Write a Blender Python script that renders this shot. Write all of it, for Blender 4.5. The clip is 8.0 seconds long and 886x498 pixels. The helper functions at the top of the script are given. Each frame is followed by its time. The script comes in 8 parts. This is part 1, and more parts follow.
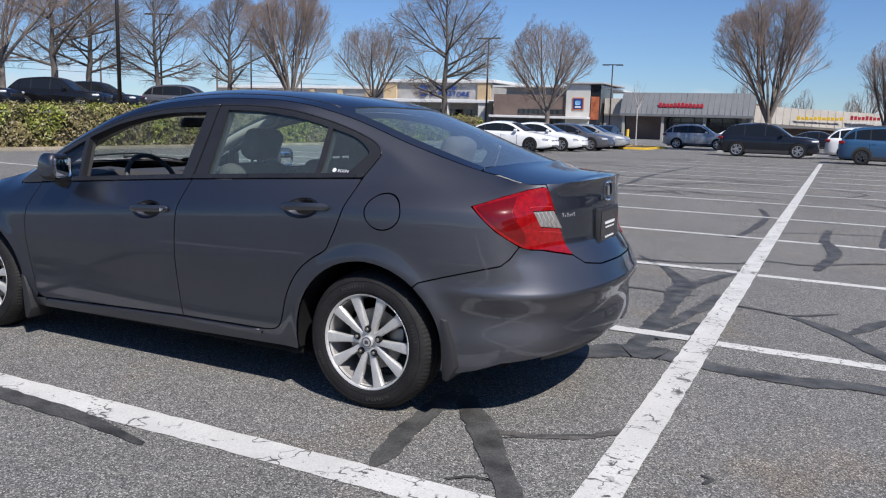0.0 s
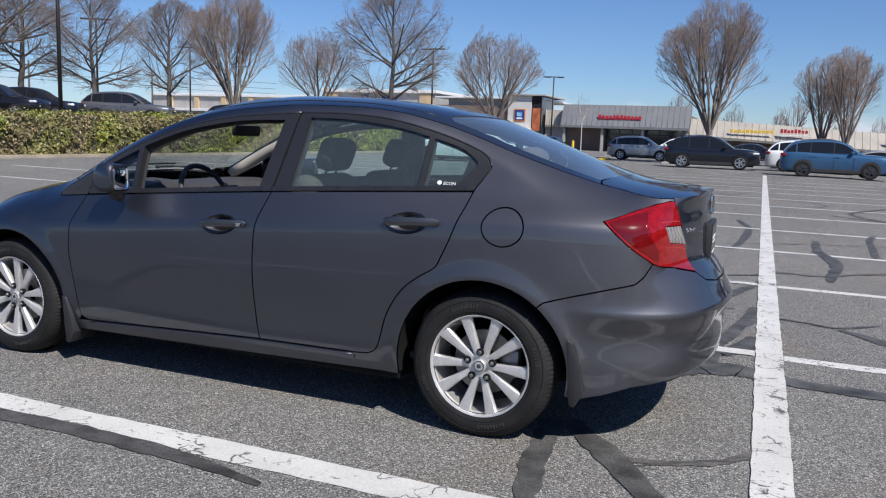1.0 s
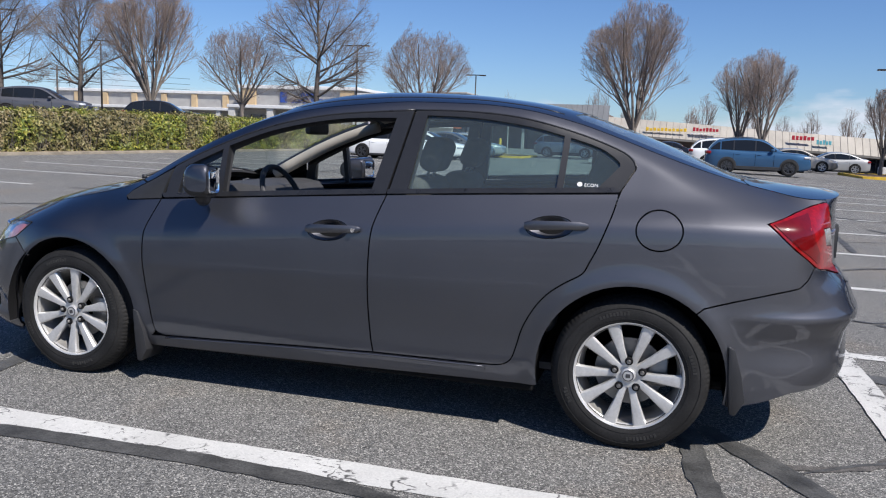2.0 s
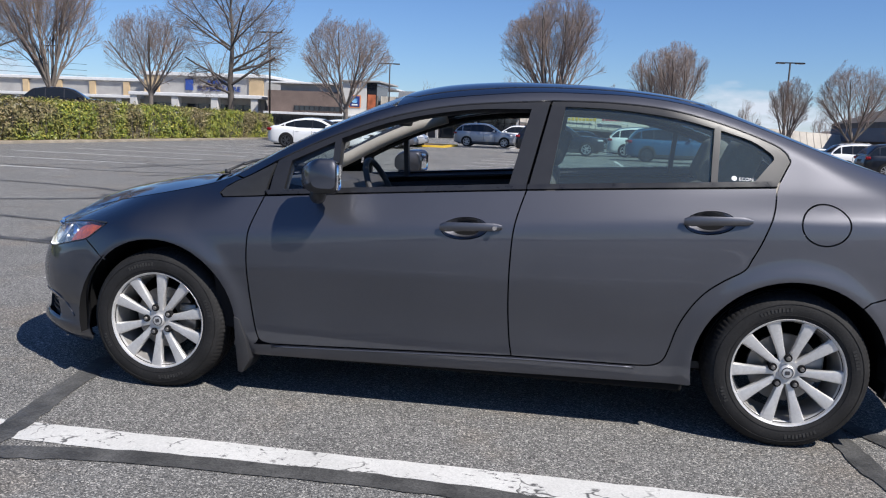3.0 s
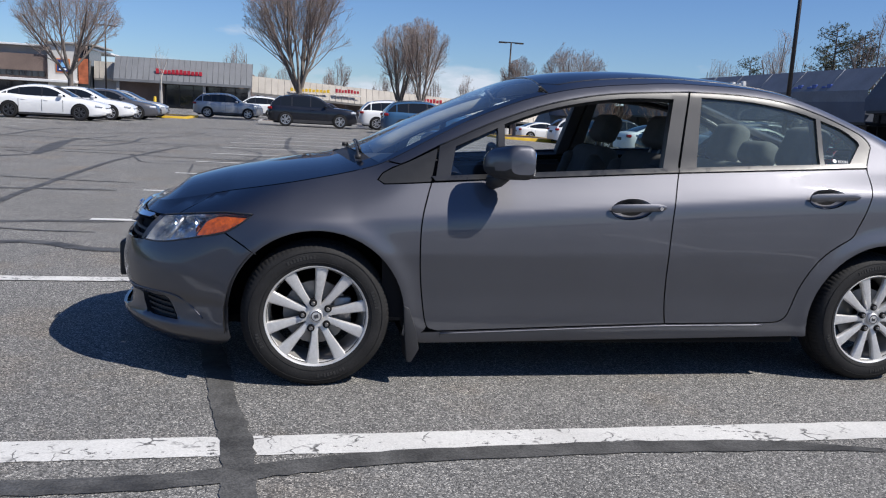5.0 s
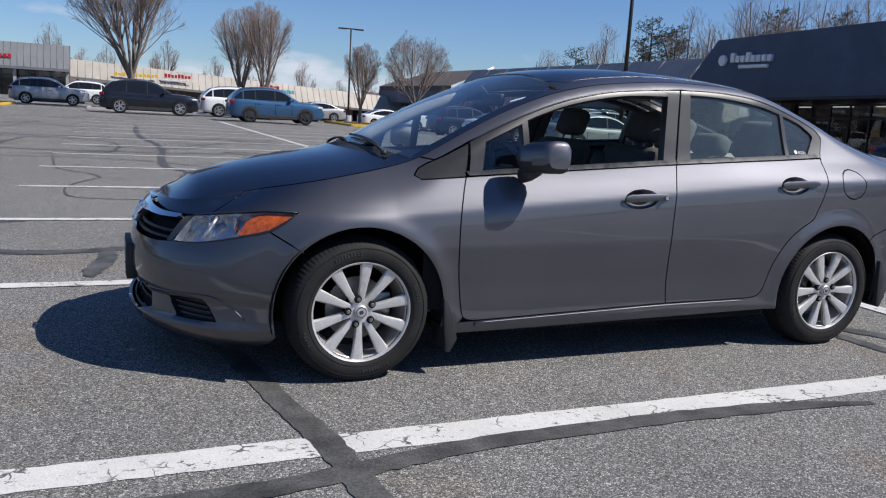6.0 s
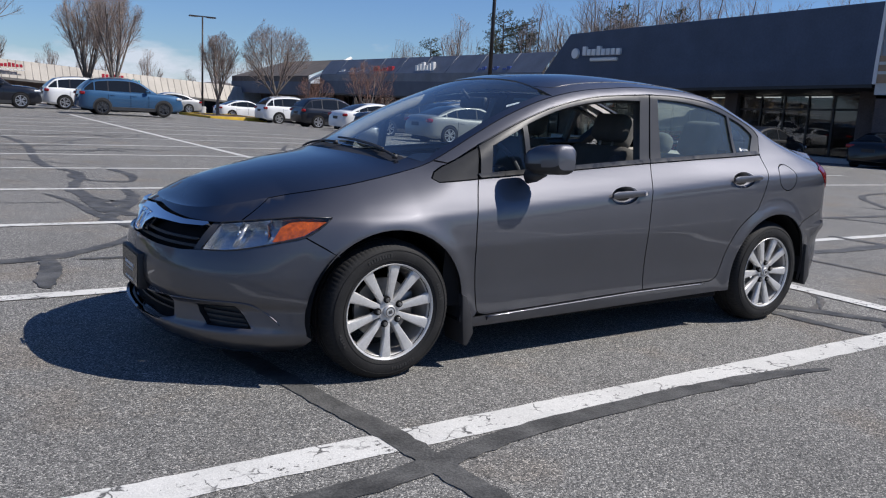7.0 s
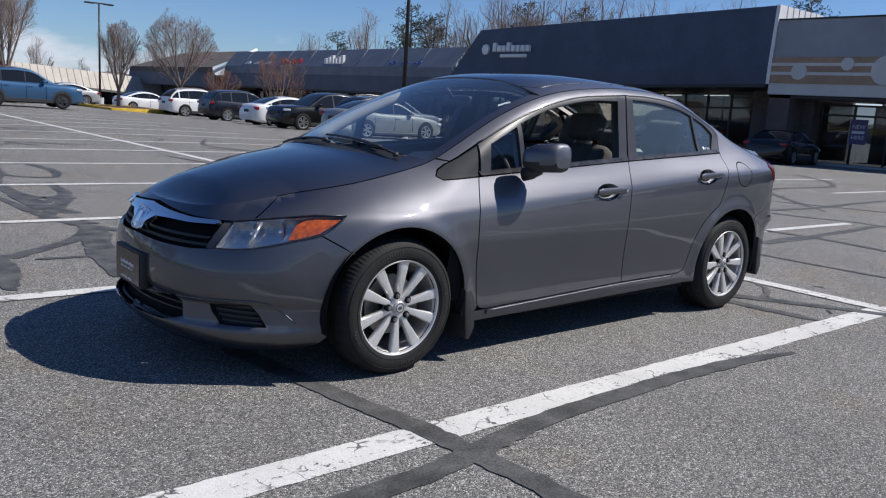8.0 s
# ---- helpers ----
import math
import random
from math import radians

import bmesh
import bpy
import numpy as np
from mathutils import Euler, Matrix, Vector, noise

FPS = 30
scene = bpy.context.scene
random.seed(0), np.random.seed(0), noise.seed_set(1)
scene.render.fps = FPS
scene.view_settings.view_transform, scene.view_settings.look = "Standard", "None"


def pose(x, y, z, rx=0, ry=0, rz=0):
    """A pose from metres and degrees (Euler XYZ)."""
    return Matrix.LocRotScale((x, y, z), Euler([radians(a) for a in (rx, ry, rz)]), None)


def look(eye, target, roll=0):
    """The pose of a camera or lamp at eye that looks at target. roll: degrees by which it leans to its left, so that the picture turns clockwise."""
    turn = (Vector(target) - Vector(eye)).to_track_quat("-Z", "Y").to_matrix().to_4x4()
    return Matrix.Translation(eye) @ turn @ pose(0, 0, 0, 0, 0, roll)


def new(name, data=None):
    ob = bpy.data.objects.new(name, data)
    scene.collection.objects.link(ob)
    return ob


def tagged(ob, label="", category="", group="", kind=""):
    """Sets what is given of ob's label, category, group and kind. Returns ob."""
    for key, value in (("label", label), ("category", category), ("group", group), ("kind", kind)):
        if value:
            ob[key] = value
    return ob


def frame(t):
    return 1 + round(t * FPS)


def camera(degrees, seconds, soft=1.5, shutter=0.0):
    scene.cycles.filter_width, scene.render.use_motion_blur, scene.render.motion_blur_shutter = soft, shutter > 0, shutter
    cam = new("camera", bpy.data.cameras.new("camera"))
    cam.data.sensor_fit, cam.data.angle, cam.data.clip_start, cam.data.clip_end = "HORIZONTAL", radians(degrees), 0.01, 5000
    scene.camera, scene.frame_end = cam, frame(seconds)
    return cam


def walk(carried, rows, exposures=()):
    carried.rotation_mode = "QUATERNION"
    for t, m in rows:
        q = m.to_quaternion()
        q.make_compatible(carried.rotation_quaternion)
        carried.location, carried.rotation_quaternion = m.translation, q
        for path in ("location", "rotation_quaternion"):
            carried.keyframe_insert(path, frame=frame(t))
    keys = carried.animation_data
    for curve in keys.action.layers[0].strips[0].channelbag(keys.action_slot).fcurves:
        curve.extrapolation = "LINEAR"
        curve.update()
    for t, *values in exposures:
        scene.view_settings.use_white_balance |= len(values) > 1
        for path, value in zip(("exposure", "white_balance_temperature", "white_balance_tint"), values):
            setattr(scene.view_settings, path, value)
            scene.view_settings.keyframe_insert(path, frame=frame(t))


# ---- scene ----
cam = camera(58.3, 8.0, 1.15)
PATH = [
    (0, (3.149, -3.771, 1.283), (2.273, -2.001, 0.969), 1.7),
    (0.5, (2.782, -3.75, 1.273), (1.964, -1.949, 0.975), 1.9),
    (1, (2.372, -3.891, 1.257), (1.637, -2.052, 0.973), 2.1),
    (2.5, (0.942, -4.02, 1.217), (0.515, -2.088, 0.927), 2.2),
    (3, (0.45, -4.051, 1.206), (0.141, -2.098, 0.906), 2.3),
    (3.5, (-0.025, -4.124, 1.205), (-0.194, -2.155, 0.894), 2.6),
    (4, (-0.522, -4.089, 1.198), (-0.529, -2.115, 0.877), 2.7),
    (4.5, (-0.987, -4.135, 1.189), (-0.807, -2.171, 0.858), 2.9),
    (6, (-2.31, -3.979, 1.179), (-1.54, -2.166, 0.831), 3.3),
    (6.5, (-2.669, -3.817, 1.198), (-1.726, -2.088, 0.847), 3.2),
    (7, (-3.028, -3.791, 1.21), (-1.942, -2.149, 0.858), 3.2),
    (7.5, (-3.266, -3.662, 1.204), (-2.069, -2.099, 0.851), 3.4),
    (8, (-3.437, -3.584, 1.206), (-2.163, -2.084, 0.854), 3.8),
]
walk(cam, [(t, look(eye, target, roll)) for t, eye, target, roll in PATH], ((0, 0.15), (1.2, 0.17), (2.5, 0.25), (3.5, 0.26), (4.5, 0.22), (6, 0.12), (8, 0.12)))

# ---- world, sun ----
SUN = Vector((0.74, -0.50, 1.0)).normalized()
world = bpy.data.worlds.new("sky")
scene.world = world
world.use_nodes = True
wn = world.node_tree.nodes
sky = wn.new("ShaderNodeTexSky")
sky.sky_type = "NISHITA"
sky.sun_disc = False
sky.sun_elevation = math.asin(SUN.z)
sky.sun_rotation = math.atan2(SUN.x, SUN.y)
sky.altitude, sky.air_density, sky.dust_density, sky.ozone_density = 60, 1.0, 0.0, 1.0
wn["Background"].inputs["Strength"].default_value = 0.068
hue = wn.new("ShaderNodeMix")
hue.data_type, hue.blend_type = "RGBA", "MULTIPLY"
hue.inputs[0].default_value = 1.0
hue.inputs[7].default_value = (0.68, 0.92, 1.37, 1)
world.node_tree.links.new(sky.outputs[0], hue.inputs[6])
world.node_tree.links.new(hue.outputs[2], wn["Background"].inputs[0])
sun = new("sun", bpy.data.lights.new("sun", "SUN"))
sun.data.energy, sun.data.angle, sun.data.color = 5.0, radians(0.53), (1.0, 0.955, 0.905)
sun.matrix_world = look(SUN * 60, (0, 0, 0))

# ---- materials ----
def material(name, color, rough=0.5, metal=0.0, vary=0.0, vary_scale=8.0, fine=0.0, fine_scale=80.0, bump=0.0, bump_scale=60.0, rough_vary=0.0, spec=0.5, coat=0.0, coat_rough=0.03, random_vary=0.0):
    """A surface with colour changes at two scales, fine relief and uneven gloss."""
    m = bpy.data.materials.new(name)
    m.use_nodes = True
    nt = m.node_tree
    b = nt.nodes["Principled BSDF"]
    b.inputs["Base Color"].default_value = (*color, 1)
    b.inputs["Roughness"].default_value = rough
    b.inputs["Metallic"].default_value = metal
    b.inputs["Specular IOR Level"].default_value = spec
    b.inputs["Coat Weight"].default_value = coat
    b.inputs["Coat Roughness"].default_value = coat_rough
    tc = nt.nodes.new("ShaderNodeTexCoord")

    def tex(scale, detail=4.0):
        n = nt.nodes.new("ShaderNodeTexNoise")
        n.inputs["Scale"].default_value = scale
        n.inputs["Detail"].default_value = detail
        nt.links.new(tc.outputs["Object"], n.inputs["Vector"])
        return n.outputs["Fac"]

    def ranged(fac, lo, hi):
        r = nt.nodes.new("ShaderNodeMapRange")
        r.inputs["From Min"].default_value, r.inputs["From Max"].default_value = 0.3, 0.7
        r.inputs["To Min"].default_value, r.inputs["To Max"].default_value = lo, hi
        nt.links.new(fac, r.inputs["Value"])
        return r.outputs["Result"]

    factors = []
    if vary:
        factors.append(ranged(tex(vary_scale), 1 - vary, 1 + vary))
    if fine:
        factors.append(ranged(tex(fine_scale, 2.0), 1 - fine, 1 + fine))
    if random_vary:
        oi = nt.nodes.new("ShaderNodeObjectInfo")
        r = nt.nodes.new("ShaderNodeMapRange")
        r.inputs["To Min"].default_value, r.inputs["To Max"].default_value = 1 - random_vary, 1 + random_vary
        nt.links.new(oi.outputs["Random"], r.inputs["Value"])
        factors.append(r.outputs["Result"])
    last = None
    for f in factors:
        if last is None:
            last = f
        else:
            mu = nt.nodes.new("ShaderNodeMath")
            mu.operation = "MULTIPLY"
            nt.links.new(last, mu.inputs[0])
            nt.links.new(f, mu.inputs[1])
            last = mu.outputs[0]
    if last is not None:
        vm = nt.nodes.new("ShaderNodeVectorMath")
        vm.operation = "SCALE"
        vm.inputs[0].default_value = color
        nt.links.new(last, vm.inputs["Scale"])
        nt.links.new(vm.outputs[0], b.inputs["Base Color"])
    if rough_vary:
        nt.links.new(ranged(tex(vary_scale * 1.7), max(0, rough - rough_vary), min(1, rough + rough_vary)), b.inputs["Roughness"])
    if bump:
        bn = nt.nodes.new("ShaderNodeBump")
        bn.inputs["Strength"].default_value = 1.0
        bn.inputs["Distance"].default_value = bump
        nt.links.new(tex(bump_scale, 3.0), bn.inputs["Height"])
        nt.links.new(bn.outputs[0], b.inputs["Normal"])
    return m


def thin_glass(name, tint, floor=0.05, top=0.9, dust=0.0):
    """A thin pane: see-through with a tint, and a mirror that grows towards grazing views."""
    m = bpy.data.materials.new(name)
    m.use_nodes = True
    nt = m.node_tree
    nt.nodes.remove(nt.nodes["Principled BSDF"])
    tr = nt.nodes.new("ShaderNodeBsdfTransparent")
    tr.inputs[0].default_value = (*tint, 1)
    gl = nt.nodes.new("ShaderNodeBsdfGlossy")
    gl.inputs["Roughness"].default_value = 0.0
    gl.inputs[0].default_value = (0.95, 0.97, 1.0, 1)
    lw = nt.nodes.new("ShaderNodeLayerWeight")
    lw.inputs["Blend"].default_value = 0.5
    pw = nt.nodes.new("ShaderNodeMath")
    pw.operation = "POWER"
    pw.inputs[1].default_value = 4.0
    nt.links.new(lw.outputs["Facing"], pw.inputs[0])
    mr = nt.nodes.new("ShaderNodeMapRange")
    mr.inputs["To Min"].default_value, mr.inputs["To Max"].default_value = floor, top
    nt.links.new(pw.outputs[0], mr.inputs["Value"])
    mix = nt.nodes.new("ShaderNodeMixShader")
    nt.links.new(mr.outputs["Result"], mix.inputs[0])
    nt.links.new(tr.outputs[0], mix.inputs[1])
    nt.links.new(gl.outputs[0], mix.inputs[2])
    last = mix.outputs[0]
    if dust:
        film = nt.nodes.new("ShaderNodeBsdfDiffuse")
        film.inputs[0].default_value = (0.50, 0.60, 0.58, 1)
        over = nt.nodes.new("ShaderNodeMixShader")
        over.inputs[0].default_value = dust
        nt.links.new(last, over.inputs[1])
        nt.links.new(film.outputs[0], over.inputs[2])
        last = over.outputs[0]
    nt.links.new(last, nt.nodes["Material Output"].inputs[0])
    return m


def asphalt_material():
    """Weathered asphalt: pale and dark stones in a grey binder, broad stains and worn tracks."""
    m = bpy.data.materials.new("asphalt")
    m.use_nodes = True
    nt = m.node_tree
    b = nt.nodes["Principled BSDF"]
    tc = nt.nodes.new("ShaderNodeTexCoord")

    def ramp_of(source, *stops):
        r = nt.nodes.new("ShaderNodeValToRGB")
        e = r.color_ramp.elements
        while len(e) < len(stops):
            e.new(0.5)
        for k, (p, v) in zip(e, stops):
            k.position, k.color = p, ((v, v, v, 1) if isinstance(v, float) else (*v, 1))
        nt.links.new(source, r.inputs[0])
        return r.outputs[0]

    def noise_of(scale, detail=4.0, rough=0.5):
        n = nt.nodes.new("ShaderNodeTexNoise")
        n.inputs["Scale"].default_value, n.inputs["Detail"].default_value, n.inputs["Roughness"].default_value = scale, detail, rough
        nt.links.new(tc.outputs["Object"], n.inputs["Vector"])
        return n.outputs["Fac"]

    def times(a, c):
        mx = nt.nodes.new("ShaderNodeMix")
        mx.data_type, mx.blend_type = "RGBA", "MULTIPLY"
        mx.inputs[0].default_value = 1.0
        nt.links.new(a, mx.inputs[6])
        nt.links.new(c, mx.inputs[7])
        return mx.outputs[2]

    v = nt.nodes.new("ShaderNodeTexVoronoi")
    v.inputs["Scale"].default_value = 190.0
    nt.links.new(tc.outputs["Object"], v.inputs["Vector"])
    sep = nt.nodes.new("ShaderNodeSeparateColor")
    nt.links.new(v.outputs["Color"], sep.inputs[0])
    stones = ramp_of(sep.outputs[0], (0.0, (0.045, 0.045, 0.044)), (0.3, (0.112, 0.11, 0.105)), (0.62, (0.168, 0.164, 0.154)), (0.86, (0.27, 0.262, 0.244)), (1.0, (0.50, 0.48, 0.44)))
    stains = ramp_of(noise_of(0.55, 5.0, 0.6), (0.3, 0.92), (0.5, 1.06), (0.72, 1.15))
    patches = ramp_of(noise_of(3.2, 4.0, 0.6), (0.28, 0.92), (0.55, 1.0), (0.75, 1.05))
    grit = ramp_of(noise_of(260.0, 2.0), (0.3, 0.65), (0.7, 1.35))
    rust = ramp_of(noise_of(0.9, 6.0, 0.65), (0.52, (1.0, 1.0, 1.0)), (0.66, (1.05, 0.97, 0.89)), (0.8, (1.1, 0.95, 0.82)))
    col = times(times(times(times(stones, stains), patches), grit), rust)
    nt.links.new(col, b.inputs["Base Color"])
    b.inputs["Roughness"].default_value = 0.88
    b.inputs["Specular IOR Level"].default_value = 0.35
    bn = nt.nodes.new("ShaderNodeBump")
    bn.inputs["Distance"].default_value = 0.004
    bn.inputs["Strength"].default_value = 0.7
    nt.links.new(v.outputs["Distance"], bn.inputs["Height"])
    bn.invert = True
    nt.links.new(bn.outputs[0], b.inputs["Normal"])
    return m


def line_material():
    """White road paint, cracked and rubbed through to the asphalt in spots."""
    m = material("road_paint", (0.59, 0.58, 0.55), 0.7, vary=0.1, vary_scale=3.0, fine=0.1, fine_scale=120.0, bump=0.002, bump_scale=140.0)
    nt = m.node_tree
    b = nt.nodes["Principled BSDF"]
    src = b.inputs["Base Color"].links[0].from_socket
    tc = nt.nodes.new("ShaderNodeTexCoord")
    mapping = nt.nodes.new("ShaderNodeMapping")
    mapping.inputs["Scale"].default_value = (1.0, 1.6, 1.0)
    nt.links.new(tc.outputs["Object"], mapping.inputs[0])
    n = nt.nodes.new("ShaderNodeTexNoise")
    n.inputs["Scale"].default_value, n.inputs["Detail"].default_value, n.inputs["Roughness"].default_value = 24.0, 7.0, 0.74
    nt.links.new(mapping.outputs[0], n.inputs["Vector"])
    big = nt.nodes.new("ShaderNodeTexNoise")
    big.inputs["Scale"].default_value = 3.2
    nt.links.new(tc.outputs["Object"], big.inputs["Vector"])
    add = nt.nodes.new("ShaderNodeMath")
    add.operation = "MULTIPLY_ADD"
    add.inputs[1].default_value = 0.42
    nt.links.new(big.outputs["Fac"], add.inputs[0])
    nt.links.new(n.outputs["Fac"], add.inputs[2])
    r = nt.nodes.new("ShaderNodeValToRGB")
    r.color_ramp.elements[0].position, r.color_ramp.elements[1].position = 0.815, 0.84
    nt.links.new(add.outputs[0], r.inputs[0])
    mx = nt.nodes.new("ShaderNodeMix")
    mx.data_type = "RGBA"
    mx.inputs[7].default_value = (0.09, 0.088, 0.085, 1)
    bend = nt.nodes.new("ShaderNodeVectorMath")
    bend.operation = "MULTIPLY_ADD"
    bend.inputs[1].default_value = (0.09, 0.09, 0.0)
    wob = nt.nodes.new("ShaderNodeTexNoise")
    wob.inputs["Scale"].default_value = 16.0
    nt.links.new(tc.outputs["Object"], wob.inputs["Vector"])
    nt.links.new(wob.outputs["Color"], bend.inputs[0])
    nt.links.new(tc.outputs["Object"], bend.inputs[2])
    cell = nt.nodes.new("ShaderNodeTexVoronoi")
    cell.feature = "DISTANCE_TO_EDGE"
    cell.inputs["Scale"].default_value = 11.0
    nt.links.new(bend.outputs[0], cell.inputs["Vector"])
    thin = nt.nodes.new("ShaderNodeMapRange")
    thin.inputs["From Min"].default_value, thin.inputs["From Max"].default_value = 0.015, 0.05
    thin.inputs["To Min"].default_value, thin.inputs["To Max"].default_value = 1.0, 0.0
    nt.links.new(cell.outputs["Distance"], thin.inputs["Value"])
    where = nt.nodes.new("ShaderNodeMapRange")
    where.inputs["From Min"].default_value, where.inputs["From Max"].default_value = 0.53, 0.6
    part_of = nt.nodes.new("ShaderNodeTexNoise")
    part_of.inputs["Scale"].default_value, part_of.inputs["Detail"].default_value = 7.0, 5.0
    nt.links.new(tc.outputs["Object"], part_of.inputs["Vector"])
    nt.links.new(part_of.outputs["Fac"], where.inputs["Value"])
    split = nt.nodes.new("ShaderNodeMath")
    split.operation = "MULTIPLY"
    nt.links.new(thin.outputs["Result"], split.inputs[0])
    nt.links.new(where.outputs["Result"], split.inputs[1])
    worn = nt.nodes.new("ShaderNodeMath")
    worn.operation = "MAXIMUM"
    nt.links.new(r.outputs[0], worn.inputs[0])
    nt.links.new(split.outputs[0], worn.inputs[1])
    nt.links.new(worn.outputs[0], mx.inputs[0])
    nt.links.new(src, mx.inputs[6])
    nt.links.new(mx.outputs[2], b.inputs["Base Color"])
    return m


def car_paint(name, color, flake):
    """Metallic paint: a broad glow of flakes with fine grain, under a hard clear coat with faint ripple."""
    m = bpy.data.materials.new(name)
    m.use_nodes = True
    nt = m.node_tree
    nt.nodes.remove(nt.nodes["Principled BSDF"])
    tc = nt.nodes.new("ShaderNodeTexCoord")

    def tex(scale, detail):
        n = nt.nodes.new("ShaderNodeTexNoise")
        n.inputs["Scale"].default_value, n.inputs["Detail"].default_value = scale, detail
        nt.links.new(tc.outputs["Object"], n.inputs["Vector"])
        return n.outputs["Fac"]

    def ranged(fac, lo, hi):
        r = nt.nodes.new("ShaderNodeMapRange")
        r.inputs["From Min"].default_value, r.inputs["From Max"].default_value = 0.3, 0.7
        r.inputs["To Min"].default_value, r.inputs["To Max"].default_value = lo, hi
        nt.links.new(fac, r.inputs["Value"])
        return r.outputs["Result"]

    both_of = nt.nodes.new("ShaderNodeMath")
    both_of.operation = "MULTIPLY"
    nt.links.new(ranged(tex(900.0, 2.0), 0.94, 1.06), both_of.inputs[0])
    nt.links.new(ranged(tex(2.2, 5.0), 0.95, 1.05), both_of.inputs[1])
    tone = nt.nodes.new("ShaderNodeVectorMath")
    tone.operation = "SCALE"
    tone.inputs[0].default_value = color
    nt.links.new(both_of.outputs[0], tone.inputs["Scale"])
    base = nt.nodes.new("ShaderNodeMixShader")
    base.inputs[0].default_value = 0.5
    for k, rough in enumerate(flake):
        lobe = nt.nodes.new("ShaderNodeBsdfAnisotropic")
        lobe.distribution = "BECKMANN"
        lobe.inputs["Roughness"].default_value = rough
        nt.links.new(tone.outputs[0], lobe.inputs["Color"])
        nt.links.new(lobe.outputs[0], base.inputs[1 + k])
    coat = nt.nodes.new("ShaderNodeBsdfAnisotropic")
    coat.distribution = "GGX"
    coat.inputs["Color"].default_value = (0.96, 0.97, 1.0, 1)
    nt.links.new(ranged(tex(6.0, 6.0), 0.02, 0.07), coat.inputs["Roughness"])
    fr = nt.nodes.new("ShaderNodeFresnel")
    fr.inputs["IOR"].default_value = 1.5
    mix = nt.nodes.new("ShaderNodeMixShader")
    nt.links.new(fr.outputs[0], mix.inputs[0])
    nt.links.new(base.outputs[0], mix.inputs[1])
    nt.links.new(coat.outputs[0], mix.inputs[2])
    nt.links.new(mix.outputs[0], nt.nodes["Material Output"].inputs[0])
    return m


ASPHALT = asphalt_material()
LINE = line_material()
SEALANT = material("crack_sealant", (0.07, 0.069, 0.066), 0.65, vary=0.55, vary_scale=6.0, fine=0.4, fine_scale=140.0, bump=0.003, bump_scale=90.0, rough_vary=0.12)
PAINT = car_paint("grey_metallic_paint", (0.112, 0.113, 0.126), (0.47, 0.72))
# near-black for gaps and hollows: much of their shade sits in this colour
GAP = material("dark_cavity", (0.008, 0.008, 0.009), 0.9, spec=0.2)
TRIM = material("satin_black_trim", (0.022, 0.022, 0.024), 0.32, vary=0.15, vary_scale=14.0, rough_vary=0.08)
PILLAR = material("pillar_black_film", (0.022, 0.022, 0.024), 0.4, vary=0.08, vary_scale=20.0, rough_vary=0.015)
SAIL_GREY = material("grey_corner_plastic", (0.03, 0.031, 0.034), 0.6, spec=0.15, vary=0.1, vary_scale=20.0)
RUBBER = material("tyre_rubber", (0.016, 0.0155, 0.0155), 0.72, spec=0.3, vary=0.3, vary_scale=9.0, fine=0.25, fine_scale=120.0, bump=0.0006, bump_scale=200.0)
MARK = material("scuffed_rubber", (0.035, 0.034, 0.033), 0.75, spec=0.3, vary=0.3, vary_scale=20.0)
PLASTIC = material("black_plastic", (0.02, 0.02, 0.022), 0.55, vary=0.15, vary_scale=10.0, bump=0.0005, bump_scale=300.0)
ALLOY = material("painted_alloy", (0.60, 0.59, 0.575), 0.4, 0.45, vary=0.1, vary_scale=12.0, fine=0.06, fine_scale=90.0, rough_vary=0.08)
BARREL = material("dusty_wheel_barrel", (0.36, 0.345, 0.33), 0.5, 0.5, vary=0.2, vary_scale=14.0)
STEEL = material("dull_steel", (0.28, 0.27, 0.26), 0.42, 0.9, vary=0.2, vary_scale=15.0)
CHROME = material("chrome", (0.82, 0.83, 0.85), 0.06, 1.0, rough_vary=0.03)
MIRROR = material("mirror_glass", (0.85, 0.86, 0.88), 0.01, 1.0)
RED_LENS = material("red_lens", (0.25, 0.003, 0.004), 0.3, spec=0.1, vary=0.3, vary_scale=45.0, fine=0.15, fine_scale=160.0, coat=1.0, coat_rough=0.02)
AMBER_LENS = material("amber_lens", (0.46, 0.085, 0.006), 0.3, spec=0.2, vary=0.4, vary_scale=55.0, fine=0.2, fine_scale=150.0, coat=1.0, coat_rough=0.02)
CLEAR_LENS = thin_glass("clear_lens", (0.96, 0.97, 0.98), 0.05)
GLASS = thin_glass("clear_pane", (0.88, 0.93, 0.92), 0.05)
WINDSHIELD = thin_glass("windscreen_pane", (0.76, 0.87, 0.87), 0.09, dust=0.012)
TINT = thin_glass("tinted_pane", (0.67, 0.84, 0.82), 0.07, dust=0.06)
REAR_GLASS = thin_glass("rear_pane", (0.78, 0.87, 0.86), 0.16, dust=0.06)
CLOTH = material("grey_seat_cloth", (0.07, 0.068, 0.065), 0.9, vary=0.12, vary_scale=14.0, fine=0.15, fine_scale=220.0, bump=0.001, bump_scale=260.0)
BEIGE = material("beige_trim", (0.42, 0.39, 0.34), 0.75, vary=0.08, vary_scale=10.0)
DASH = material("dark_dash", (0.05, 0.05, 0.053), 0.6, vary=0.1, vary_scale=12.0, bump=0.0006, bump_scale=240.0)
WHITE_PRINT = material("white_print", (0.78, 0.78, 0.78), 0.5)

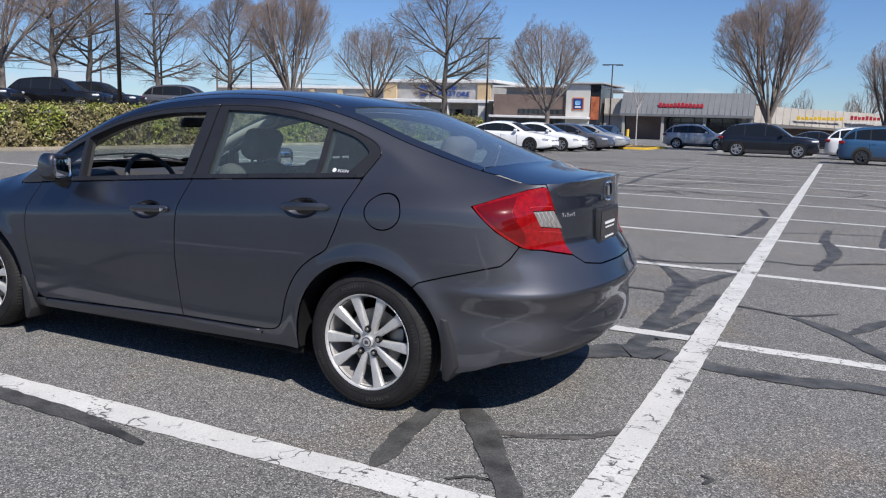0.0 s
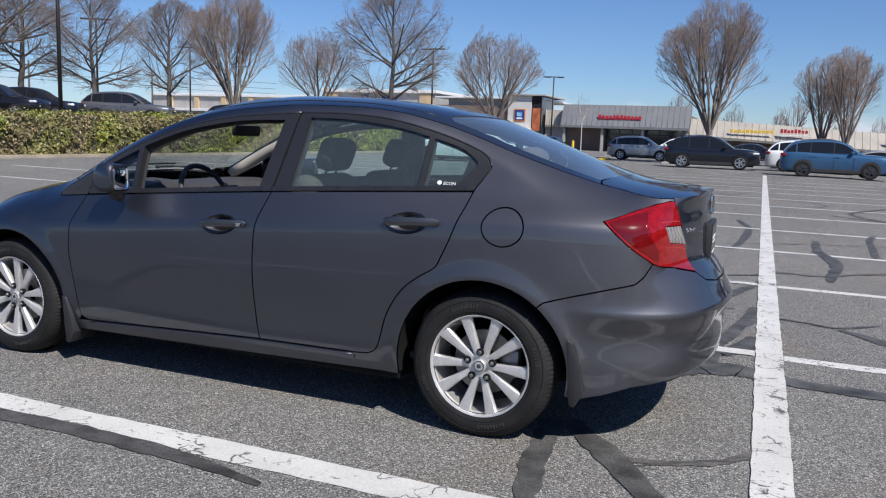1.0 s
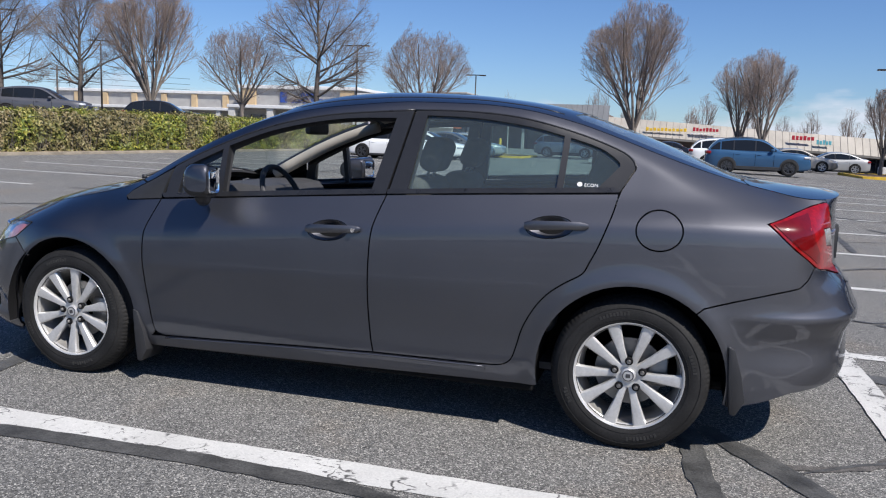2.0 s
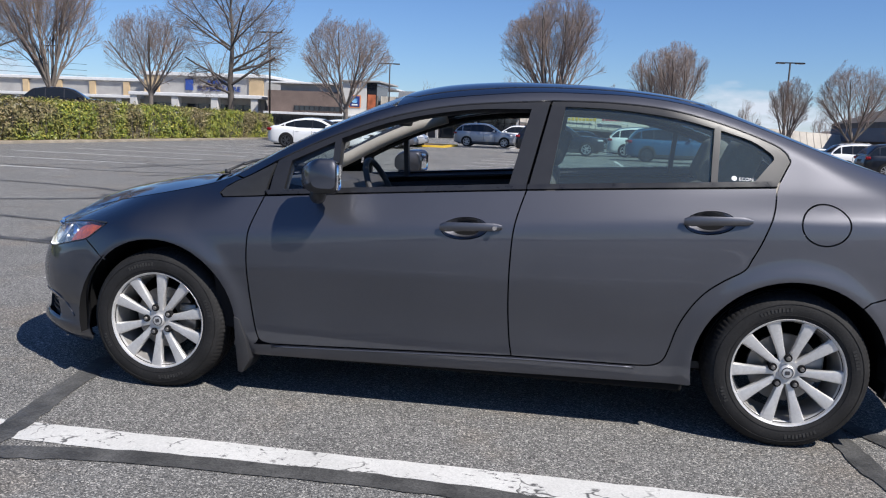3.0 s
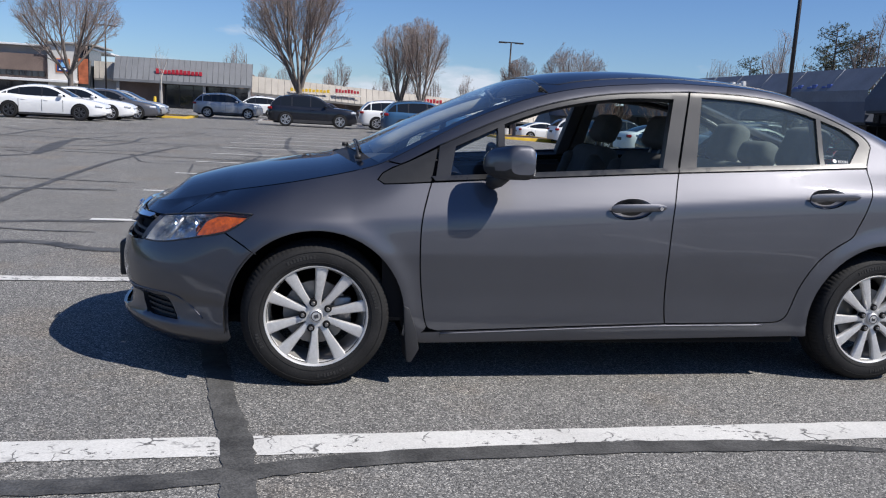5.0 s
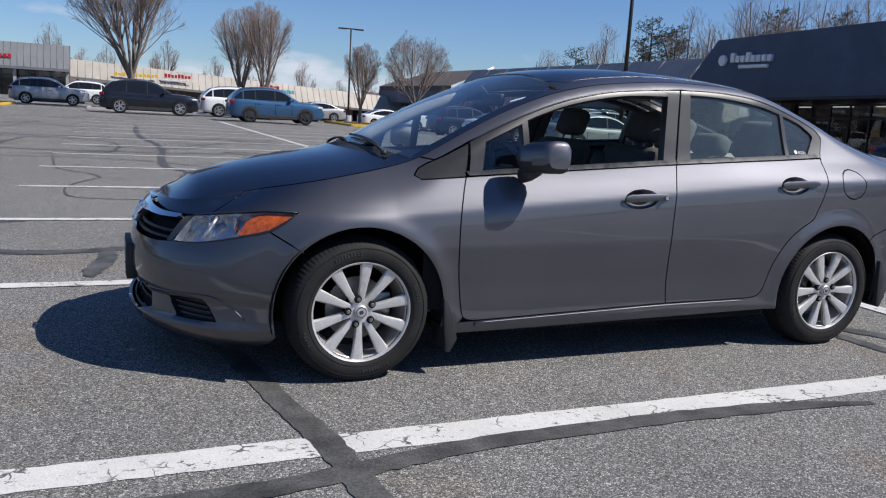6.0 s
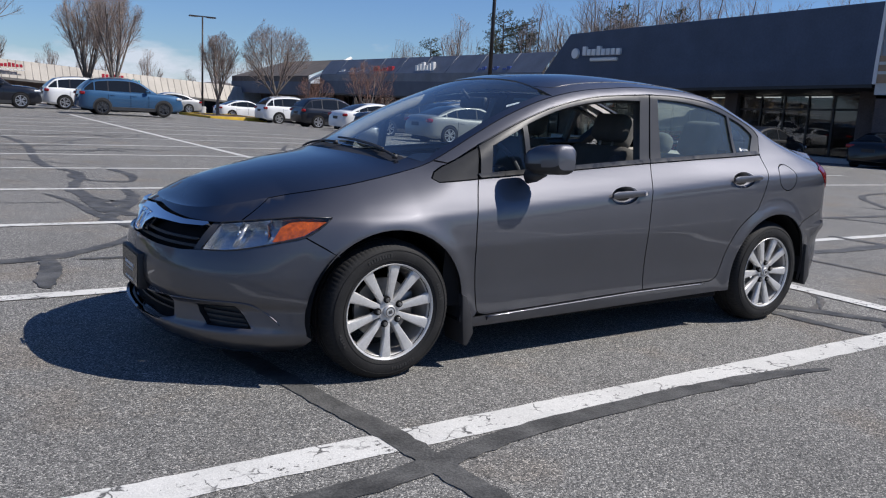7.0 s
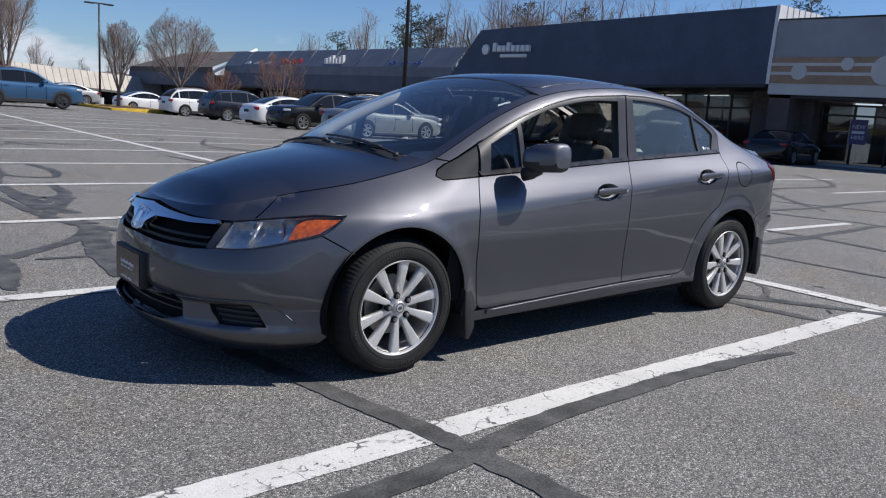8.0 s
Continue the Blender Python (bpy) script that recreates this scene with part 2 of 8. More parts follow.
# ---- building helpers ----
def curve(*pts):
    """A smooth curve through (a, b) pairs that never overshoots."""
    xs, ys = [p[0] for p in pts], [p[1] for p in pts]
    n = len(xs)
    d = [(ys[i + 1] - ys[i]) / (xs[i + 1] - xs[i]) for i in range(n - 1)]
    g = [d[0]] + [0 if d[i - 1] * d[i] <= 0 else 2 * d[i - 1] * d[i] / (d[i - 1] + d[i]) for i in range(1, n - 1)] + [d[-1]]

    def f(x):
        if x <= xs[0]:
            return ys[0] + g[0] * (x - xs[0])
        if x >= xs[-1]:
            return ys[-1] + g[-1] * (x - xs[-1])
        i = 0
        while xs[i + 1] < x:
            i += 1
        h = xs[i + 1] - xs[i]
        t = (x - xs[i]) / h
        return (2 * t**3 - 3 * t * t + 1) * ys[i] + (t**3 - 2 * t * t + t) * h * g[i] + (3 * t * t - 2 * t**3) * ys[i + 1] + (t**3 - t * t) * h * g[i + 1]

    return f


def ramp(a, b, x):
    t = min(1, max(0, (x - a) / (b - a)))
    return t * t * (3 - 2 * t)


def link(name, bm, mats, parent=None, label="", smooth=True, angle=None):
    me = bpy.data.meshes.new(name)
    if angle is not None:
        for e in bm.edges:
            if len(e.link_faces) == 2 and e.calc_face_angle(0) > angle:
                e.smooth = False
    for f in bm.faces:
        f.smooth = smooth
    lay = bm.verts.layers.float_vector.get("n")
    normals = None
    if lay is not None:
        normals = [tuple(v[lay]) for v in bm.verts]
        bm.verts.layers.float_vector.remove(lay)
    bm.to_mesh(me)
    bm.free()
    if normals:
        me.normals_split_custom_set_from_vertices(normals)
    for m in mats if isinstance(mats, (list, tuple)) else [mats]:
        me.materials.append(m)
    ob = new(name, me)
    if parent is not None:
        ob.parent = parent
    if label:
        ob["label"] = label
    return ob


def part(name, bm, mat, parent, label="", smooth=True, angle=0.6):
    return link(name, bm, mat, parent, label, smooth, angle)


def thing(name, label, category, m=None, group="", kind=""):
    ob = new(name)
    ob.empty_display_size = 0.2
    if m is not None:
        ob.matrix_world = m
    return tagged(ob, label, category, group, kind)


def add_box(bm, lo, hi, bevel=0.0, m=None, seg=1):
    before = set(bm.verts)
    r = bmesh.ops.create_cube(bm, size=1.0)
    vs = r["verts"]
    c = [(a + b) / 2 for a, b in zip(lo, hi)]
    s = [b - a for a, b in zip(lo, hi)]
    for v in vs:
        v.co = Vector((c[i] + v.co[i] * s[i] for i in range(3)))
    if bevel:
        es = {e for v in vs for e in v.link_edges}
        bmesh.ops.bevel(bm, geom=list(es), offset=bevel, segments=seg, affect="EDGES", profile=0.5)
    made = [v for v in bm.verts if v not in before]
    if m is not None:
        for v in made:
            v.co = m @ v.co
    return made


def box(lo, hi, bevel=0.0, m=None, seg=1):
    bm = bmesh.new()
    add_box(bm, lo, hi, bevel, m, seg)
    return bm


def add_tube(bm, pts, radii, sides=8, cap=True):
    """A tapered tube along points."""
    rings = []
    pts = [Vector(p) for p in pts]
    up = Vector((0, 0, 1))
    side = None
    for i, p in enumerate(pts):
        d = (pts[min(i + 1, len(pts) - 1)] - pts[max(i - 1, 0)]).normalized()
        if side is None:
            side = d.cross(up if abs(d.z) < 0.9 else Vector((1, 0, 0))).normalized()
        side = (side - d * side.dot(d)).normalized()
        o = d.cross(side)
        r = radii[i] if isinstance(radii, (list, tuple)) else radii
        rings.append([bm.verts.new(p + (side * math.cos(2 * math.pi * k / sides) + o * math.sin(2 * math.pi * k / sides)) * r) for k in range(sides)])
    for a, b in zip(rings, rings[1:]):
        for k in range(sides):
            bm.faces.new((a[k], a[(k + 1) % sides], b[(k + 1) % sides], b[k]))
    if cap:
        bm.faces.new(rings[0][::-1])
        bm.faces.new(rings[-1])


def tube(pts, radii, sides=8):
    bm = bmesh.new()
    add_tube(bm, pts, radii, sides)
    return bm


def lathe(profile, steps, axis="y", bm=None):
    """Turns (radius, along) pairs round an axis through the origin."""
    bm = bm or bmesh.new()
    rings = []
    for r, a in profile:
        ring = []
        for k in range(steps):
            t = 2 * math.pi * k / steps
            c, s = r * math.cos(t), r * math.sin(t)
            ring.append(bm.verts.new({"y": (c, a, s), "z": (c, s, a), "x": (a, c, s)}[axis]))
        rings.append(ring)
    for a, b in zip(rings, rings[1:]):
        for k in range(steps):
            bm.faces.new((a[k], a[(k + 1) % steps], b[(k + 1) % steps], b[k]))
    bmesh.ops.recalc_face_normals(bm, faces=bm.faces)
    return bm


def spline(pts, per=6, closed=False):
    """Points of a rounded line through the given ones."""
    n = len(pts)
    out = []
    dim = range(len(pts[0]))
    for i in range(n if closed else n - 1):
        p0, p1, p2, p3 = (pts[(i + k) % n] if closed else pts[min(max(i + k, 0), n - 1)] for k in (-1, 0, 1, 2))
        for j in range(per):
            t = j / per
            out.append(tuple(0.5 * (2 * p1[d] + (p2[d] - p0[d]) * t + (2 * p0[d] - 5 * p1[d] + 4 * p2[d] - p3[d]) * t * t + (3 * p1[d] - p0[d] - 3 * p2[d] + p3[d]) * t**3) for d in dim))
    if not closed:
        out.append(tuple(pts[-1]))
    return out


# ---- ground ----
def lie(x, y):
    """Height of the ground: level near the car, falling away towards the far shops."""
    a, b = max(0.0, x - 5), max(0.0, y)
    return (0.55 + 0.7 * (1 - ramp(36, 46, y))) * ramp(24.0, 28.0, -x) - min(2.2, a * b / 1250)


def ground_sheet():
    bm = bmesh.new()
    near = [i * 2.0 for i in range(-20, 66)]
    xs = [-1800, -900, -450, -220, -130, -80, -55] + [x for x in near if -40 <= x <= 60] + [75, 95, 130, 200, 400, 900, 1800]
    ys = [-1800, -900, -400, -180, -90, -50, -30] + [y for y in near if -20 <= y <= 130] + [150, 200, 400, 900, 1800]
    grid = [[bm.verts.new((x, y, lie(x, y))) for x in xs] for y in ys]
    for a, b in zip(grid, grid[1:]):
        for i in range(len(xs) - 1):
            bm.faces.new((a[i], a[i + 1], b[i + 1], b[i]))
    return bm


tagged(link("ground", ground_sheet(), ASPHALT), "grey weathered asphalt parking lot with speckled stone aggregate", "ground", kind="structure")


def strip(pts, width, mat, name, label, category, lift=0.004, ragged=0.0, seed=1, group="", end_taper=False):
    """A flat ribbon that follows the ground."""
    rnd = random.Random(seed)
    bm = bmesh.new()
    rows = []
    n = len(pts)
    for i, p in enumerate(pts):
        a, b = pts[max(i - 1, 0)], pts[min(i + 1, n - 1)]
        d = Vector((b[0] - a[0], b[1] - a[1])).normalized()
        w = width / 2
        if end_taper:
            w *= 0.25 + 0.75 * min(1, i / 3, (n - 1 - i) / 3)
        if len(p) > 2:
            w = p[2] / 2
        l, r = w * (1 + ragged * rnd.uniform(-1, 1)), w * (1 + ragged * rnd.uniform(-1, 1))
        q = [(p[0] - d.y * l, p[1] + d.x * l), (p[0] + d.y * r, p[1] - d.x * r)]
        rows.append([bm.verts.new((*c, lie(*c) + lift)) for c in q])
    for a, b in zip(rows, rows[1:]):
        bm.faces.new((a[1], b[1], b[0], a[0]))
    return tagged(link(name, bm, mat), label, category, group=group, kind="structure")


def line(a, b, width=0.16, seed=0, gap=0.25, lift=0.003):
    n = max(2, int(math.dist(a, b) / gap))
    pts = [(a[0] + (b[0] - a[0]) * i / n, a[1] + (b[1] - a[1]) * i / n) for i in range(n + 1)]
    return strip(pts, width, LINE, "parking_line", "worn white painted parking line on the asphalt", "parking line", lift=lift, ragged=0.05, seed=seed, group="parking lines")


# the long line between the two rows of bays, then the bay lines
line((2.55, -14.0), (2.36, 34.0), 0.155, 1, 0.07, 0.0068)
for k in range(-4, 13):
    y = -1.445 + 2.655 * k
    mid = 2.55 - 0.00396 * (y + 14)
    line((-3.36 + 0.02 * k, y), (mid - 0.082, y + 0.006), 0.165 if k == 0 else 0.125, 10 + k, 0.06 if k in (0, 1) else 0.2, 0.003 if k == 0 else 0.0063)
    line((mid + 0.084, y - 0.02), (7.75, y - 0.12), 0.125, 40 + k)
for k in range(-1, 11):
    y = 11.95 + 3.2 * k
    line((-17.0, y + 0.2), (-10.4, y - 0.15), 0.13, 80 + k)
for k in range(-3, 14):
    y = 1.15 + 2.64 * k
    line((13.3, y), (19.0, y - 0.05), 0.12, 120 + k)

# ---- the grey saloon: its outer surface ----
from mathutils.geometry import delaunay_2d_cdt

# left half, nose to -x, wheels at x = -1.335 and 1.335; s runs round the plan outline from the nose to the tail
PLAN = [(-2.235, 0), (-2.222, -0.2), (-2.175, -0.4), (-2.08, -0.565), (-1.95, -0.69), (-1.8, -0.772), (-1.6, -0.828), (-1.335, -0.858), (-0.9, -0.864), (-0.4, -0.868),
        (0.2, -0.871), (0.8, -0.873), (1.335, -0.877), (1.6, -0.866), (1.84, -0.83), (2.02, -0.76), (2.135, -0.64), (2.205, -0.46), (2.25, -0.23), (2.265, 0)]
along = [0.0]
for a, b in zip(PLAN, PLAN[1:]):
    along.append(along[-1] + math.dist(a, b))
along = [s - along[9] - 0.4 for s in along]
NOSE, TAIL = along[0], along[-1]
raw_x = curve(*[(s, p[0]) for s, p in zip(along, PLAN)])
raw_y = curve(*[(s, p[1]) for s, p in zip(along, PLAN)])


def evened(f, lo, hi, sigma, even=None):
    """A table of f with its small ripples smoothed out; even says how f goes on past its ends."""
    n = int((hi - lo) / 0.004) + 1
    k = int(4 * sigma / 0.004)
    at = np.linspace(lo, hi, n)
    v = np.array([f(x) for x in at])
    if even is None:
        left = 2 * v[0] - v[1:k + 1][::-1]
        right = 2 * v[-1] - v[-k - 1:-1][::-1]
    else:
        left, right = even * v[1:k + 1][::-1], even * v[-k - 1:-1][::-1]
    w = np.exp(-0.5 * (np.arange(-k, k + 1) * 0.004 / sigma) ** 2)
    out = np.convolve(np.concatenate((left, v, right)), w / w.sum(), mode="valid")
    slope = np.gradient(out, at)

    def g(x):
        if x < lo:
            return out[0] + slope[0] * (x - lo)
        if x > hi:
            return out[-1] + slope[-1] * (x - hi)
        u = (x - lo) / (hi - lo) * (n - 1)
        i = min(int(u), n - 2)
        return float(out[i] + (out[i + 1] - out[i]) * (u - i))

    return g


plan_x = evened(raw_x, NOSE, TAIL, 0.06, 1)
plan_y = evened(raw_y, NOSE, TAIL, 0.06, -1)
side_in = curve((0.12, 0.12), (0.15, 0.075), (0.185, 0.042), (0.235, 0.031), (0.275, 0.028), (0.32, 0.025), (0.4, 0.02), (0.47, 0.013), (0.55, 0.005), (0.62, 0.0), (0.72, 0.001), (0.79, 0.005), (0.818, 0.0085), (0.836, 0.0138), (0.852, 0.0215), (0.88, 0.036), (0.92, 0.0585), (0.98, 0.0895), (1.1, 0.131), (1.2, 0.165), (1.336, 0.210), (1.40, 0.235))
front_in = curve((0.10, 0.14), (0.14, 0.07), (0.19, 0.012), (0.225, -0.004), (0.243, 0.0), (0.262, 0.02), (0.33, 0.026), (0.35, 0.012), (0.40, 0.0), (0.46, -0.002), (0.52, 0.008), (0.57, 0.024), (0.62, 0.045), (0.68, 0.085), (0.74, 0.14), (0.8, 0.21))
rear_in = curve((0.2, 0.14), (0.27, 0.05), (0.33, 0.02), (0.4, 0.012), (0.5, 0.006), (0.55, 0.001), (0.58, 0.0), (0.615, 0.006), (0.65, 0.02), (0.69, 0.042), (0.73, 0.072), (0.78, 0.1), (0.9, 0.103), (0.98, 0.1), (1.02, 0.09), (1.05, 0.078))
shoulder_z = curve((-2.2, 0.70), (-2.1, 0.714), (-2.04, 0.72), (-1.95, 0.74), (-1.9, 0.752), (-1.64, 0.815), (-1.4, 0.865), (-1.2, 0.91), (-1.08, 0.945), (-1.0, 0.985), (-0.82, 1.085), (-0.62, 1.185), (-0.386, 1.275), (-0.18, 1.325), (0.02, 1.352), (0.35, 1.376), (0.6, 1.374), (0.81, 1.357), (1.04, 1.308), (1.22, 1.25), (1.4, 1.185), (1.6, 1.12), (1.8, 1.068), (2.0, 1.036), (2.06, 1.037), (2.1, 1.042), (2.16, 1.05))
centre_z = curve((-2.2, 0.66), (-2.15, 0.70), (-2.1, 0.735), (-2.0, 0.785), (-1.8, 0.85), (-1.6, 0.895), (-1.4, 0.932), (-1.25, 0.958), (-1.1, 1.022), (-0.9, 1.122), (-0.6, 1.268), (-0.4, 1.353), (-0.3, 1.386), (-0.1, 1.42), (0.2, 1.438), (0.5, 1.432), (0.8, 1.405), (1.0, 1.37), (1.3, 1.275), (1.55, 1.178), (1.72, 1.11), (1.78, 1.092), (1.9, 1.076), (2.05, 1.062), (2.2, 1.05))
roll_h = curve((-2.2, 0.05), (-1.9, 0.09), (-1.5, 0.15), (-1.2, 0.165), (-1.0, 0.14), (-0.7, 0.085), (-0.4, 0.055), (0.9, 0.05), (1.3, 0.06), (1.6, 0.1), (1.9, 0.1), (2.12, 0.05), (2.2, 0.03))
roll_d = curve((-2.2, 0.02), (-1.9, 0.06), (-1.5, 0.11), (-1.2, 0.1), (-1.0, 0.08), (-0.7, 0.05), (-0.4, 0.036), (0.9, 0.035), (1.3, 0.04), (1.6, 0.09), (1.9, 0.09), (2.12, 0.03), (2.2, 0.01))

shoulder_z, centre_z = evened(shoulder_z, -2.2, 2.2, 0.03), evened(centre_z, -2.2, 2.2, 0.035)
roll_h, roll_d = evened(roll_h, -2.2, 2.2, 0.06), evened(roll_d, -2.2, 2.2, 0.06)
side_in, rear_in = evened(side_in, 0.1, 1.42, 0.007), evened(rear_in, 0.15, 1.1, 0.008)


def flank(s, z):
    """The side, nose and tail surface, at s round the plan and height z."""
    x, y = plan_x(s), plan_y(s)
    e = 8e-3
    tx, ty = plan_x(s + e) - plan_x(s - e), plan_y(s + e) - plan_y(s - e)
    h = math.hypot(tx, ty)
    nx, ny = ty / h, -tx / h
    wf, wr = 1 - ramp(-2.12, -1.45, x), ramp(1.9, 2.2, x)
    zz = z - 0.078 * (min(max(x, -1.2), 1.6) - 0.2) * ramp(0.5, 0.76, z) * (1 - ramp(0.88, 1.12, z))
    d = (1 - wf - wr) * side_in(zz) + wf * front_in(z) + wr * rear_in(z)
    d += (z - 0.93 + math.hypot(z - 0.93, 0.04)) / 2 * (0.21 * ramp(0.8, 1.35, x) + 0.12 * (1 - ramp(-1.0, -0.2, x)))
    t = min((z - shoulder_z(x)) / roll_h(x) + 1, 1.2)
    t = (t + math.hypot(t, 0.3)) / 2
    d += roll_d(x) * t * t
    d += 0.013 * ramp(1.6, 1.95, x) * (1 - ramp(0.545, 0.575, z)) * ramp(0.36, 0.47, z)
    d -= 0.019 * ramp(1.62, 1.98, x) * math.exp(-(((z - 0.56) / 0.042) ** 2))
    for hub in (-1.335, 1.335):
        r = math.hypot(x - hub, z - 0.31)
        if abs(y) > 0.7 and z > 0.2:
            d -= 0.013 * math.exp(-(((r - 0.375) / 0.05) ** 2))
    return Vector((x - nx * d, y - ny * d, z))


# the shoulder line, where side and upper surface meet: s, x, y and z along it
SHOULDER = []
for i in range(701):
    s = NOSE + (TAIL - NOSE) * i / 700
    z = shoulder_z(plan_x(s))
    for _ in range(40):
        z = 0.5 * z + 0.5 * shoulder_z(flank(s, z).x)
    p = flank(s, z)
    SHOULDER.append((s, max(p.x, SHOULDER[-1][1] + 1e-5) if SHOULDER else p.x, -p.y, z))
SHOULDER = np.array(SHOULDER)


def edge_s(x):
    """s of the point on the shoulder line that stands at x."""
    return float(np.interp(x, SHOULDER[:, 1], SHOULDER[:, 0]))


def edge_z(x):
    return float(np.interp(x, SHOULDER[:, 1], SHOULDER[:, 3]))


def shoulder_y(x):
    return float(np.interp(x, SHOULDER[:, 1], SHOULDER[:, 2]))


def deck(x, y):
    """The upper surface (bonnet, screens, roof, boot) over a place of the plan."""
    ye = max(shoulder_y(x), 0.02)
    a = edge_z(x)
    c = a + (centre_z(x) - a) * ramp(SHOULDER[0][1], SHOULDER[0][1] + 0.17, x) * (1 - ramp(SHOULDER[-1][1] - 0.06, SHOULDER[-1][1], x))
    p = 2.3 + 0.9 * ramp(-0.5, 0.0, x) * (1 - ramp(0.9, 1.3, x))
    return Vector((x, y, c + (a - c) * min(abs(y) / ye, 1.15) ** p))


def normal_on(surf, a, b):
    e = 4e-3
    n = (surf(a + e, b) - surf(a - e, b)).cross(surf(a, b + e) - surf(a, b - e))
    n.normalize()
    return n


def inside(poly, a, b):
    hit = False
    for (x0, y0), (x1, y1) in zip(poly, poly[1:] + poly[:1]):
        if (y0 > b) != (y1 > b) and a < (x1 - x0) * (b - y0) / (y1 - y0) + x0:
            hit = not hit
    return hit


def resample(poly, gap):
    out = []
    for p, q in zip(poly, poly[1:] + poly[:1]):
        d = math.dist(p, q)
        if d < 1e-6:
            continue
        n = max(1, int(math.ceil(d / gap)))
        out += [(p[0] + (q[0] - p[0]) * i / n, p[1] + (q[1] - p[1]) * i / n) for i in range(n)]
    return out


def shrink(poly, d):
    """The outline drawn in by d, for the gaps between panels."""
    area = sum(p[0] * q[1] - q[0] * p[1] for p, q in zip(poly, poly[1:] + poly[:1]))
    sgn = 1 if area > 0 else -1
    poly = [p for i, p in enumerate(poly) if math.dist(p, poly[i - 1]) > 1e-5]
    out = []
    n = len(poly)
    for i in range(n):
        p, q, r = Vector(poly[i - 1]), Vector(poly[i]), Vector(poly[(i + 1) % n])
        u, v = (q - p), (r - q)
        if u.length < 1e-7 or v.length < 1e-7:
            continue
        u.normalize(), v.normalize()
        nu, nv = Vector((-u.y, u.x)) * sgn, Vector((-v.y, v.x)) * sgn
        w = nu + nv
        k = max(w.length_squared / 2, 0.35)
        out.append(tuple(q + w * (d / k)))
    return out


def sheet(surf, outline, holes=(), gap=0.0, lift=0.0, step=0.028, depth=0.014, mirror=False, bm=None, flip=False):
    """A panel cut from a surface by an outline, with its edges turned in."""
    bm = bm if bm is not None else bmesh.new()
    lay = bm.verts.layers.float_vector.get("n") or bm.verts.layers.float_vector.new("n")
    loops = [resample(shrink(list(outline), gap) if gap else list(outline), step * 0.7)]
    loops += [resample(shrink(list(h), -gap) if gap else list(h), step * 0.7) for h in holes]
    verts, edges = [], []
    for loop in loops:
        k = len(verts)
        verts += [Vector(p) for p in loop]
        edges += [(k + i, k + (i + 1) % len(loop)) for i in range(len(loop))]
    rim = np.array([(v.x, v.y) for v in verts])
    lo, hi = rim.min(0), rim.max(0)
    for i in range(int((hi[0] - lo[0]) / step) + 1):
        for j in range(int((hi[1] - lo[1]) / step) + 1):
            p = (lo[0] + (i + 0.5) * step, lo[1] + (j + 0.5) * step)
            if inside(loops[0], *p) and not any(inside(h, *p) for h in loops[1:]) and np.min(np.hypot(rim[:, 0] - p[0], rim[:, 1] - p[1])) > step * 0.45:
                verts.append(Vector(p))
    vs, _, fs, *_ = delaunay_2d_cdt(verts, edges, [], 1, 1e-6)
    made, down = [], []
    m = -1 if mirror else 1
    top = []
    for v in vs:
        n = normal_on(surf, v.x, v.y)
        c = surf(v.x, v.y)
        if surf is not deck and n.dot(c - Vector((min(max(c.x, -1.5), 1.5) * 0.95, 0, 0.6))) < 0 or surf is deck and n.z < 0:
            n.negate()
        c = c + n * lift
        top.append((c, n))
        made.append(bm.verts.new((c.x, c.y * m, c.z)))
        made[-1][lay] = (-n if flip else n) * Vector((1, m, 1))
    count = {}
    for f in fs:
        ctr = sum((vs[i] for i in f), Vector((0, 0))) / len(f)
        if any(inside(h, *ctr) for h in loops[1:]):
            continue
        a, b, c = (made[i].co for i in f[:3])
        nn = (b - a).cross(c - a)
        want = top[f[0]][1].copy()
        want.y *= m
        order = f if (nn.dot(want) > 0) != flip else f[::-1]
        try:
            bm.faces.new([made[i] for i in order])
        except ValueError:
            continue
        for i in range(len(order)):
            e = (order[i], order[(i + 1) % len(order)])
            key = tuple(sorted(e))
            count[key] = None if key in count else e
    if depth:
        lip = {}
        for e in count.values():
            if e is None or all(abs(top[i][0].y) < 0.005 for i in e):
                continue
            for i in e:
                if i not in lip:
                    c, n = top[i]
                    q = c - n * depth
                    lip[i] = (bm.verts.new((c.x, c.y * m, c.z)), bm.verts.new((q.x, q.y * m, q.z)))
            a, b = lip[e[0]], lip[e[1]]
            bm.faces.new((b[0], a[0], a[1], b[1]))
    return bm


def both(surf, outline, **kw):
    """The same panel on the left and the right as one mesh, joined on the middle line."""
    g = kw.get("gap", 0.0)
    moved = []
    for a, b in outline:
        if surf is flank:
            a = a - g if abs(a - NOSE) < 1e-6 else a + g if abs(a - TAIL) < 1e-6 else a
        elif abs(b) < 1e-6:
            b = g
        moved.append((a, b))
    outline = moved
    bm = sheet(surf, outline, **kw)
    kw["bm"] = bm
    sheet(surf, outline, mirror=True, **kw)
    bmesh.ops.remove_doubles(bm, verts=[v for v in bm.verts if abs(v.co.y) < 5e-3], dist=4e-3)
    return bm

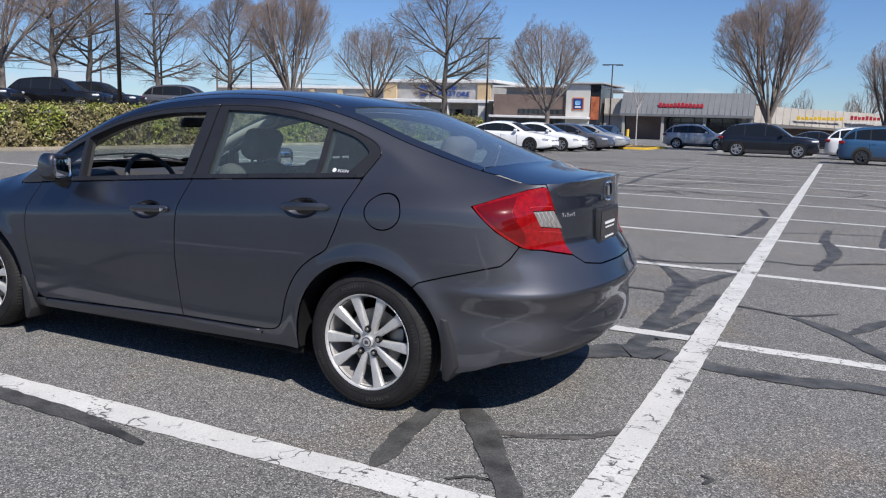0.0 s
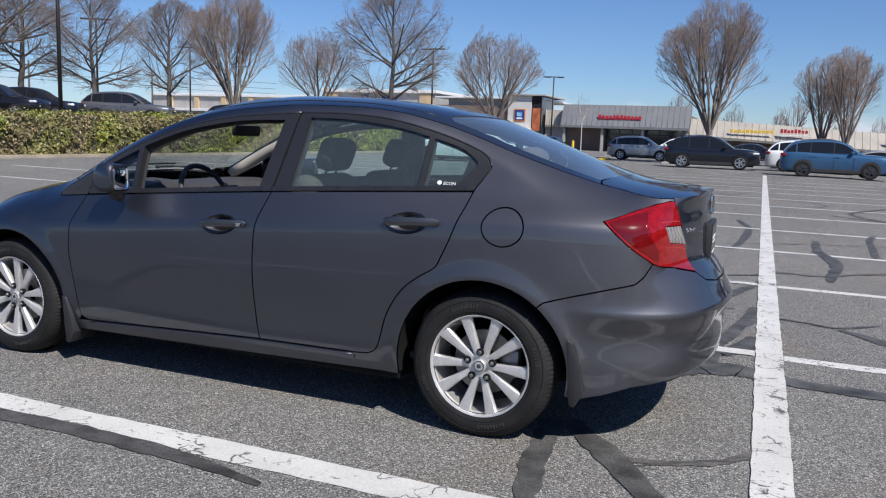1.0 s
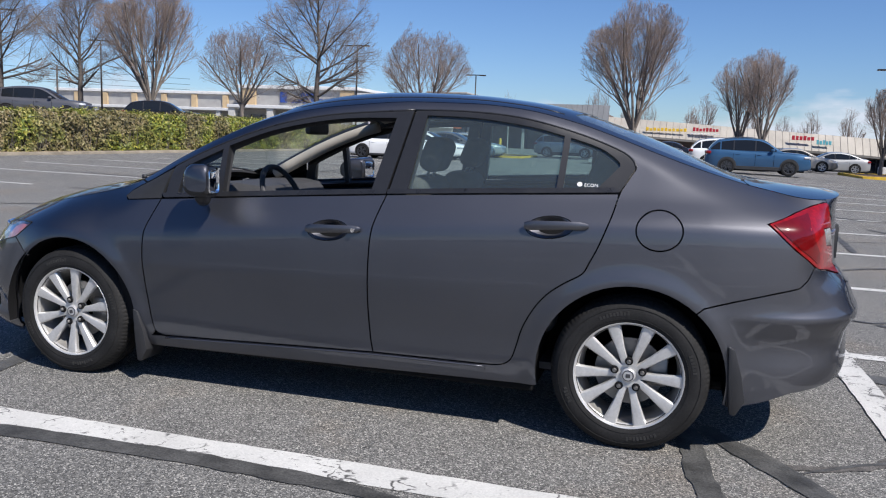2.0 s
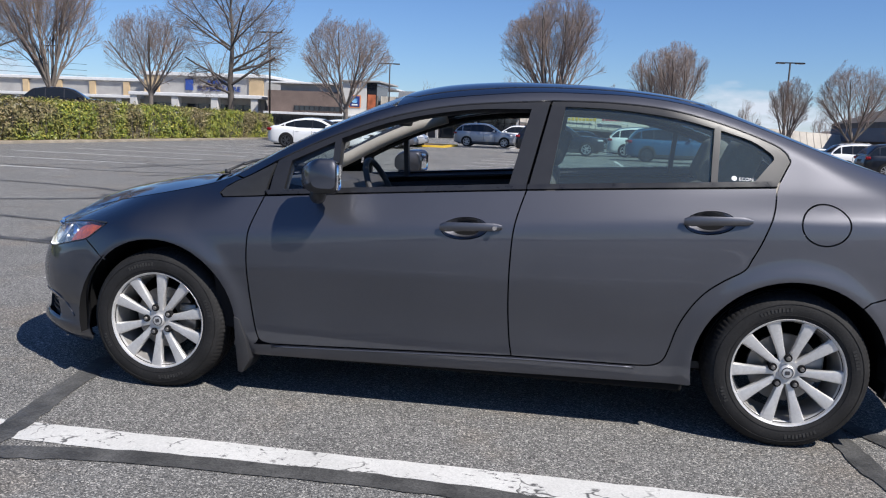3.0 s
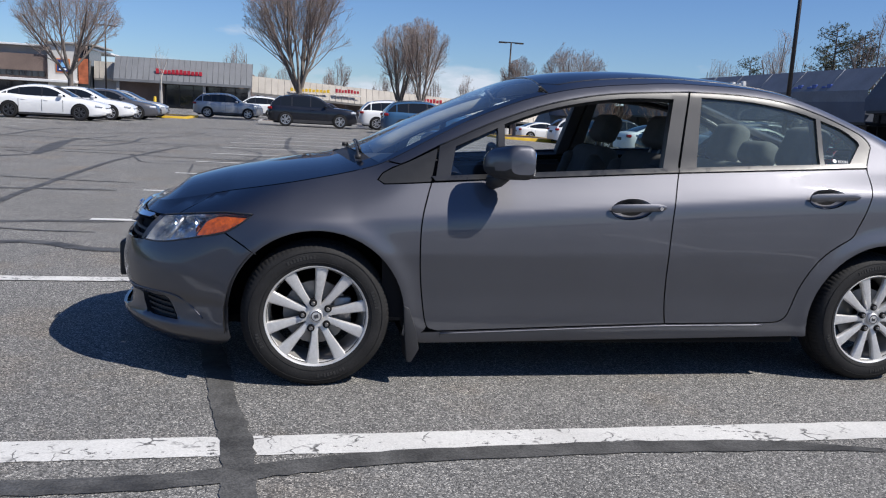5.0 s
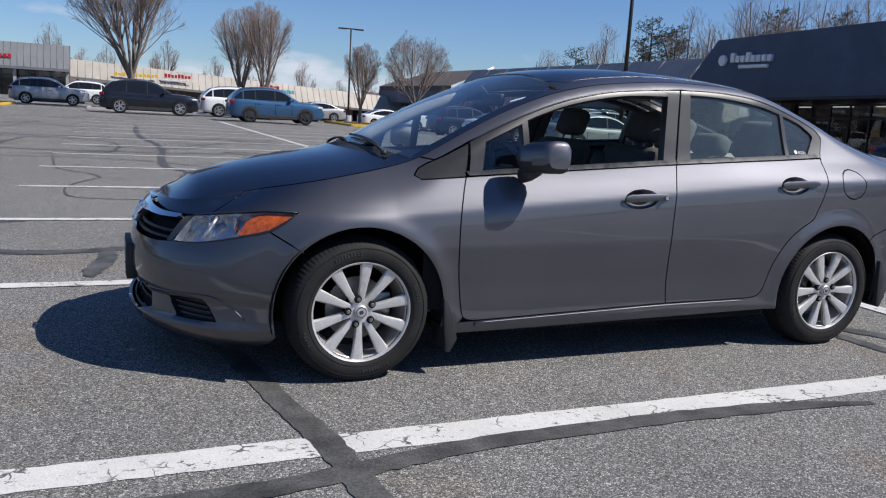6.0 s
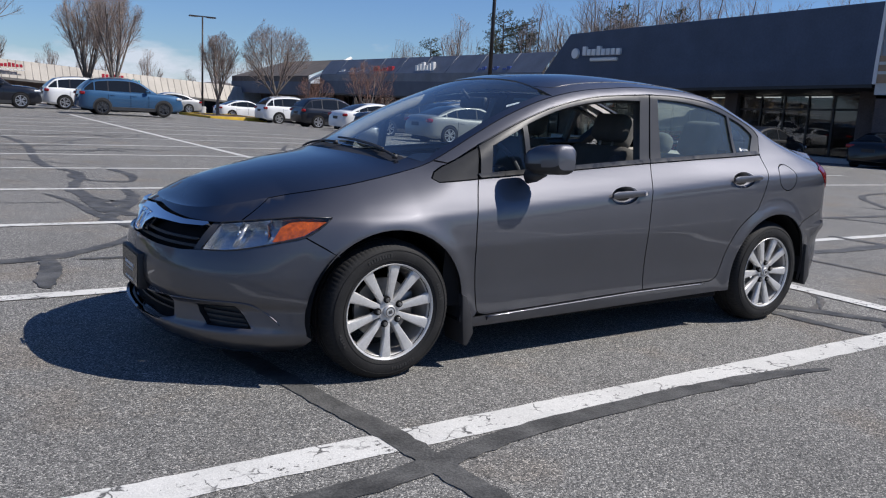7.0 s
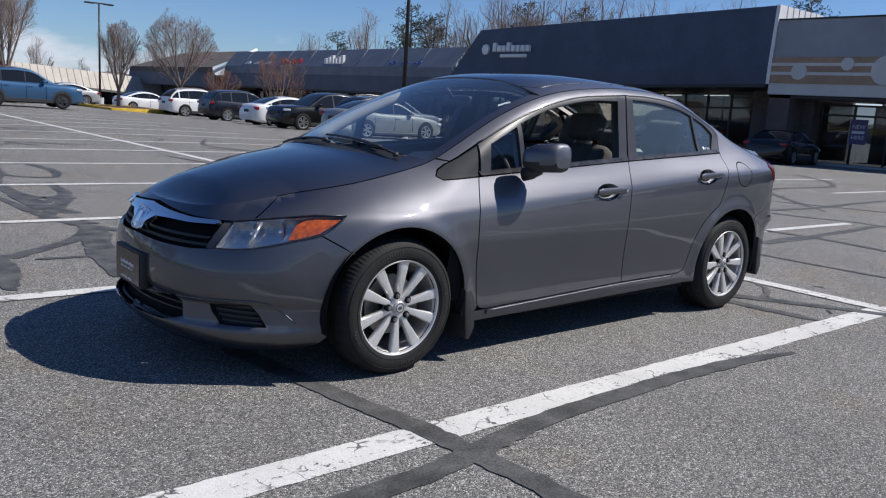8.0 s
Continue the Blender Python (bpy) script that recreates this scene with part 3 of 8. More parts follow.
# ---- the grey saloon: panels ----
car = thing("car", "dark grey metallic saloon car with its driver window down", "car")
G = 0.003
SILL_F = [(-0.86, 0.887), (-0.36, 0.925), (0.0, 0.951), (0.268, 0.97)]
SILL_R = [(0.272, 0.97), (0.76, 1.0), (1.246, 1.027)]
FRONT_GAP = [(-0.86, 0.887), (-0.882, 0.82), (-0.904, 0.735), (-0.909, 0.63), (-0.903, 0.51), (-0.89, 0.40), (-0.873, 0.30), (-0.856, 0.258), (-0.81, 0.243)]
MID_GAP = [(0.27, 0.97), (0.234, 0.836), (0.223, 0.70), (0.223, 0.51), (0.234, 0.36), (0.247, 0.283)]
REAR_GAP = [(1.246, 1.027), (1.231, 0.95), (1.191, 0.832), (1.156, 0.755), (1.130, 0.708), (1.06, 0.664), (0.995, 0.613), (0.943, 0.547), (0.90, 0.462), (0.876, 0.375), (0.855, 0.32), (0.815, 0.295), (0.75, 0.289)]
TOP_F = [(-0.825, 1.040), (-0.62, 1.138), (-0.386, 1.228), (-0.182, 1.281), (0.02, 1.312), (0.345, 1.336)]
TOP_R = [(0.349, 1.336), (0.576, 1.337), (0.81, 1.318), (1.036, 1.266), (1.217, 1.203), (1.283, 1.165), (1.303, 1.132), (1.288, 1.1), (1.246, 1.027)]
BOTTOM = [(-0.81, 0.243), (-0.1, 0.271), (0.247, 0.283), (0.75, 0.289)]


def arch(hub, a0, a1, r=0.365, n=22, z=0.305):
    """Points of a wheel arch, angles in degrees from the rear round over the top to the front."""
    return [(hub + r * math.cos(radians(a0 + (a1 - a0) * i / n)), z + r * math.sin(radians(a0 + (a1 - a0) * i / n))) for i in range(n + 1)]


def shoulder_run(s0, s1, gap=0.018):
    """Points s, x, y, z along the shoulder line."""
    n = int(abs(s1 - s0) / gap) + 1
    return [(s,) + tuple(float(np.interp(s, SHOULDER[:, 0], SHOULDER[:, k])) for k in (1, 2, 3)) for s in (s0 + (s1 - s0) * i / n for i in range(n + 1))]


LAMP_LOW = [(-2.19, 0.572), (-2.1, 0.575), (-2.011, 0.585), (-1.893, 0.609), (-1.822, 0.625), (-1.73, 0.646), (-1.66, 0.688), (-1.615, 0.726)]
LAMP_TOP = [(-1.615, 0.726), (-1.75, 0.724), (-1.9, 0.708), (-2.06, 0.69), (-2.13, 0.682), (-2.19, 0.572)]
TAIL_TOP = [(1.816, 0.945), (1.95, 0.985), (2.1, 1.012), (2.2, 1.024), (2.232, 1.02)]
TAIL_IN = [(2.232, 1.02), (2.278, 0.93), (2.397, 0.728)]
TAIL_LOW = [(2.397, 0.728), (2.3, 0.744), (2.179, 0.763), (2.1, 0.77), (2.03, 0.786), (1.923, 0.85), (1.816, 0.945)]
R_SEAM = [(1.60, 0.612), (1.72, 0.648), (1.864, 0.687), (1.95, 0.708), (1.987, 0.737), (2.03, 0.786)]
F_SEAM = [(-1.587, 0.566), (-1.64, 0.598), (-1.73, 0.646)]

fender_line = (spline(FRONT_GAP[:-1], 4)[:-1] + [(-0.87, 0.245), (-0.92, 0.20)] + [p for p in arch(-1.335, -12, 134, 0.37) if p[1] > 0.2] + F_SEAM[:-1]
               + spline(LAMP_LOW[5:], 3) + [(-1.75, 0.724), (-1.9, 0.708), (-2.03, 0.694)] + [(s, z) for s, _, _, z in shoulder_run(-1.93, edge_s(-1.045))] + [(-0.99, 0.952), (-1.02, 0.939), (-1.064, 0.9135), (-1.087, 0.886), (-1.062, 0.8705)])
body_side_line = (spline(REAR_GAP[::-1], 3)[:-1] + spline(TOP_R[::-1], 4)[1:-1] + spline(TOP_F[::-1], 4) + [(-0.951, 0.9705), (-0.988, 0.9535)] + [(s, z) for s, _, _, z in shoulder_run(edge_s(-1.04), 2.232)] + TAIL_TOP[::-1]
                  + TAIL_LOW[::-1][1:3] + R_SEAM[::-1] + [p for p in arch(1.335, 50, 192, 0.37) if p[1] > 0.2] + [(0.962, 0.222), (0.3, 0.208), (-0.3, 0.196), (-0.88, 0.184), (-0.945, 0.205), (-0.90, 0.238)] + BOTTOM[:-1])
door_f_line = spline(FRONT_GAP, 4) + BOTTOM[1:2] + spline(MID_GAP[::-1], 4) + SILL_F[::-1][1:-1]
door_r_line = spline(MID_GAP, 4)[:-1] + [BOTTOM[2]] + spline(REAR_GAP[::-1], 4) + SILL_R[::-1][1:-1]
fuel_ring = [(1.414 + 0.088 * math.cos(t / 36 * 2 * math.pi), 0.898 + 0.077 * math.sin(t / 36 * 2 * math.pi)) for t in range(36)]

FRAME_F = [(-0.845, 0.905)] + spline(TOP_F, 4) + [(0.268, 0.985)]
GLASS_F = [(-0.535, 0.93), (-0.535, 1.145)] + spline([(-0.535, 1.146), (-0.344, 1.216), (-0.153, 1.261), (0.047, 1.289), (0.262, 1.297)], 4)[1:] + [(0.24, 1.2), (0.192, 0.985)]
VENT_F = [(-0.775, 0.915), (-0.752, 1.04), (-0.57, 1.126), (-0.57, 0.93)]
FRAME_R = [(0.274, 0.985)] + spline(TOP_R, 4)
GLASS_R = [(0.362, 0.992), (0.408, 1.312)] + spline([(0.408, 1.312), (0.56, 1.310), (0.70, 1.300), (0.868, 1.277), (1.0, 1.246)], 4)[1:] + [(0.99, 1.03)]
GLASS_Q = [(1.022, 1.034), (1.032, 1.238)] + spline([(1.032, 1.238), (1.151, 1.201), (1.225, 1.155), (1.236, 1.135)], 4)[1:] + [(1.15, 1.038)]
SAIL = [(-1.085, 0.886), (-1.064, 0.912), (-1.02, 0.937), (-0.951, 0.968), (-0.832, 1.03), (-0.862, 0.889), (-1.06, 0.872)]

def pocket(s0, z0, a, b, n=26, tilt=0.07):
    return [(s0 + a * math.cos(2 * math.pi * i / n), z0 + b * math.sin(2 * math.pi * i / n) + tilt * a * math.cos(2 * math.pi * i / n)) for i in range(n)]


def dish(s0, z0, a, b, deep):
    """The flank pressed in by a shallow oval dish."""
    def surf(s, z):
        r = min(1.0, ((s - s0) / a) ** 2 + ((z - z0) / b) ** 2)
        p = flank(s, z)
        return Vector((p.x, p.y + deep * (1 - r) ** 1.3, p.z))
    return surf


HANDLE_F, HANDLE_R = (0.03, 0.806), (0.99, 0.884)
for mirror in (False, True):
    kw = dict(mirror=mirror)
    part("front_wing", sheet(flank, fender_line, gap=G, step=0.016, **kw), PAINT, car)
    part("body_side", sheet(flank, body_side_line, holes=[fuel_ring] if not mirror else [], gap=G, step=0.02, **kw), PAINT, car)
    if not mirror:
        part("fuel_flap", sheet(flank, fuel_ring, gap=G, **kw), PAINT, car)
    door_f = part("front_door", sheet(flank, door_f_line, holes=[pocket(*HANDLE_F, 0.094, 0.043)], gap=G, step=0.018, **kw), PAINT, car)
    door_r = part("rear_door", sheet(flank, door_r_line, holes=[pocket(*HANDLE_R, 0.094, 0.043)], gap=G, step=0.018, **kw), PAINT, car)
    part("window_frame", sheet(flank, FRAME_F + SILL_F[::-1][1:-1], holes=[GLASS_F, VENT_F], gap=G, lift=0.001, depth=0.03, **kw), PILLAR, door_f, "satin black window frame")
    part("window_frame", sheet(flank, FRAME_R + SILL_R[::-1][1:-1], holes=[GLASS_R, GLASS_Q], gap=G, lift=0.001, depth=0.03, **kw), PILLAR, door_r, "satin black window frame")
    belt = [(x, z + 0.002) for x, z in SILL_F[1:]] + [(x, z + 0.024) for x, z in SILL_F[::-1]]
    part("belt_moulding", sheet(flank, [(-0.845, 0.892)] + belt, lift=0.006, depth=0.012, **kw), TRIM, door_f, "black rubber belt moulding")
    belt = [(x, z + 0.002) for x, z in SILL_R] + [(x, z + 0.022) for x, z in SILL_R[::-1]]
    part("belt_moulding", sheet(flank, belt, lift=0.006, depth=0.012, **kw), TRIM, door_r, "black rubber belt moulding")
    for outline, owner, mat, label in ((VENT_F, door_f, GLASS, "small fixed pane"), (GLASS_R, door_r, TINT, "closed greenish window pane"), (GLASS_Q, door_r, TINT, "small fixed rear pane")):
        pane = part("pane", sheet(flank, outline, gap=-0.004, lift=-0.009, depth=0, **kw), mat, owner, label)
        pane.visible_shadow = False
    part("sail_panel", sheet(flank, SAIL, gap=G * 0.3, step=0.012, **kw), SAIL_GREY, car, "satin black corner panel by the windscreen pillar")
    for (s0, z0), owner in ((HANDLE_F, door_f), (HANDLE_R, door_r)):
        part("handle_pocket", sheet(dish(s0, z0, 0.098, 0.047, 0.048), pocket(s0, z0, 0.094, 0.043), step=0.012, depth=0, **kw), PAINT, owner)
        rows = []
        bm = bmesh.new()
        for i in range(15):
            f = i / 14
            ds = -0.1 + 0.255 * f
            h = 0.0205 * (1 - 0.22 * f) * min(1, (0.12 + f) * 5, (1.06 - f) * 8)
            out = 0.010 + 0.013 * math.sin(math.pi * min(1, f * 1.08 + 0.04)) ** 0.6
            c = flank(s0 + ds, z0 + 0.004 + 0.055 * ds)
            n = normal_on(flank, s0 + ds, z0 + 0.055 * ds)
            if n.y > 0:
                n.negate()
            ring = []
            for k in range(10):
                t = 2 * math.pi * k / 10
                q = c + n * (out + 0.0065 * math.cos(t)) + Vector((0, 0, h * math.sin(t)))
                ring.append(bm.verts.new((q.x, q.y * (-1 if mirror else 1), q.z)))
            rows.append(ring)
        for a, b in zip(rows, rows[1:]):
            for k in range(10):
                bm.faces.new((a[k], a[(k + 1) % 10], b[(k + 1) % 10], b[k]))
        bm.faces.new(rows[0]), bm.faces.new(rows[-1])
        bmesh.ops.recalc_face_normals(bm, faces=bm.faces)
        grip = part("handle", bm, PAINT, owner, "body-coloured pull handle", angle=1.2)
        if not mirror and owner is door_f:
            q = flank(s0 + 0.125, z0 + 0.011)
            bm = lathe([(0.0, -0.003), (0.009, -0.003), (0.010, 0.0), (0.010, 0.006)], 14)
            bmesh.ops.translate(bm, verts=bm.verts, vec=(q.x, q.y - 0.027, q.z))
            part("lock_barrel", bm, CHROME, door_f)
    ledge = [(-0.80, 0.236), (-0.1, 0.264), (0.247, 0.276), (0.75, 0.282), (0.75, 0.262), (0.247, 0.256), (-0.1, 0.244), (-0.8, 0.216)]
    part("sill_ledge", sheet(flank, ledge, lift=0.009, depth=0.012, **kw), PAINT, car, "narrow ledge along the sill")
    ps = [flank(a, b) for a, b in spline([(-0.80, 0.234), (-0.1, 0.262), (0.247, 0.274), (0.74, 0.28)], 8)]
    part("sill_bead", tube([(p.x, (p.y - 0.0085) * (-1 if mirror else 1), p.z) for p in ps], 0.0048, 8), PAINT, car, "rounded edge along the sill", angle=2.0)
    # edge seal round the door openings
    for outline, owner in ((TOP_F, door_f), (TOP_R[:-2], door_r)):
        pts = [flank(a, b + 0.001) for a, b in spline(outline, 4)]
        part("door_seal", tube([(p.x, (p.y) * (-1 if mirror else 1), p.z) for p in pts], 0.0045, 6), TRIM, owner)

# dark shells that close the gaps between the doors, near-black in place of shade
for mirror in (False, True):
    shell = [(-0.95, 0.22), (0.4, 0.24), (0.95, 0.27), (1.0, 0.55), (1.22, 0.75), (1.27, 1.0), (0.76, 0.99), (0.27, 0.955), (-0.36, 0.91), (-0.88, 0.872), (-0.95, 0.7)]
    part("door_shell", sheet(flank, shell, lift=-0.024, depth=0, step=0.05, mirror=mirror), GAP, car)
    part("pillar_shell", sheet(flank, [(0.215, 0.96), (0.29, 1.335), (0.395, 1.335), (0.345, 0.96)], lift=-0.026, depth=0, step=0.05, mirror=mirror), GAP, car)
    part("scuttle_shell", sheet(flank, [(-1.2, 0.8), (-0.8, 0.8), (-0.8, 1.0), (-1.0, 0.93), (-1.2, 0.86)], lift=-0.02, depth=0, mirror=mirror), GAP, car)
    part("wing_shell", sheet(flank, [(-1.05, 0.3), (-0.85, 0.3), (-0.85, 0.86), (-1.1, 0.86)], lift=-0.024, depth=0, step=0.05, mirror=mirror), GAP, car)

# bonnet, screens, roof and boot lid
def edge_of_deck(x0, x1, n, inset=0.0):
    return [(x, -(shoulder_y(x) - inset)) for x in (x0 + (x1 - x0) * i / n for i in range(n + 1))]


hood_line = [(x, -y) for _, x, y, _ in shoulder_run(NOSE, -1.93) + shoulder_run(-1.93, edge_s(-1.14))[1:]] + [(-1.15, -0.64), (-1.2, -0.45), (-1.235, -0.2), (-1.245, 0.0)]
bm = both(deck, hood_line, step=0.035, depth=0)
hood_lip = [(s, z) for s, _, _, z in shoulder_run(NOSE, -1.93)] + [(-2.035, 0.696)] + LAMP_TOP[3:5] + [(-2.195, 0.68), (-2.35, 0.682), (-2.55, 0.692), (NOSE, 0.704)]
both(flank, hood_lip, step=0.035, depth=0, bm=bm)
part("bonnet", bm, PAINT, car)
part("bonnet_lining", both(deck, [(-2.05, 0.0), (-2.03, -0.3), (-1.9, -0.42), (-1.6, -0.56), (-1.2, -0.62), (-1.2, 0.0)], lift=-0.03, depth=0, step=0.06), GAP, car)
cowl_line = [(-1.245, 0.0), (-1.235, -0.2), (-1.2, -0.45), (-1.15, -0.64), (-1.075, -0.635), (-1.11, -0.5), (-1.16, -0.2), (-1.17, 0.0)]
for mirror in (False, True):
    part("scuttle_corner", sheet(deck, [(-1.2, -0.52), (-1.2, -0.64), (-1.0, -0.645), (-0.98, -0.63), (-1.06, -0.52)], lift=-0.008, depth=0, mirror=mirror), PAINT, car)
part("cowl", both(deck, cowl_line, lift=-0.012, step=0.03), PLASTIC, car, "black plastic cowl under the windscreen")
pillar_in = [(-1.075, -0.635)] + edge_of_deck(-1.0, -0.36, 12, 0.05) + [(-0.325, -0.5)]
ws_line = pillar_in + [(-0.31, -0.3), (-0.302, 0.0), (-1.172, 0.0), (-1.162, -0.2), (-1.112, -0.5)]
wind = part("windscreen", both(deck, ws_line, gap=0.0, lift=-0.004, depth=0, step=0.04), WINDSHIELD, car, "curved glass windscreen")
wind.visible_shadow = False
for mirror in (False, True):
    part("windscreen_pillar", sheet(deck, edge_of_deck(-1.14, -0.32, 34) + pillar_in[::-1][1:] + [(-1.15, -0.64)], mirror=mirror, step=0.016), PAINT, car)
roof_line = ([(-0.302, 0.0), (-0.31, -0.3), (-0.322, -0.48)] + edge_of_deck(-0.32, 1.02, 50) + [(1.02, -0.47), (1.05, -0.25), (1.06, 0.0)])
part("roof", both(deck, roof_line, step=0.03), PAINT, car)
glass_in = [(1.02, -0.47)] + edge_of_deck(1.06, 1.68, 12, 0.075) + [(1.72, -0.5)]
rg_line = glass_in + [(1.745, -0.25), (1.75, 0.0), (1.06, 0.0), (1.05, -0.25)]
rear_pane = part("rear_window", both(deck, rg_line, lift=-0.004, depth=0, step=0.04), REAR_GLASS, car, "sloping tinted rear window")
rear_pane.visible_shadow = False
for mirror in (False, True):
    part("rear_pillar", sheet(deck, edge_of_deck(1.02, 1.74, 30) + [(1.73, -0.5)] + glass_in[::-1][1:], mirror=mirror, step=0.02), PAINT, car)
for m in (-1, 1):
    pts = [deck(x, y) for x, y in [(-0.318, -0.47)] + edge_of_deck(-0.25, 0.98, 20, 0.085)]
    part("roof_moulding", tube([(p.x, p.y * -m, p.z - 0.001) for p in pts], 0.0035, 6), TRIM, car, "thin black roof moulding")

lid_top = [(1.755, 0.0), (1.75, -0.25), (1.735, -0.5)] + [(x, -y) for _, x, y, _ in shoulder_run(edge_s(1.75), 2.235) + shoulder_run(2.235, TAIL)[1:]]
bm = both(deck, lid_top, step=0.03, depth=0)
LID_FACE = [(2.237, 1.02), (2.281, 0.93), (2.4, 0.73), (2.46, 0.693), (2.6, 0.675), (TAIL, 0.673)] + [(s, z) for s, _, _, z in shoulder_run(2.235, TAIL)][::-1]
both(flank, LID_FACE, step=0.03, depth=0, bm=bm)
part("boot_lid", bm, PAINT, car)
part("boot_lining", both(flank, [(2.2, 1.0), (2.36, 0.66), (TAIL, 0.62), (TAIL, 1.0)], lift=-0.03, depth=0, step=0.05), GAP, car)

# bumpers
GRILLE = [(NOSE, 0.566), (-2.5, 0.56), (-2.3, 0.562), (-2.235, 0.568)]
INTAKE = [(NOSE, 0.318), (-2.6, 0.318), (-2.40, 0.338), (-2.36, 0.32), (-2.35, 0.262), (-2.45, 0.235), (NOSE, 0.225)]
FOG = [(-2.205, 0.333), (-2.023, 0.343), (-1.988, 0.306), (-1.955, 0.256), (-2.15, 0.258), (-2.195, 0.305)]
front_line = ([p for p in arch(-1.335, 134, 196, 0.37) if p[1] > 0.2] + [(-1.72, 0.17), (-1.80, 0.135), (-2.0, 0.122), (-2.2, 0.125), (-2.45, 0.14), (NOSE, 0.15)] + INTAKE[::-1] + [(NOSE, 0.566)]
              + GRILLE[1:] + spline(LAMP_LOW[:6], 3) + F_SEAM[::-1][1:])
bm = both(flank, front_line, holes=[FOG], gap=G, step=0.026)
bumper = part("front_bumper", bm, PAINT, car, "grey painted front bumper")
rear_line = (R_SEAM + TAIL_LOW[::-1][3:] + [(2.46, 0.69), (2.6, 0.672), (TAIL, 0.67), (TAIL, 0.335), (2.6, 0.335), (2.26, 0.322), (1.97, 0.285), (1.85, 0.245), (1.735, 0.215)]
             + [p for p in arch(1.335, -14, 50, 0.37) if p[1] > 0.22])
part("rear_bumper", both(flank, rear_line, gap=G, step=0.028), PAINT, car, "grey painted rear bumper")

# ---- the grey saloon: lamps, grille, plates ----
HOUSING = material("lamp_housing", (0.52, 0.53, 0.535), 0.2, 0.75, vary=0.15, vary_scale=30.0)
LAMP_DARK = material("lamp_bezel", (0.05, 0.05, 0.055), 0.3, vary=0.1)
REFLECTOR = material("lamp_reflector", (0.86, 0.88, 0.9), 0.08, 1.0)
lamp_line = spline(LAMP_LOW, 3)[:-1] + LAMP_TOP[:-1]
AMBER = [(-1.875, 0.622), (-1.822, 0.630), (-1.735, 0.652), (-1.672, 0.69), (-1.635, 0.716), (-1.75, 0.716), (-1.80, 0.708), (-1.838, 0.688)]
DEEP_RED = material("deep_red_lens", (0.13, 0.002, 0.003), 0.3, spec=0.1, vary=0.15, vary_scale=30.0, coat=1.0, coat_rough=0.02)
LENS_EDGE = material("bright_red_edge", (0.42, 0.02, 0.02), 0.15, coat=1.0, coat_rough=0.03)
RIDGE = material("clear_lens_ridge", (0.5, 0.48, 0.46), 0.15, 0.3, coat=1.0)
for mirror in (False, True):
    kw = dict(mirror=mirror)
    m = -1 if mirror else 1
    lamp = part("headlamp", sheet(flank, lamp_line, gap=0.003, lift=-0.055, depth=-0.05, step=0.02, **kw), HOUSING, car, "clear headlamp with an amber corner")
    part("amber_reflector", sheet(flank, AMBER, gap=0.002, lift=-0.012, depth=0.03, step=0.015, **kw), AMBER_LENS, lamp, "orange side reflector")
    pane = part("lens", sheet(flank, lamp_line, gap=0.0025, lift=0.0, depth=0, step=0.02, **kw), CLEAR_LENS, lamp, "clear plastic lens")
    pane.visible_shadow = False
    rim = [flank(a, b) for a, b in lamp_line + lamp_line[:1]]
    part("lamp_seal", tube([(p.x, p.y * m, p.z) for p in rim], 0.0035, 5), TRIM, lamp)
    for s0, z0, r in ((-2.085, 0.63, 0.047), (-1.955, 0.645, 0.045)):
        c = flank(s0, z0)
        bm = lathe([(r, 0.0), (r * 0.98, 0.012), (r * 0.8, 0.03), (r * 0.5, 0.043), (0.012, 0.05), (0.011, 0.02), (0.004, 0.016)], 26, "x")
        bmesh.ops.transform(bm, matrix=Matrix.Translation((c.x + 0.045, (c.y + 0.025) * m, c.z)) @ pose(0, 0, 0, 0, 0, 18 * m), verts=bm.verts)
        part("reflector_bowl", bm, REFLECTOR, lamp, "bright reflector bowl")
    a, b = flank(-2.01, 0.68), flank(-2.05, 0.59)
    part("lamp_divider", tube([(a.x + 0.02, (a.y + 0.01) * m, a.z), (b.x + 0.02, (b.y + 0.012) * m, b.z)], 0.009, 6), HOUSING, lamp)
    # tail lamp in two red fields round a clear window
    tail_line = spline(TAIL_TOP, 3)[:-1] + TAIL_IN[:-1] + spline(TAIL_LOW, 3)[:-1]
    CLEAR = [(2.105, 0.928), (2.272, 0.926), (2.345, 0.846), (2.16, 0.862)]
    tail = part("tail_lamp", sheet(flank, tail_line, holes=[CLEAR], gap=0.002, lift=0.004, step=0.02, depth=0.02, **kw), RED_LENS, car, "red tail lamp with a clear reversing window")
    part("reversing_window", sheet(flank, CLEAR, gap=0.0012, lift=0.002, step=0.015, depth=0.01, **kw), material("frosted_lens", (0.30, 0.285, 0.27), 0.2, 0.3, vary=0.2, vary_scale=60.0, coat=1.0), tail, "smoky clear lamp window")
    outer = [(1.835, 0.942), (1.93, 0.968), (2.02, 0.985), (1.992, 0.94), (2.01, 0.89), (2.052, 0.842), (2.062, 0.80), (2.035, 0.80), (1.935, 0.858)]
    part("side_marker", sheet(flank, outer, lift=0.0062, step=0.016, depth=0.003, **kw), DEEP_RED, tail, "deep red side field")
    for pts in ([(2.02, 0.985), (1.992, 0.94), (2.01, 0.89), (2.052, 0.842), (2.062, 0.80)], [(2.09, 0.945), (2.18, 0.947), (2.262, 0.944)], [(2.155, 0.845), (2.25, 0.838), (2.35, 0.826)]):
        ps = [flank(a, b) for a, b in spline(pts, 4)]
        part("lamp_rib", tube([(p.x, (p.y - 0.005) * m, p.z) for p in ps], 0.0032, 6), LENS_EDGE, tail)
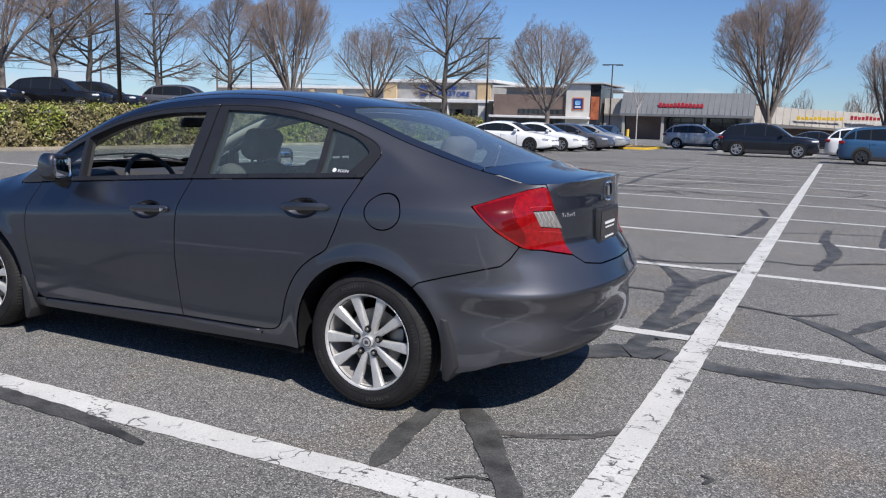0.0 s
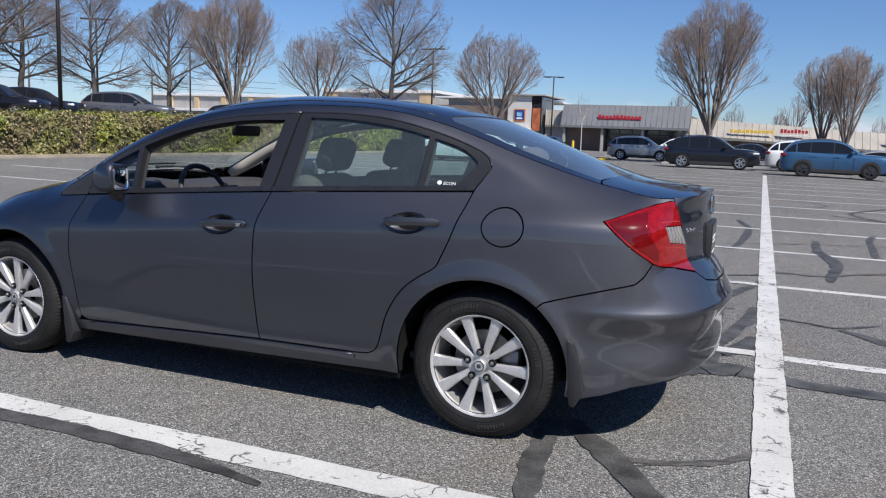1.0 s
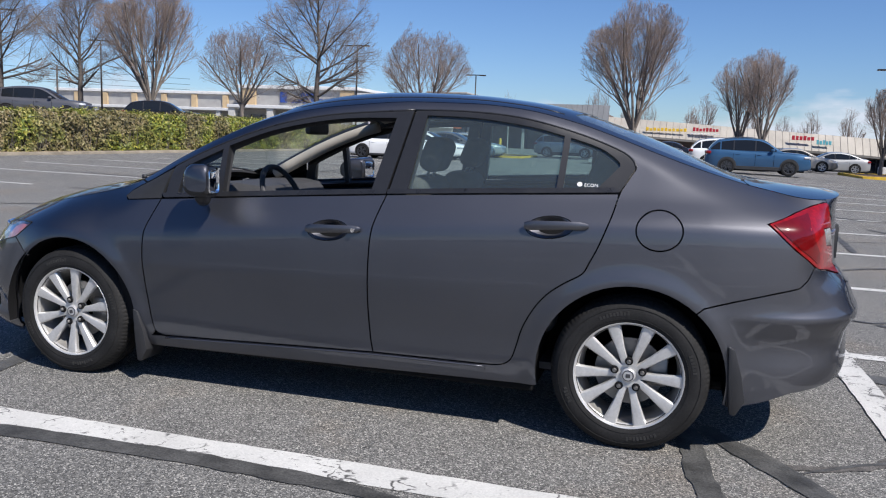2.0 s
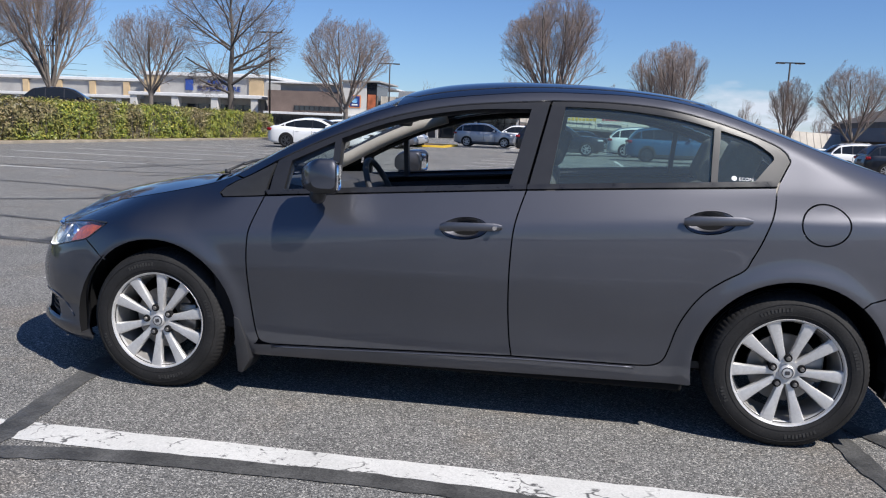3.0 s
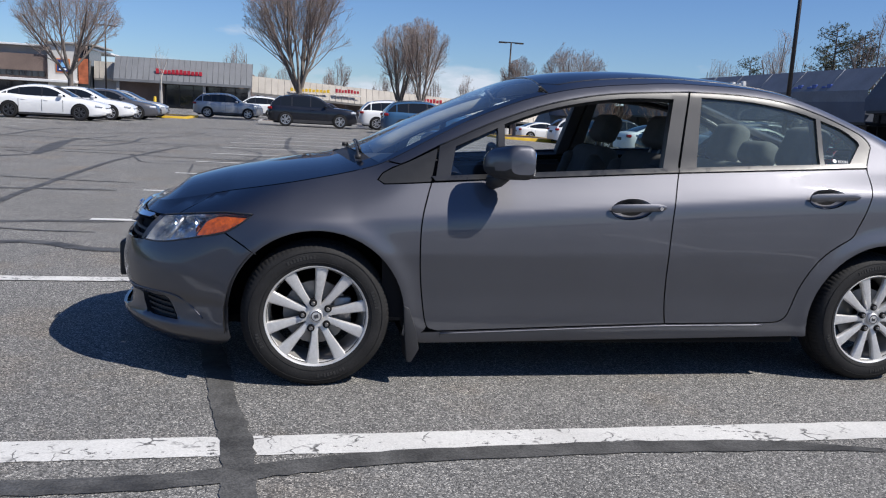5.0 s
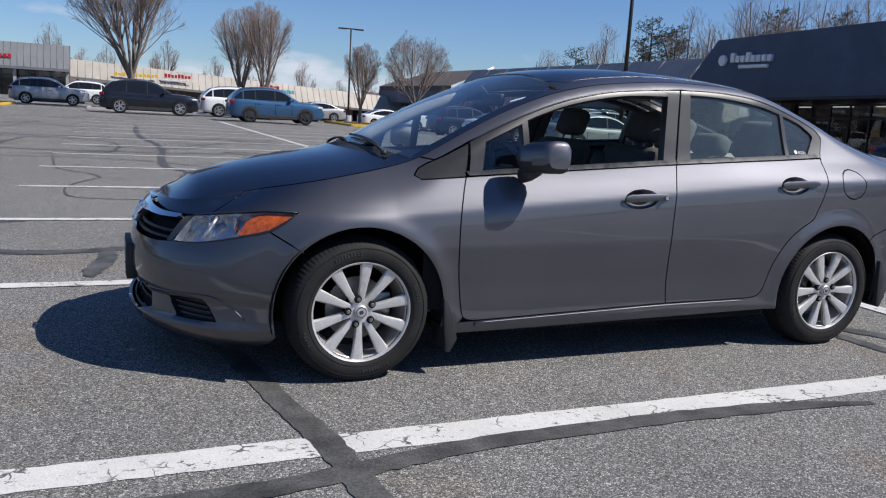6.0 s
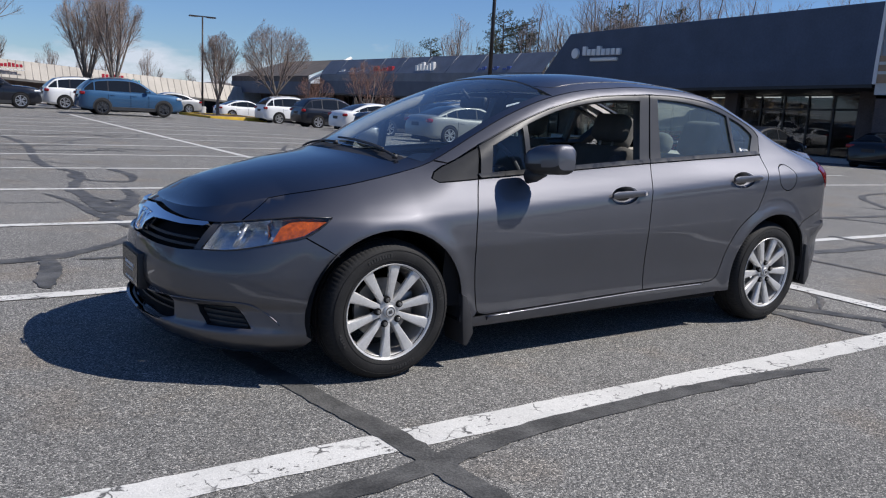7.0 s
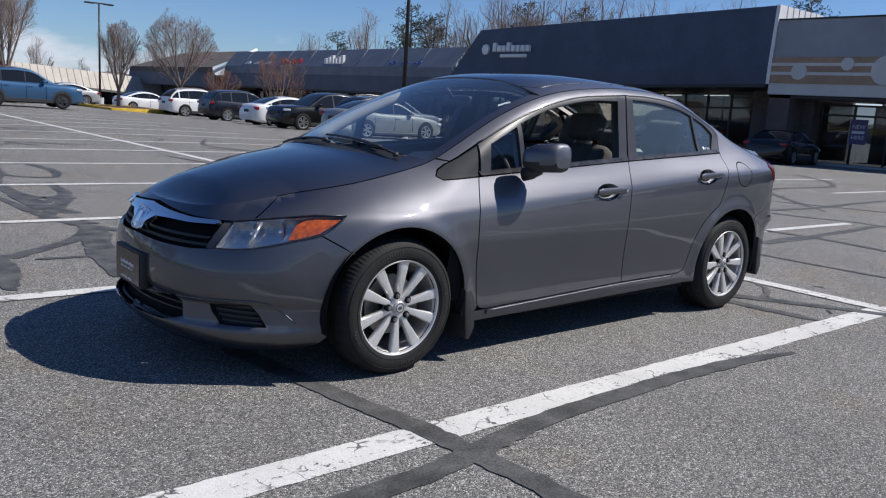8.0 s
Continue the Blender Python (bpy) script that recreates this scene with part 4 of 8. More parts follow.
    for f in (0.2, 0.4, 0.6, 0.8):
        a, b = flank(2.105 + 0.167 * f, 0.924), flank(2.16 + 0.185 * f, 0.86 - 0.012 * f)
        part("lens_ridge", tube([(a.x + 0.001, (a.y - 0.002) * m, a.z), (b.x + 0.001, (b.y - 0.002) * m, b.z)], 0.0024, 5), RIDGE, tail)

# grille behind the chrome bar
back = [(NOSE, 0.552), (-2.3, 0.552), (-2.2, 0.56), (-2.13, 0.69), (-2.3, 0.70), (NOSE, 0.72)]
part("grille_backing", both(flank, back, lift=-0.045, depth=0, step=0.04), GAP, car)
for z0, z1 in ((0.575, 0.588), (0.605, 0.617)):
    part("grille_slat", both(flank, [(NOSE, z0), (-2.5, z0), (-2.24, z0 + 0.004), (-2.235, z1 + 0.002), (-2.5, z1), (NOSE, z1)], lift=-0.018, depth=0.02, step=0.03), PLASTIC, car, "black grille slat")
BAR = [(NOSE, 0.69), (-2.55, 0.679), (-2.35, 0.671), (-2.195, 0.673), (-2.185, 0.667), (-2.21, 0.658), (-2.35, 0.653), (-2.5, 0.653), (-2.62, 0.648), (-2.68, 0.62), (-2.69, 0.585), (NOSE, 0.578)]
part("grille_bar", both(flank, BAR, lift=0.012, depth=0.035, step=0.016), CHROME, car, "chrome grille bar")
corner = [(-2.235, 0.57), (-2.18, 0.68), (-2.128, 0.685), (-2.195, 0.57)]
for mirror in (False, True):
    part("grille_end", sheet(flank, corner, lift=-0.006, depth=0.03, step=0.02, mirror=mirror), LAMP_DARK, car)


def emblem(where, w, h, turn):
    """A plain chrome badge: a rounded upright ring round a small plate."""
    bm = bmesh.new()
    ring = spline([(-w * 0.86, -h), (w * 0.86, -h), (w, -h * 0.4), (w, h * 0.75), (w * 0.8, h), (-w * 0.8, h), (-w, h * 0.75), (-w, -h * 0.4)], 4, True)
    pts = [(0, y, z) for y, z in ring]
    add_tube(bm, pts + pts[:2], 0.0048, 6)
    add_box(bm, (-0.004, -w * 0.42, -h * 0.62), (0.003, w * 0.42, h * 0.62), 0.003)
    bmesh.ops.transform(bm, matrix=Matrix.Translation(where) @ pose(0, 0, 0, 0, turn, 0), verts=bm.verts)
    return part("emblem", bm, CHROME, car, "plain chrome badge")


nose_c = flank(NOSE, 0.645)
emblem((nose_c.x - 0.022, 0, 0.632), 0.046, 0.05, 24)
tail_c = flank(TAIL, 0.985)
emblem((tail_c.x + 0.008, 0, 0.985), 0.05, 0.04, -4)

# number plates with dealer print shown as plain bars
PLATE = material("plate_black", (0.015, 0.015, 0.018), 0.25, vary=0.1)


def plate(x, z, out, h=0.155):
    p = part("plate_holder", box((min(x - out * 0.03, x + out * 0.014), -0.158, z - h / 2), (max(x - out * 0.03, x + out * 0.014), 0.158, z + h / 2), 0.006, seg=2), PLASTIC, car, "black dealer plate in a plastic holder")
    x1 = x + out * 0.015
    part("plate_face", box((min(x1, x1 + out * 0.002), -0.148, z - h / 2 + 0.012), (max(x1, x1 + out * 0.002), 0.148, z + h / 2 - 0.012), 0.0), PLATE, p)
    for y0, y1, z0, z1 in ((-0.085, 0.085, 0.004, 0.018), (-0.07, 0.075, -0.014, -0.007), (-0.07, 0.085, -0.061, -0.052)):
        n = max(3, int((y1 - y0) / 0.014))
        bm = bmesh.new()
        for i in range(n):
            a = y0 + (y1 - y0) * i / n
            add_box(bm, (x1 + out * 0.002, a + 0.002, z + z0), (x1 + out * 0.0036, a + (y1 - y0) / n - 0.002, z + z1 - 0.004 * (i % 3 == 1)))
        part("print_bar", bm, WHITE_PRINT, p, "white print", smooth=False)
    return p


plate(2.159, 0.826, 1, 0.165)
part("plate_bracket", box((-2.238, -0.157, 0.33), (-2.2, 0.157, 0.495), 0.01, seg=2), PLASTIC, car, "black plate bracket")
plate(-2.235, 0.412, -1, 0.165)
for k in range(6):
    s0, h = 2.345 + 0.019 * k, (0.018, 0.009, 0.017, 0.01, 0.012, 0.016)[k]
    part("badge_letter", sheet(flank, [(s0, 0.893), (s0 + 0.003, 0.893 + h), (s0 + 0.011, 0.893 + h), (s0 + 0.008, 0.893)], lift=0.003, depth=0.004), CHROME, car, "small chrome badge bar")

# openings of the front bumper
part("intake_backing", both(flank, [(NOSE, 0.34), (-2.38, 0.36), (-2.3, 0.25), (NOSE, 0.2)], lift=-0.05, depth=0, step=0.04), GAP, car)
for z in (0.245, 0.272, 0.298):
    part("intake_slat", both(flank, [(NOSE, z), (-2.36, z + 0.006), (-2.36, z + 0.013), (NOSE, z + 0.008)], lift=-0.03, depth=0.012, step=0.03), PLASTIC, car)
for mirror in (False, True):
    recess = part("fog_recess", sheet(flank, FOG, gap=0.001, lift=-0.03, depth=-0.03, step=0.02, mirror=mirror), PLASTIC, bumper, "black ribbed recess in the bumper")
    for k in range(4):
        z = 0.262 + 0.021 * k
        a, b = -2.20 + 0.016 * (3 - k), -1.968 - 0.004 * k
        part("recess_rib", sheet(flank, [(a, z + 0.008), (b, z), (b, z + 0.008), (a, z + 0.016)], lift=-0.012, depth=0.015, step=0.03, mirror=mirror), PLASTIC, recess)
    ps = [flank(a, b) for a, b in spline([(-2.38, 0.345), (-2.2, 0.357), (-1.99, 0.362), (-1.9, 0.325), (-1.83, 0.27)], 5)]
    part("bumper_crease", tube([(p.x + 0.001, (p.y - 0.0015) * (-1 if mirror else 1), p.z) for p in ps], 0.004, 6), PAINT, bumper)
part("rear_valance", both(flank, [(2.2, 0.325), (TAIL, 0.34), (TAIL, 0.24), (2.5, 0.24), (2.2, 0.26)], lift=-0.03, depth=0, step=0.04), PLASTIC, car, "black lower edge of the rear bumper")

# mud flaps
for mirror in (False, True):
    m = 1 if mirror else -1
    for x0, top, low in ((-0.955, 0.36, 0.11), (1.715, 0.47, 0.2)):
        bm = bmesh.new()
        prof = [(x0 - 0.012, top), (x0 + 0.012, top - 0.01), (x0 + 0.045, (top + low) / 2 + 0.02), (x0 + 0.062, low + 0.06), (x0 + 0.03, low), (x0 + 0.008, low + 0.005), (x0 - 0.004, (top + low) / 2)]
        sides = [[bm.verts.new((x, y * m, z)) for x, z in prof] for y in (0.70, 0.862)]
        n = len(prof)
        for k in range(n):
            bm.faces.new((sides[0][k], sides[0][(k + 1) % n], sides[1][(k + 1) % n], sides[1][k]))
        bm.faces.new(sides[0]), bm.faces.new(sides[1])
        bmesh.ops.recalc_face_normals(bm, faces=bm.faces)
        bmesh.ops.bevel(bm, geom=bm.edges[:], offset=0.004, segments=2, affect="EDGES", profile=0.5)
        part("mud_flap", bm, PLASTIC, car, "black mud flap")

# ---- wheels ----
SIDEWALL = [(0.205, -0.086), (0.2165, -0.098), (0.228, -0.1045), (0.248, -0.1085), (0.27, -0.107), (0.288, -0.1), (0.299, -0.091), (0.306, -0.08)]


def tyre():
    bm = bmesh.new()
    steps = 288
    half = [(r, a) for r, a in SIDEWALL] + [(0.312, -0.066), (0.3155, -0.052), (0.3155, -0.036), (0.309, -0.0355), (0.309, -0.029), (0.316, -0.0285), (0.316, -0.008), (0.309, -0.0075)]
    prof = half + [(r, -a) for r, a in half[::-1]]
    rings = []
    for r, a in prof:
        ring = []
        for k in range(steps):
            t = 2 * math.pi * k / steps
            cut = 0.0022 if k % 3 == 0 and r > 0.295 and abs(a) >= 0.05 else 0.0
            low = 0.0
            z = (r - cut) * math.sin(t)
            if z < -0.308:
                low = z + 0.308
            ring.append(bm.verts.new(((r - cut) * math.cos(t), a, z - low)))
        rings.append(ring)
    for a, b in zip(rings, rings[1:]):
        for k in range(steps):
            bm.faces.new((a[k], a[(k + 1) % steps], b[(k + 1) % steps], b[k]))
    bmesh.ops.recalc_face_normals(bm, faces=bm.faces)
    return bm


def spoke(t):
    """One tapered spoke with a ridge, from hub to rim, at angle t."""
    bm = bmesh.new()
    rows = []
    for r, w, y, d in ((0.040, 0.0155, -0.078, 0.035), (0.070, 0.0145, -0.081, 0.032), (0.11, 0.0165, -0.085, 0.028), (0.165, 0.0225, -0.089, 0.026), (0.198, 0.0262, -0.091, 0.028), (0.2125, 0.032, -0.091, 0.03)):
        sec = [(-w * 0.9, y + d), (-w * 1.02, y + 0.009), (-w * 0.78, y + 0.001), (w * 0.1, y - 0.0015), (w * 0.78, y + 0.001), (w * 1.02, y + 0.009), (w * 0.9, y + d)]
        rows.append([bm.verts.new((r, b, a)) for a, b in sec])
    for a, b in zip(rows, rows[1:]):
        for k in range(6):
            bm.faces.new((a[k], a[k + 1], b[k + 1], b[k]))
    bmesh.ops.recalc_face_normals(bm, faces=bm.faces)
    bmesh.ops.rotate(bm, cent=(0, 0, 0), matrix=Matrix.Rotation(t, 3, "Y"), verts=bm.verts)
    return bm


def wheel(at, turn, mirror):
    rim = part("wheel", lathe([(0.204, -0.078), (0.2155, -0.088), (0.2205, -0.097), (0.217, -0.1015), (0.2115, -0.0985), (0.2075, -0.088), (0.203, -0.072)], 72), ALLOY, car, "silver ten-spoke alloy wheel with a black tyre")
    part("barrel", lathe([(0.2035, -0.073), (0.198, -0.05), (0.192, -0.02), (0.188, 0.06), (0.2, 0.085)], 60), BARREL, rim, "dusty inner barrel of the wheel")
    rubber = part("tyre", tyre(), RUBBER, rim, "black rubber tyre", angle=0.5)
    for r, a in ((0.2345, -0.1068), (0.2785, -0.1056)):
        part("bead_line", lathe([(r - 0.0012, a + 0.002), (r - 0.0006, a - 0.0011), (r + 0.0006, a - 0.0011), (r + 0.0012, a + 0.002)], 96), RUBBER, rubber)
    for first, count in ((62, 9), (242, 9), (150, 5), (335, 6)):
        bm = bmesh.new()
        for k in range(count):
            add_box(bm, (0.249, -0.1098, -0.0042), (0.249 + 0.016 - 0.004 * (k % 3 == 1), -0.107, 0.0042), 0.0, Matrix.Rotation(radians(first + 3.1 * k), 4, "Y"))
        part("raised_mark", bm, MARK, rubber, "raised mark on the tyre wall", smooth=False)
    for k in range(5):
        for d in (-19.3, 19.3):
            part("spoke", spoke(radians(72 * k + d)), ALLOY, rim, angle=0.5)
        t = radians(72 * k)
        bm = lathe([(0.0, -0.1), (0.006, -0.1), (0.0085, -0.096), (0.0095, -0.089), (0.0095, -0.075)], 12)
        bmesh.ops.translate(bm, verts=bm.verts, vec=(0.0572 * math.cos(t), 0.002, 0.0572 * math.sin(t)))
        part("lug_nut", bm, STEEL, rim, "dark steel lug nut")
        # flat near-black disc drawn for the shaded recess round the nut
        bm = lathe([(0.0, -0.0895), (0.0145, -0.0895), (0.0165, -0.084), (0.0165, -0.07)], 16)
        bmesh.ops.translate(bm, verts=bm.verts, vec=(0.0572 * math.cos(t), 0, 0.0572 * math.sin(t)))
        part("lug_seat", bm, GAP, rim)
    part("hub", lathe([(0.0, -0.078), (0.03, -0.079), (0.05, -0.081), (0.043, -0.0815), (0.046, -0.074), (0.046, -0.03)], 40), ALLOY, rim)
    part("hub_cap", lathe([(0.0, -0.0945), (0.024, -0.0935), (0.0285, -0.090), (0.030, -0.08)], 32), ALLOY, rim, "silver hub cap with a dark badge")
    bm = lathe([(0.019, -0.0952), (0.0225, -0.0952), (0.023, -0.0925)], 24)
    add_box(bm, (-0.008, -0.0972, -0.009), (0.008, -0.094, 0.009), 0.002)
    part("badge", bm, LAMP_DARK, rim, smooth=False)
    part("brake_disc", lathe([(0.06, 0.0), (0.06, -0.012), (0.138, -0.012), (0.138, 0.008), (0.06, 0.008)], 48), STEEL, rim, "grey steel brake disc")
    part("brake_caliper", box((0.07, -0.03, -0.05), (0.152, 0.03, 0.07), 0.012, seg=2), STEEL, rim)
    rim.matrix_local = pose(*at, 0, 0, 180 if mirror else 0)
    spin = Matrix.Rotation(radians(turn), 4, "Y")
    for o in rim.children:
        if o.name.split(".")[0] not in ("tyre", "brake_caliper"):
            o.matrix_local = spin
    return rim


for x, y, turn in ((-1.335, 0.746, -14), (1.335, 0.752, 0)):
    wheel((x, -y, 0.308), -90 + turn, False)
    wheel((x, y, 0.308), -90 + turn * 2, True)

# wheel housings and underbody
for hub in (-1.335, 1.335):
    for m in (-1, 1):
        bm = bmesh.new()
        rows = []
        for i in range(25):
            t = radians(-12 + 204 * i / 24)
            rows.append([bm.verts.new((hub + 0.382 * math.cos(t), y * m, 0.305 + 0.382 * math.sin(t))) for y in (0.5, 0.84)])
        for a, b in zip(rows, rows[1:]):
            bm.faces.new((a[0], b[0], b[1], a[1]))
        bm.faces.new([r[0] for r in rows])
        part("wheel_housing", bm, GAP, car, "black wheel housing")
bm = box((-1.9, -0.55, 0.2), (1.9, 0.55, 0.26), 0.02)
for lo, hi in (((-0.95, -0.79, 0.175), (0.95, 0.79, 0.25)), ((-2.04, -0.4, 0.17), (-1.72, 0.4, 0.26)), ((1.72, -0.5, 0.27), (2.04, 0.5, 0.34))):
    add_box(bm, lo, hi, 0.01)
part("underbody", bm, GAP, car, "black underbody")

# mirrors
for m in (-1, 1):
    bm = bmesh.new()
    rows = []
    for i in range(15):
        f = i / 14
        y = 0.862 + 0.148 * f
        grow = min(1.0, 0.84 + 0.9 * f) * (1 - 0.30 * max(0, (f - 0.8) / 0.2) ** 2.2)
        ring = []
        for k in range(32):
            t = 2 * math.pi * (k + 0.5) / 32
            c, s = math.cos(t), math.sin(t)
            px_, pz_ = abs(c) ** (0.8 if c < 0 else 0.32) * (1 if c > 0 else -1), abs(s) ** 0.55 * (1 if s > 0 else -1)
            reach = 0.062
            if px_ < 0:
                reach = 0.104 * (1 - 0.5 * f * f - 0.16 * max(0, pz_) ** 2)
            ring.append(bm.verts.new((-0.56 + 0.03 * f + px_ * reach * (0.7 + 0.3 * grow), y * m, 0.988 + 0.012 * f + pz_ * 0.071 * grow)))
        rows.append(ring)
    low_bm = bmesh.new()
    for a, b in zip(rows, rows[1:]):
        for k in range(32):
            quad = (a[k], a[(k + 1) % 32], b[(k + 1) % 32], b[k])
            if sum(v.co.z for v in quad) / 4 < 0.967:
                low_bm.faces.new([low_bm.verts.new(v.co) for v in quad])
            else:
                bm.faces.new(quad)
    bm.faces.new(rows[0]), bm.faces.new(rows[-1])
    bmesh.ops.recalc_face_normals(bm, faces=bm.faces)
    bmesh.ops.remove_doubles(low_bm, verts=low_bm.verts, dist=1e-4)
    bmesh.ops.recalc_face_normals(low_bm, faces=low_bm.faces)
    mir = part("door_mirror", bm, PAINT, car, "grey door mirror with a black base", angle=1.1)
    part("mirror_skirt", low_bm, PLASTIC, mir, "black lower shell")
    part("mirror_rim", box((-0.006, -0.062, -0.058), (0.004, 0.062, 0.058), 0.012, Matrix.Translation((-0.492, 0.937 * m, 0.994)) @ pose(0, 0, 0, 0, 0, -11 * m), 3), PLASTIC, mir, "black frame of the mirror glass")
    part("mirror_pane", box((-0.004, -0.055, -0.051), (0.004, 0.055, 0.051), 0.012, Matrix.Translation((-0.4855, 0.937 * m, 0.994)) @ pose(0, 0, 0, 0, 0, -11 * m), 3), MIRROR, mir, "mirror glass")
    foot = [(-0.605, 0.825 * m, 0.905), (-0.59, 0.865 * m, 0.912), (-0.572, 0.905 * m, 0.935)]
    part("mirror_foot", tube(foot, [0.036, 0.03, 0.026], 12), PLASTIC, mir, "black mirror base")

# wipers
for x0, y0, x1, y1 in ((-1.155, -0.5, -1.135, 0.1), (-1.18, 0.1, -1.145, 0.58)):
    a, b = deck(x0, y0), deck(x1, y1)
    bm = bmesh.new()
    pts = [deck(x0 + (x1 - x0) * t, y0 + (y1 - y0) * t) + Vector((0, 0, 0.012)) for t in (0, 0.25, 0.5, 0.75, 1)]
    add_tube(bm, pts, [0.007, 0.006, 0.005, 0.004, 0.003], 8)
    pts = [deck(x0 + (x1 - x0) * t + 0.012, y0 + (y1 - y0) * t) + Vector((0, 0, 0.008)) for t in (0.25, 0.5, 0.75, 1.0, 1.15)]
    add_tube(bm, pts, 0.006, 6)
    add_tube(bm, [a, a + Vector((0, 0, 0.02))], 0.014, 10)
    part("wiper", bm, PLASTIC, car, "black wiper arm and blade")

# ---- cabin ----
def soft_box(lo, hi, bevel, m=None):
    return box(lo, hi, bevel, m, 4)


part("cabin_floor", box((-1.05, -0.7, 0.255), (1.6, 0.7, 0.285)), DASH, car)
part("headliner", both(deck, [(-0.28, 0.0), (-0.29, -0.46)] + edge_of_deck(-0.26, 1.0, 16, 0.03) + [(1.02, 0.0)], lift=-0.035, depth=0, step=0.06), BEIGE, car, "light grey headliner")
for mirror in (False, True):
    for name, outline, holes_in in (("inner_frame", FRAME_F + SILL_F[::-1][1:-1], [GLASS_F, VENT_F]), ("inner_frame", FRAME_R + SILL_R[::-1][1:-1], [GLASS_R, GLASS_Q])):
        part(name, sheet(flank, outline, holes=holes_in, gap=0.004, lift=-0.05, depth=-0.02, mirror=mirror, step=0.04), DASH, car)
    part("door_card", sheet(flank, door_f_line, gap=0.02, lift=-0.085, depth=-0.05, step=0.06, mirror=mirror), DASH, car, "dark inner door panel")
    part("door_card", sheet(flank, door_r_line, gap=0.02, lift=-0.085, depth=-0.05, step=0.06, mirror=mirror), DASH, car, "dark inner door panel")
for mirror in (False, True):
    part("pillar_trim", sheet(deck, edge_of_deck(-1.02, -0.3, 20, 0.012) + [(-0.3, -0.48)] + pillar_in[::-1][1:-1], lift=-0.03, depth=0, step=0.03, mirror=mirror), BEIGE, car, "pale trim of the windscreen pillar")
    ps = [deck(x, -(shoulder_y(x) - 0.06)) + Vector((0.012, 0, -0.052)) for x in (-1.0, -0.9, -0.8, -0.7, -0.6, -0.5, -0.4, -0.3)]
    part("pillar_trim", tube([(p.x, p.y * (-1 if mirror else 1), p.z) for p in ps], [0.034, 0.036, 0.036, 0.035, 0.034, 0.033, 0.032, 0.032], 12), BEIGE, car, "pale padded trim of the windscreen pillar")
rows = []
bm = bmesh.new()
for y in (-0.63, -0.55, -0.37, -0.1, 0.2, 0.5, 0.63):
    hump = 0.035 * math.exp(-(((y + 0.37) / 0.17) ** 2))
    rows.append([bm.verts.new((x, y, z)) for x, z in ((-1.16, 0.90), (-1.0, 0.925 + hump * 0.4), (-0.8, 0.93 + hump), (-0.7, 0.915 + hump), (-0.655, 0.86), (-0.66, 0.74), (-0.72, 0.6), (-0.85, 0.4))])
for a, b in zip(rows, rows[1:]):
    for k in range(7):
        bm.faces.new((a[k], a[k + 1], b[k + 1], b[k]))
bmesh.ops.recalc_face_normals(bm, faces=bm.faces)
part("dashboard", bm, DASH, car, "dark grey dashboard")
bm = lathe([(0.183 + 0.014 * math.cos(t / 10 * 2 * math.pi), 0.014 * math.sin(t / 10 * 2 * math.pi)) for t in range(11)], 36, "x")
add_tube(bm, [(0, -0.17, 0.0), (-0.01, 0, 0.0), (0, 0.17, 0.0)], 0.02, 8)
add_tube(bm, [(0, 0, -0.17), (-0.01, 0, 0)], 0.02, 8)
add_tube(bm, [(-0.02, 0, 0), (-0.25, 0, 0.02)], 0.035, 10)
add_box(bm, (-0.035, -0.07, -0.055), (0.012, 0.07, 0.05), 0.015)
bmesh.ops.transform(bm, matrix=Matrix.Translation((-0.43, -0.37, 0.875)) @ pose(0, 0, 0, 0, -24, 0), verts=bm.verts)
part("steering_wheel", bm, DASH, car, "black steering wheel")
part("inside_mirror", soft_box((-0.42, -0.17, 1.21), (-0.385, 0.07, 1.275), 0.015), DASH, car, "black inside mirror")
part("mirror_stalk", tube([(-0.42, -0.03, 1.26), (-0.47, -0.03, 1.31)], 0.01, 8), DASH, car)


def front_seat(y):
    s = part("seat", soft_box((-0.36, y - 0.25, 0.40), (0.16, y + 0.25, 0.55), 0.055, None), CLOTH, car, "grey cloth front seat with a headrest")
    lean = Matrix.Translation((0.14, y, 0.5)) @ pose(0, 0, 0, 0, 20, 0)
    part("backrest", soft_box((-0.07, -0.245, 0.0), (0.07, 0.245, 0.57), 0.06, lean), CLOTH, s)
    for d in (-1, 1):
        part("bolster", soft_box((-0.11, d * 0.2 - 0.045, 0.04), (0.02, d * 0.2 + 0.045, 0.5), 0.04, lean), CLOTH, s)
    part("headrest", soft_box((-0.055, -0.125, 0.60), (0.05, 0.125, 0.765), 0.045, lean), CLOTH, s)
    for d in (-0.05, 0.05):
        part("headrest_post", tube([lean @ Vector((0, d, 0.55)), lean @ Vector((0, d, 0.62))], 0.007, 8), STEEL, s)


front_seat(-0.37)
front_seat(0.37)
BENCH_CLOTH = material("grey_bench_cloth", (0.12, 0.118, 0.11), 0.9, vary=0.12, vary_scale=14.0, fine=0.15, fine_scale=220.0)
bench = part("rear_seat", soft_box((0.5, -0.63, 0.38), (1.0, 0.63, 0.54), 0.06), BENCH_CLOTH, car, "grey cloth rear bench")
lean = Matrix.Translation((0.93, 0, 0.5)) @ pose(0, 0, 0, 0, 22, 0)
part("backrest", soft_box((-0.07, -0.63, 0.0), (0.07, 0.63, 0.52), 0.06, lean), BENCH_CLOTH, bench)
for y in (-0.37, 0.37, 0.0):
    part("headrest", soft_box((-0.07, y - 0.14, 0.52), (0.06, y + 0.14, 0.755 if y else 0.66), 0.055, lean), BENCH_CLOTH, bench)
part("parcel_shelf", box((1.2, -0.6, 0.955), (1.76, 0.6, 0.985), 0.01), BEIGE, car, "grey parcel shelf")
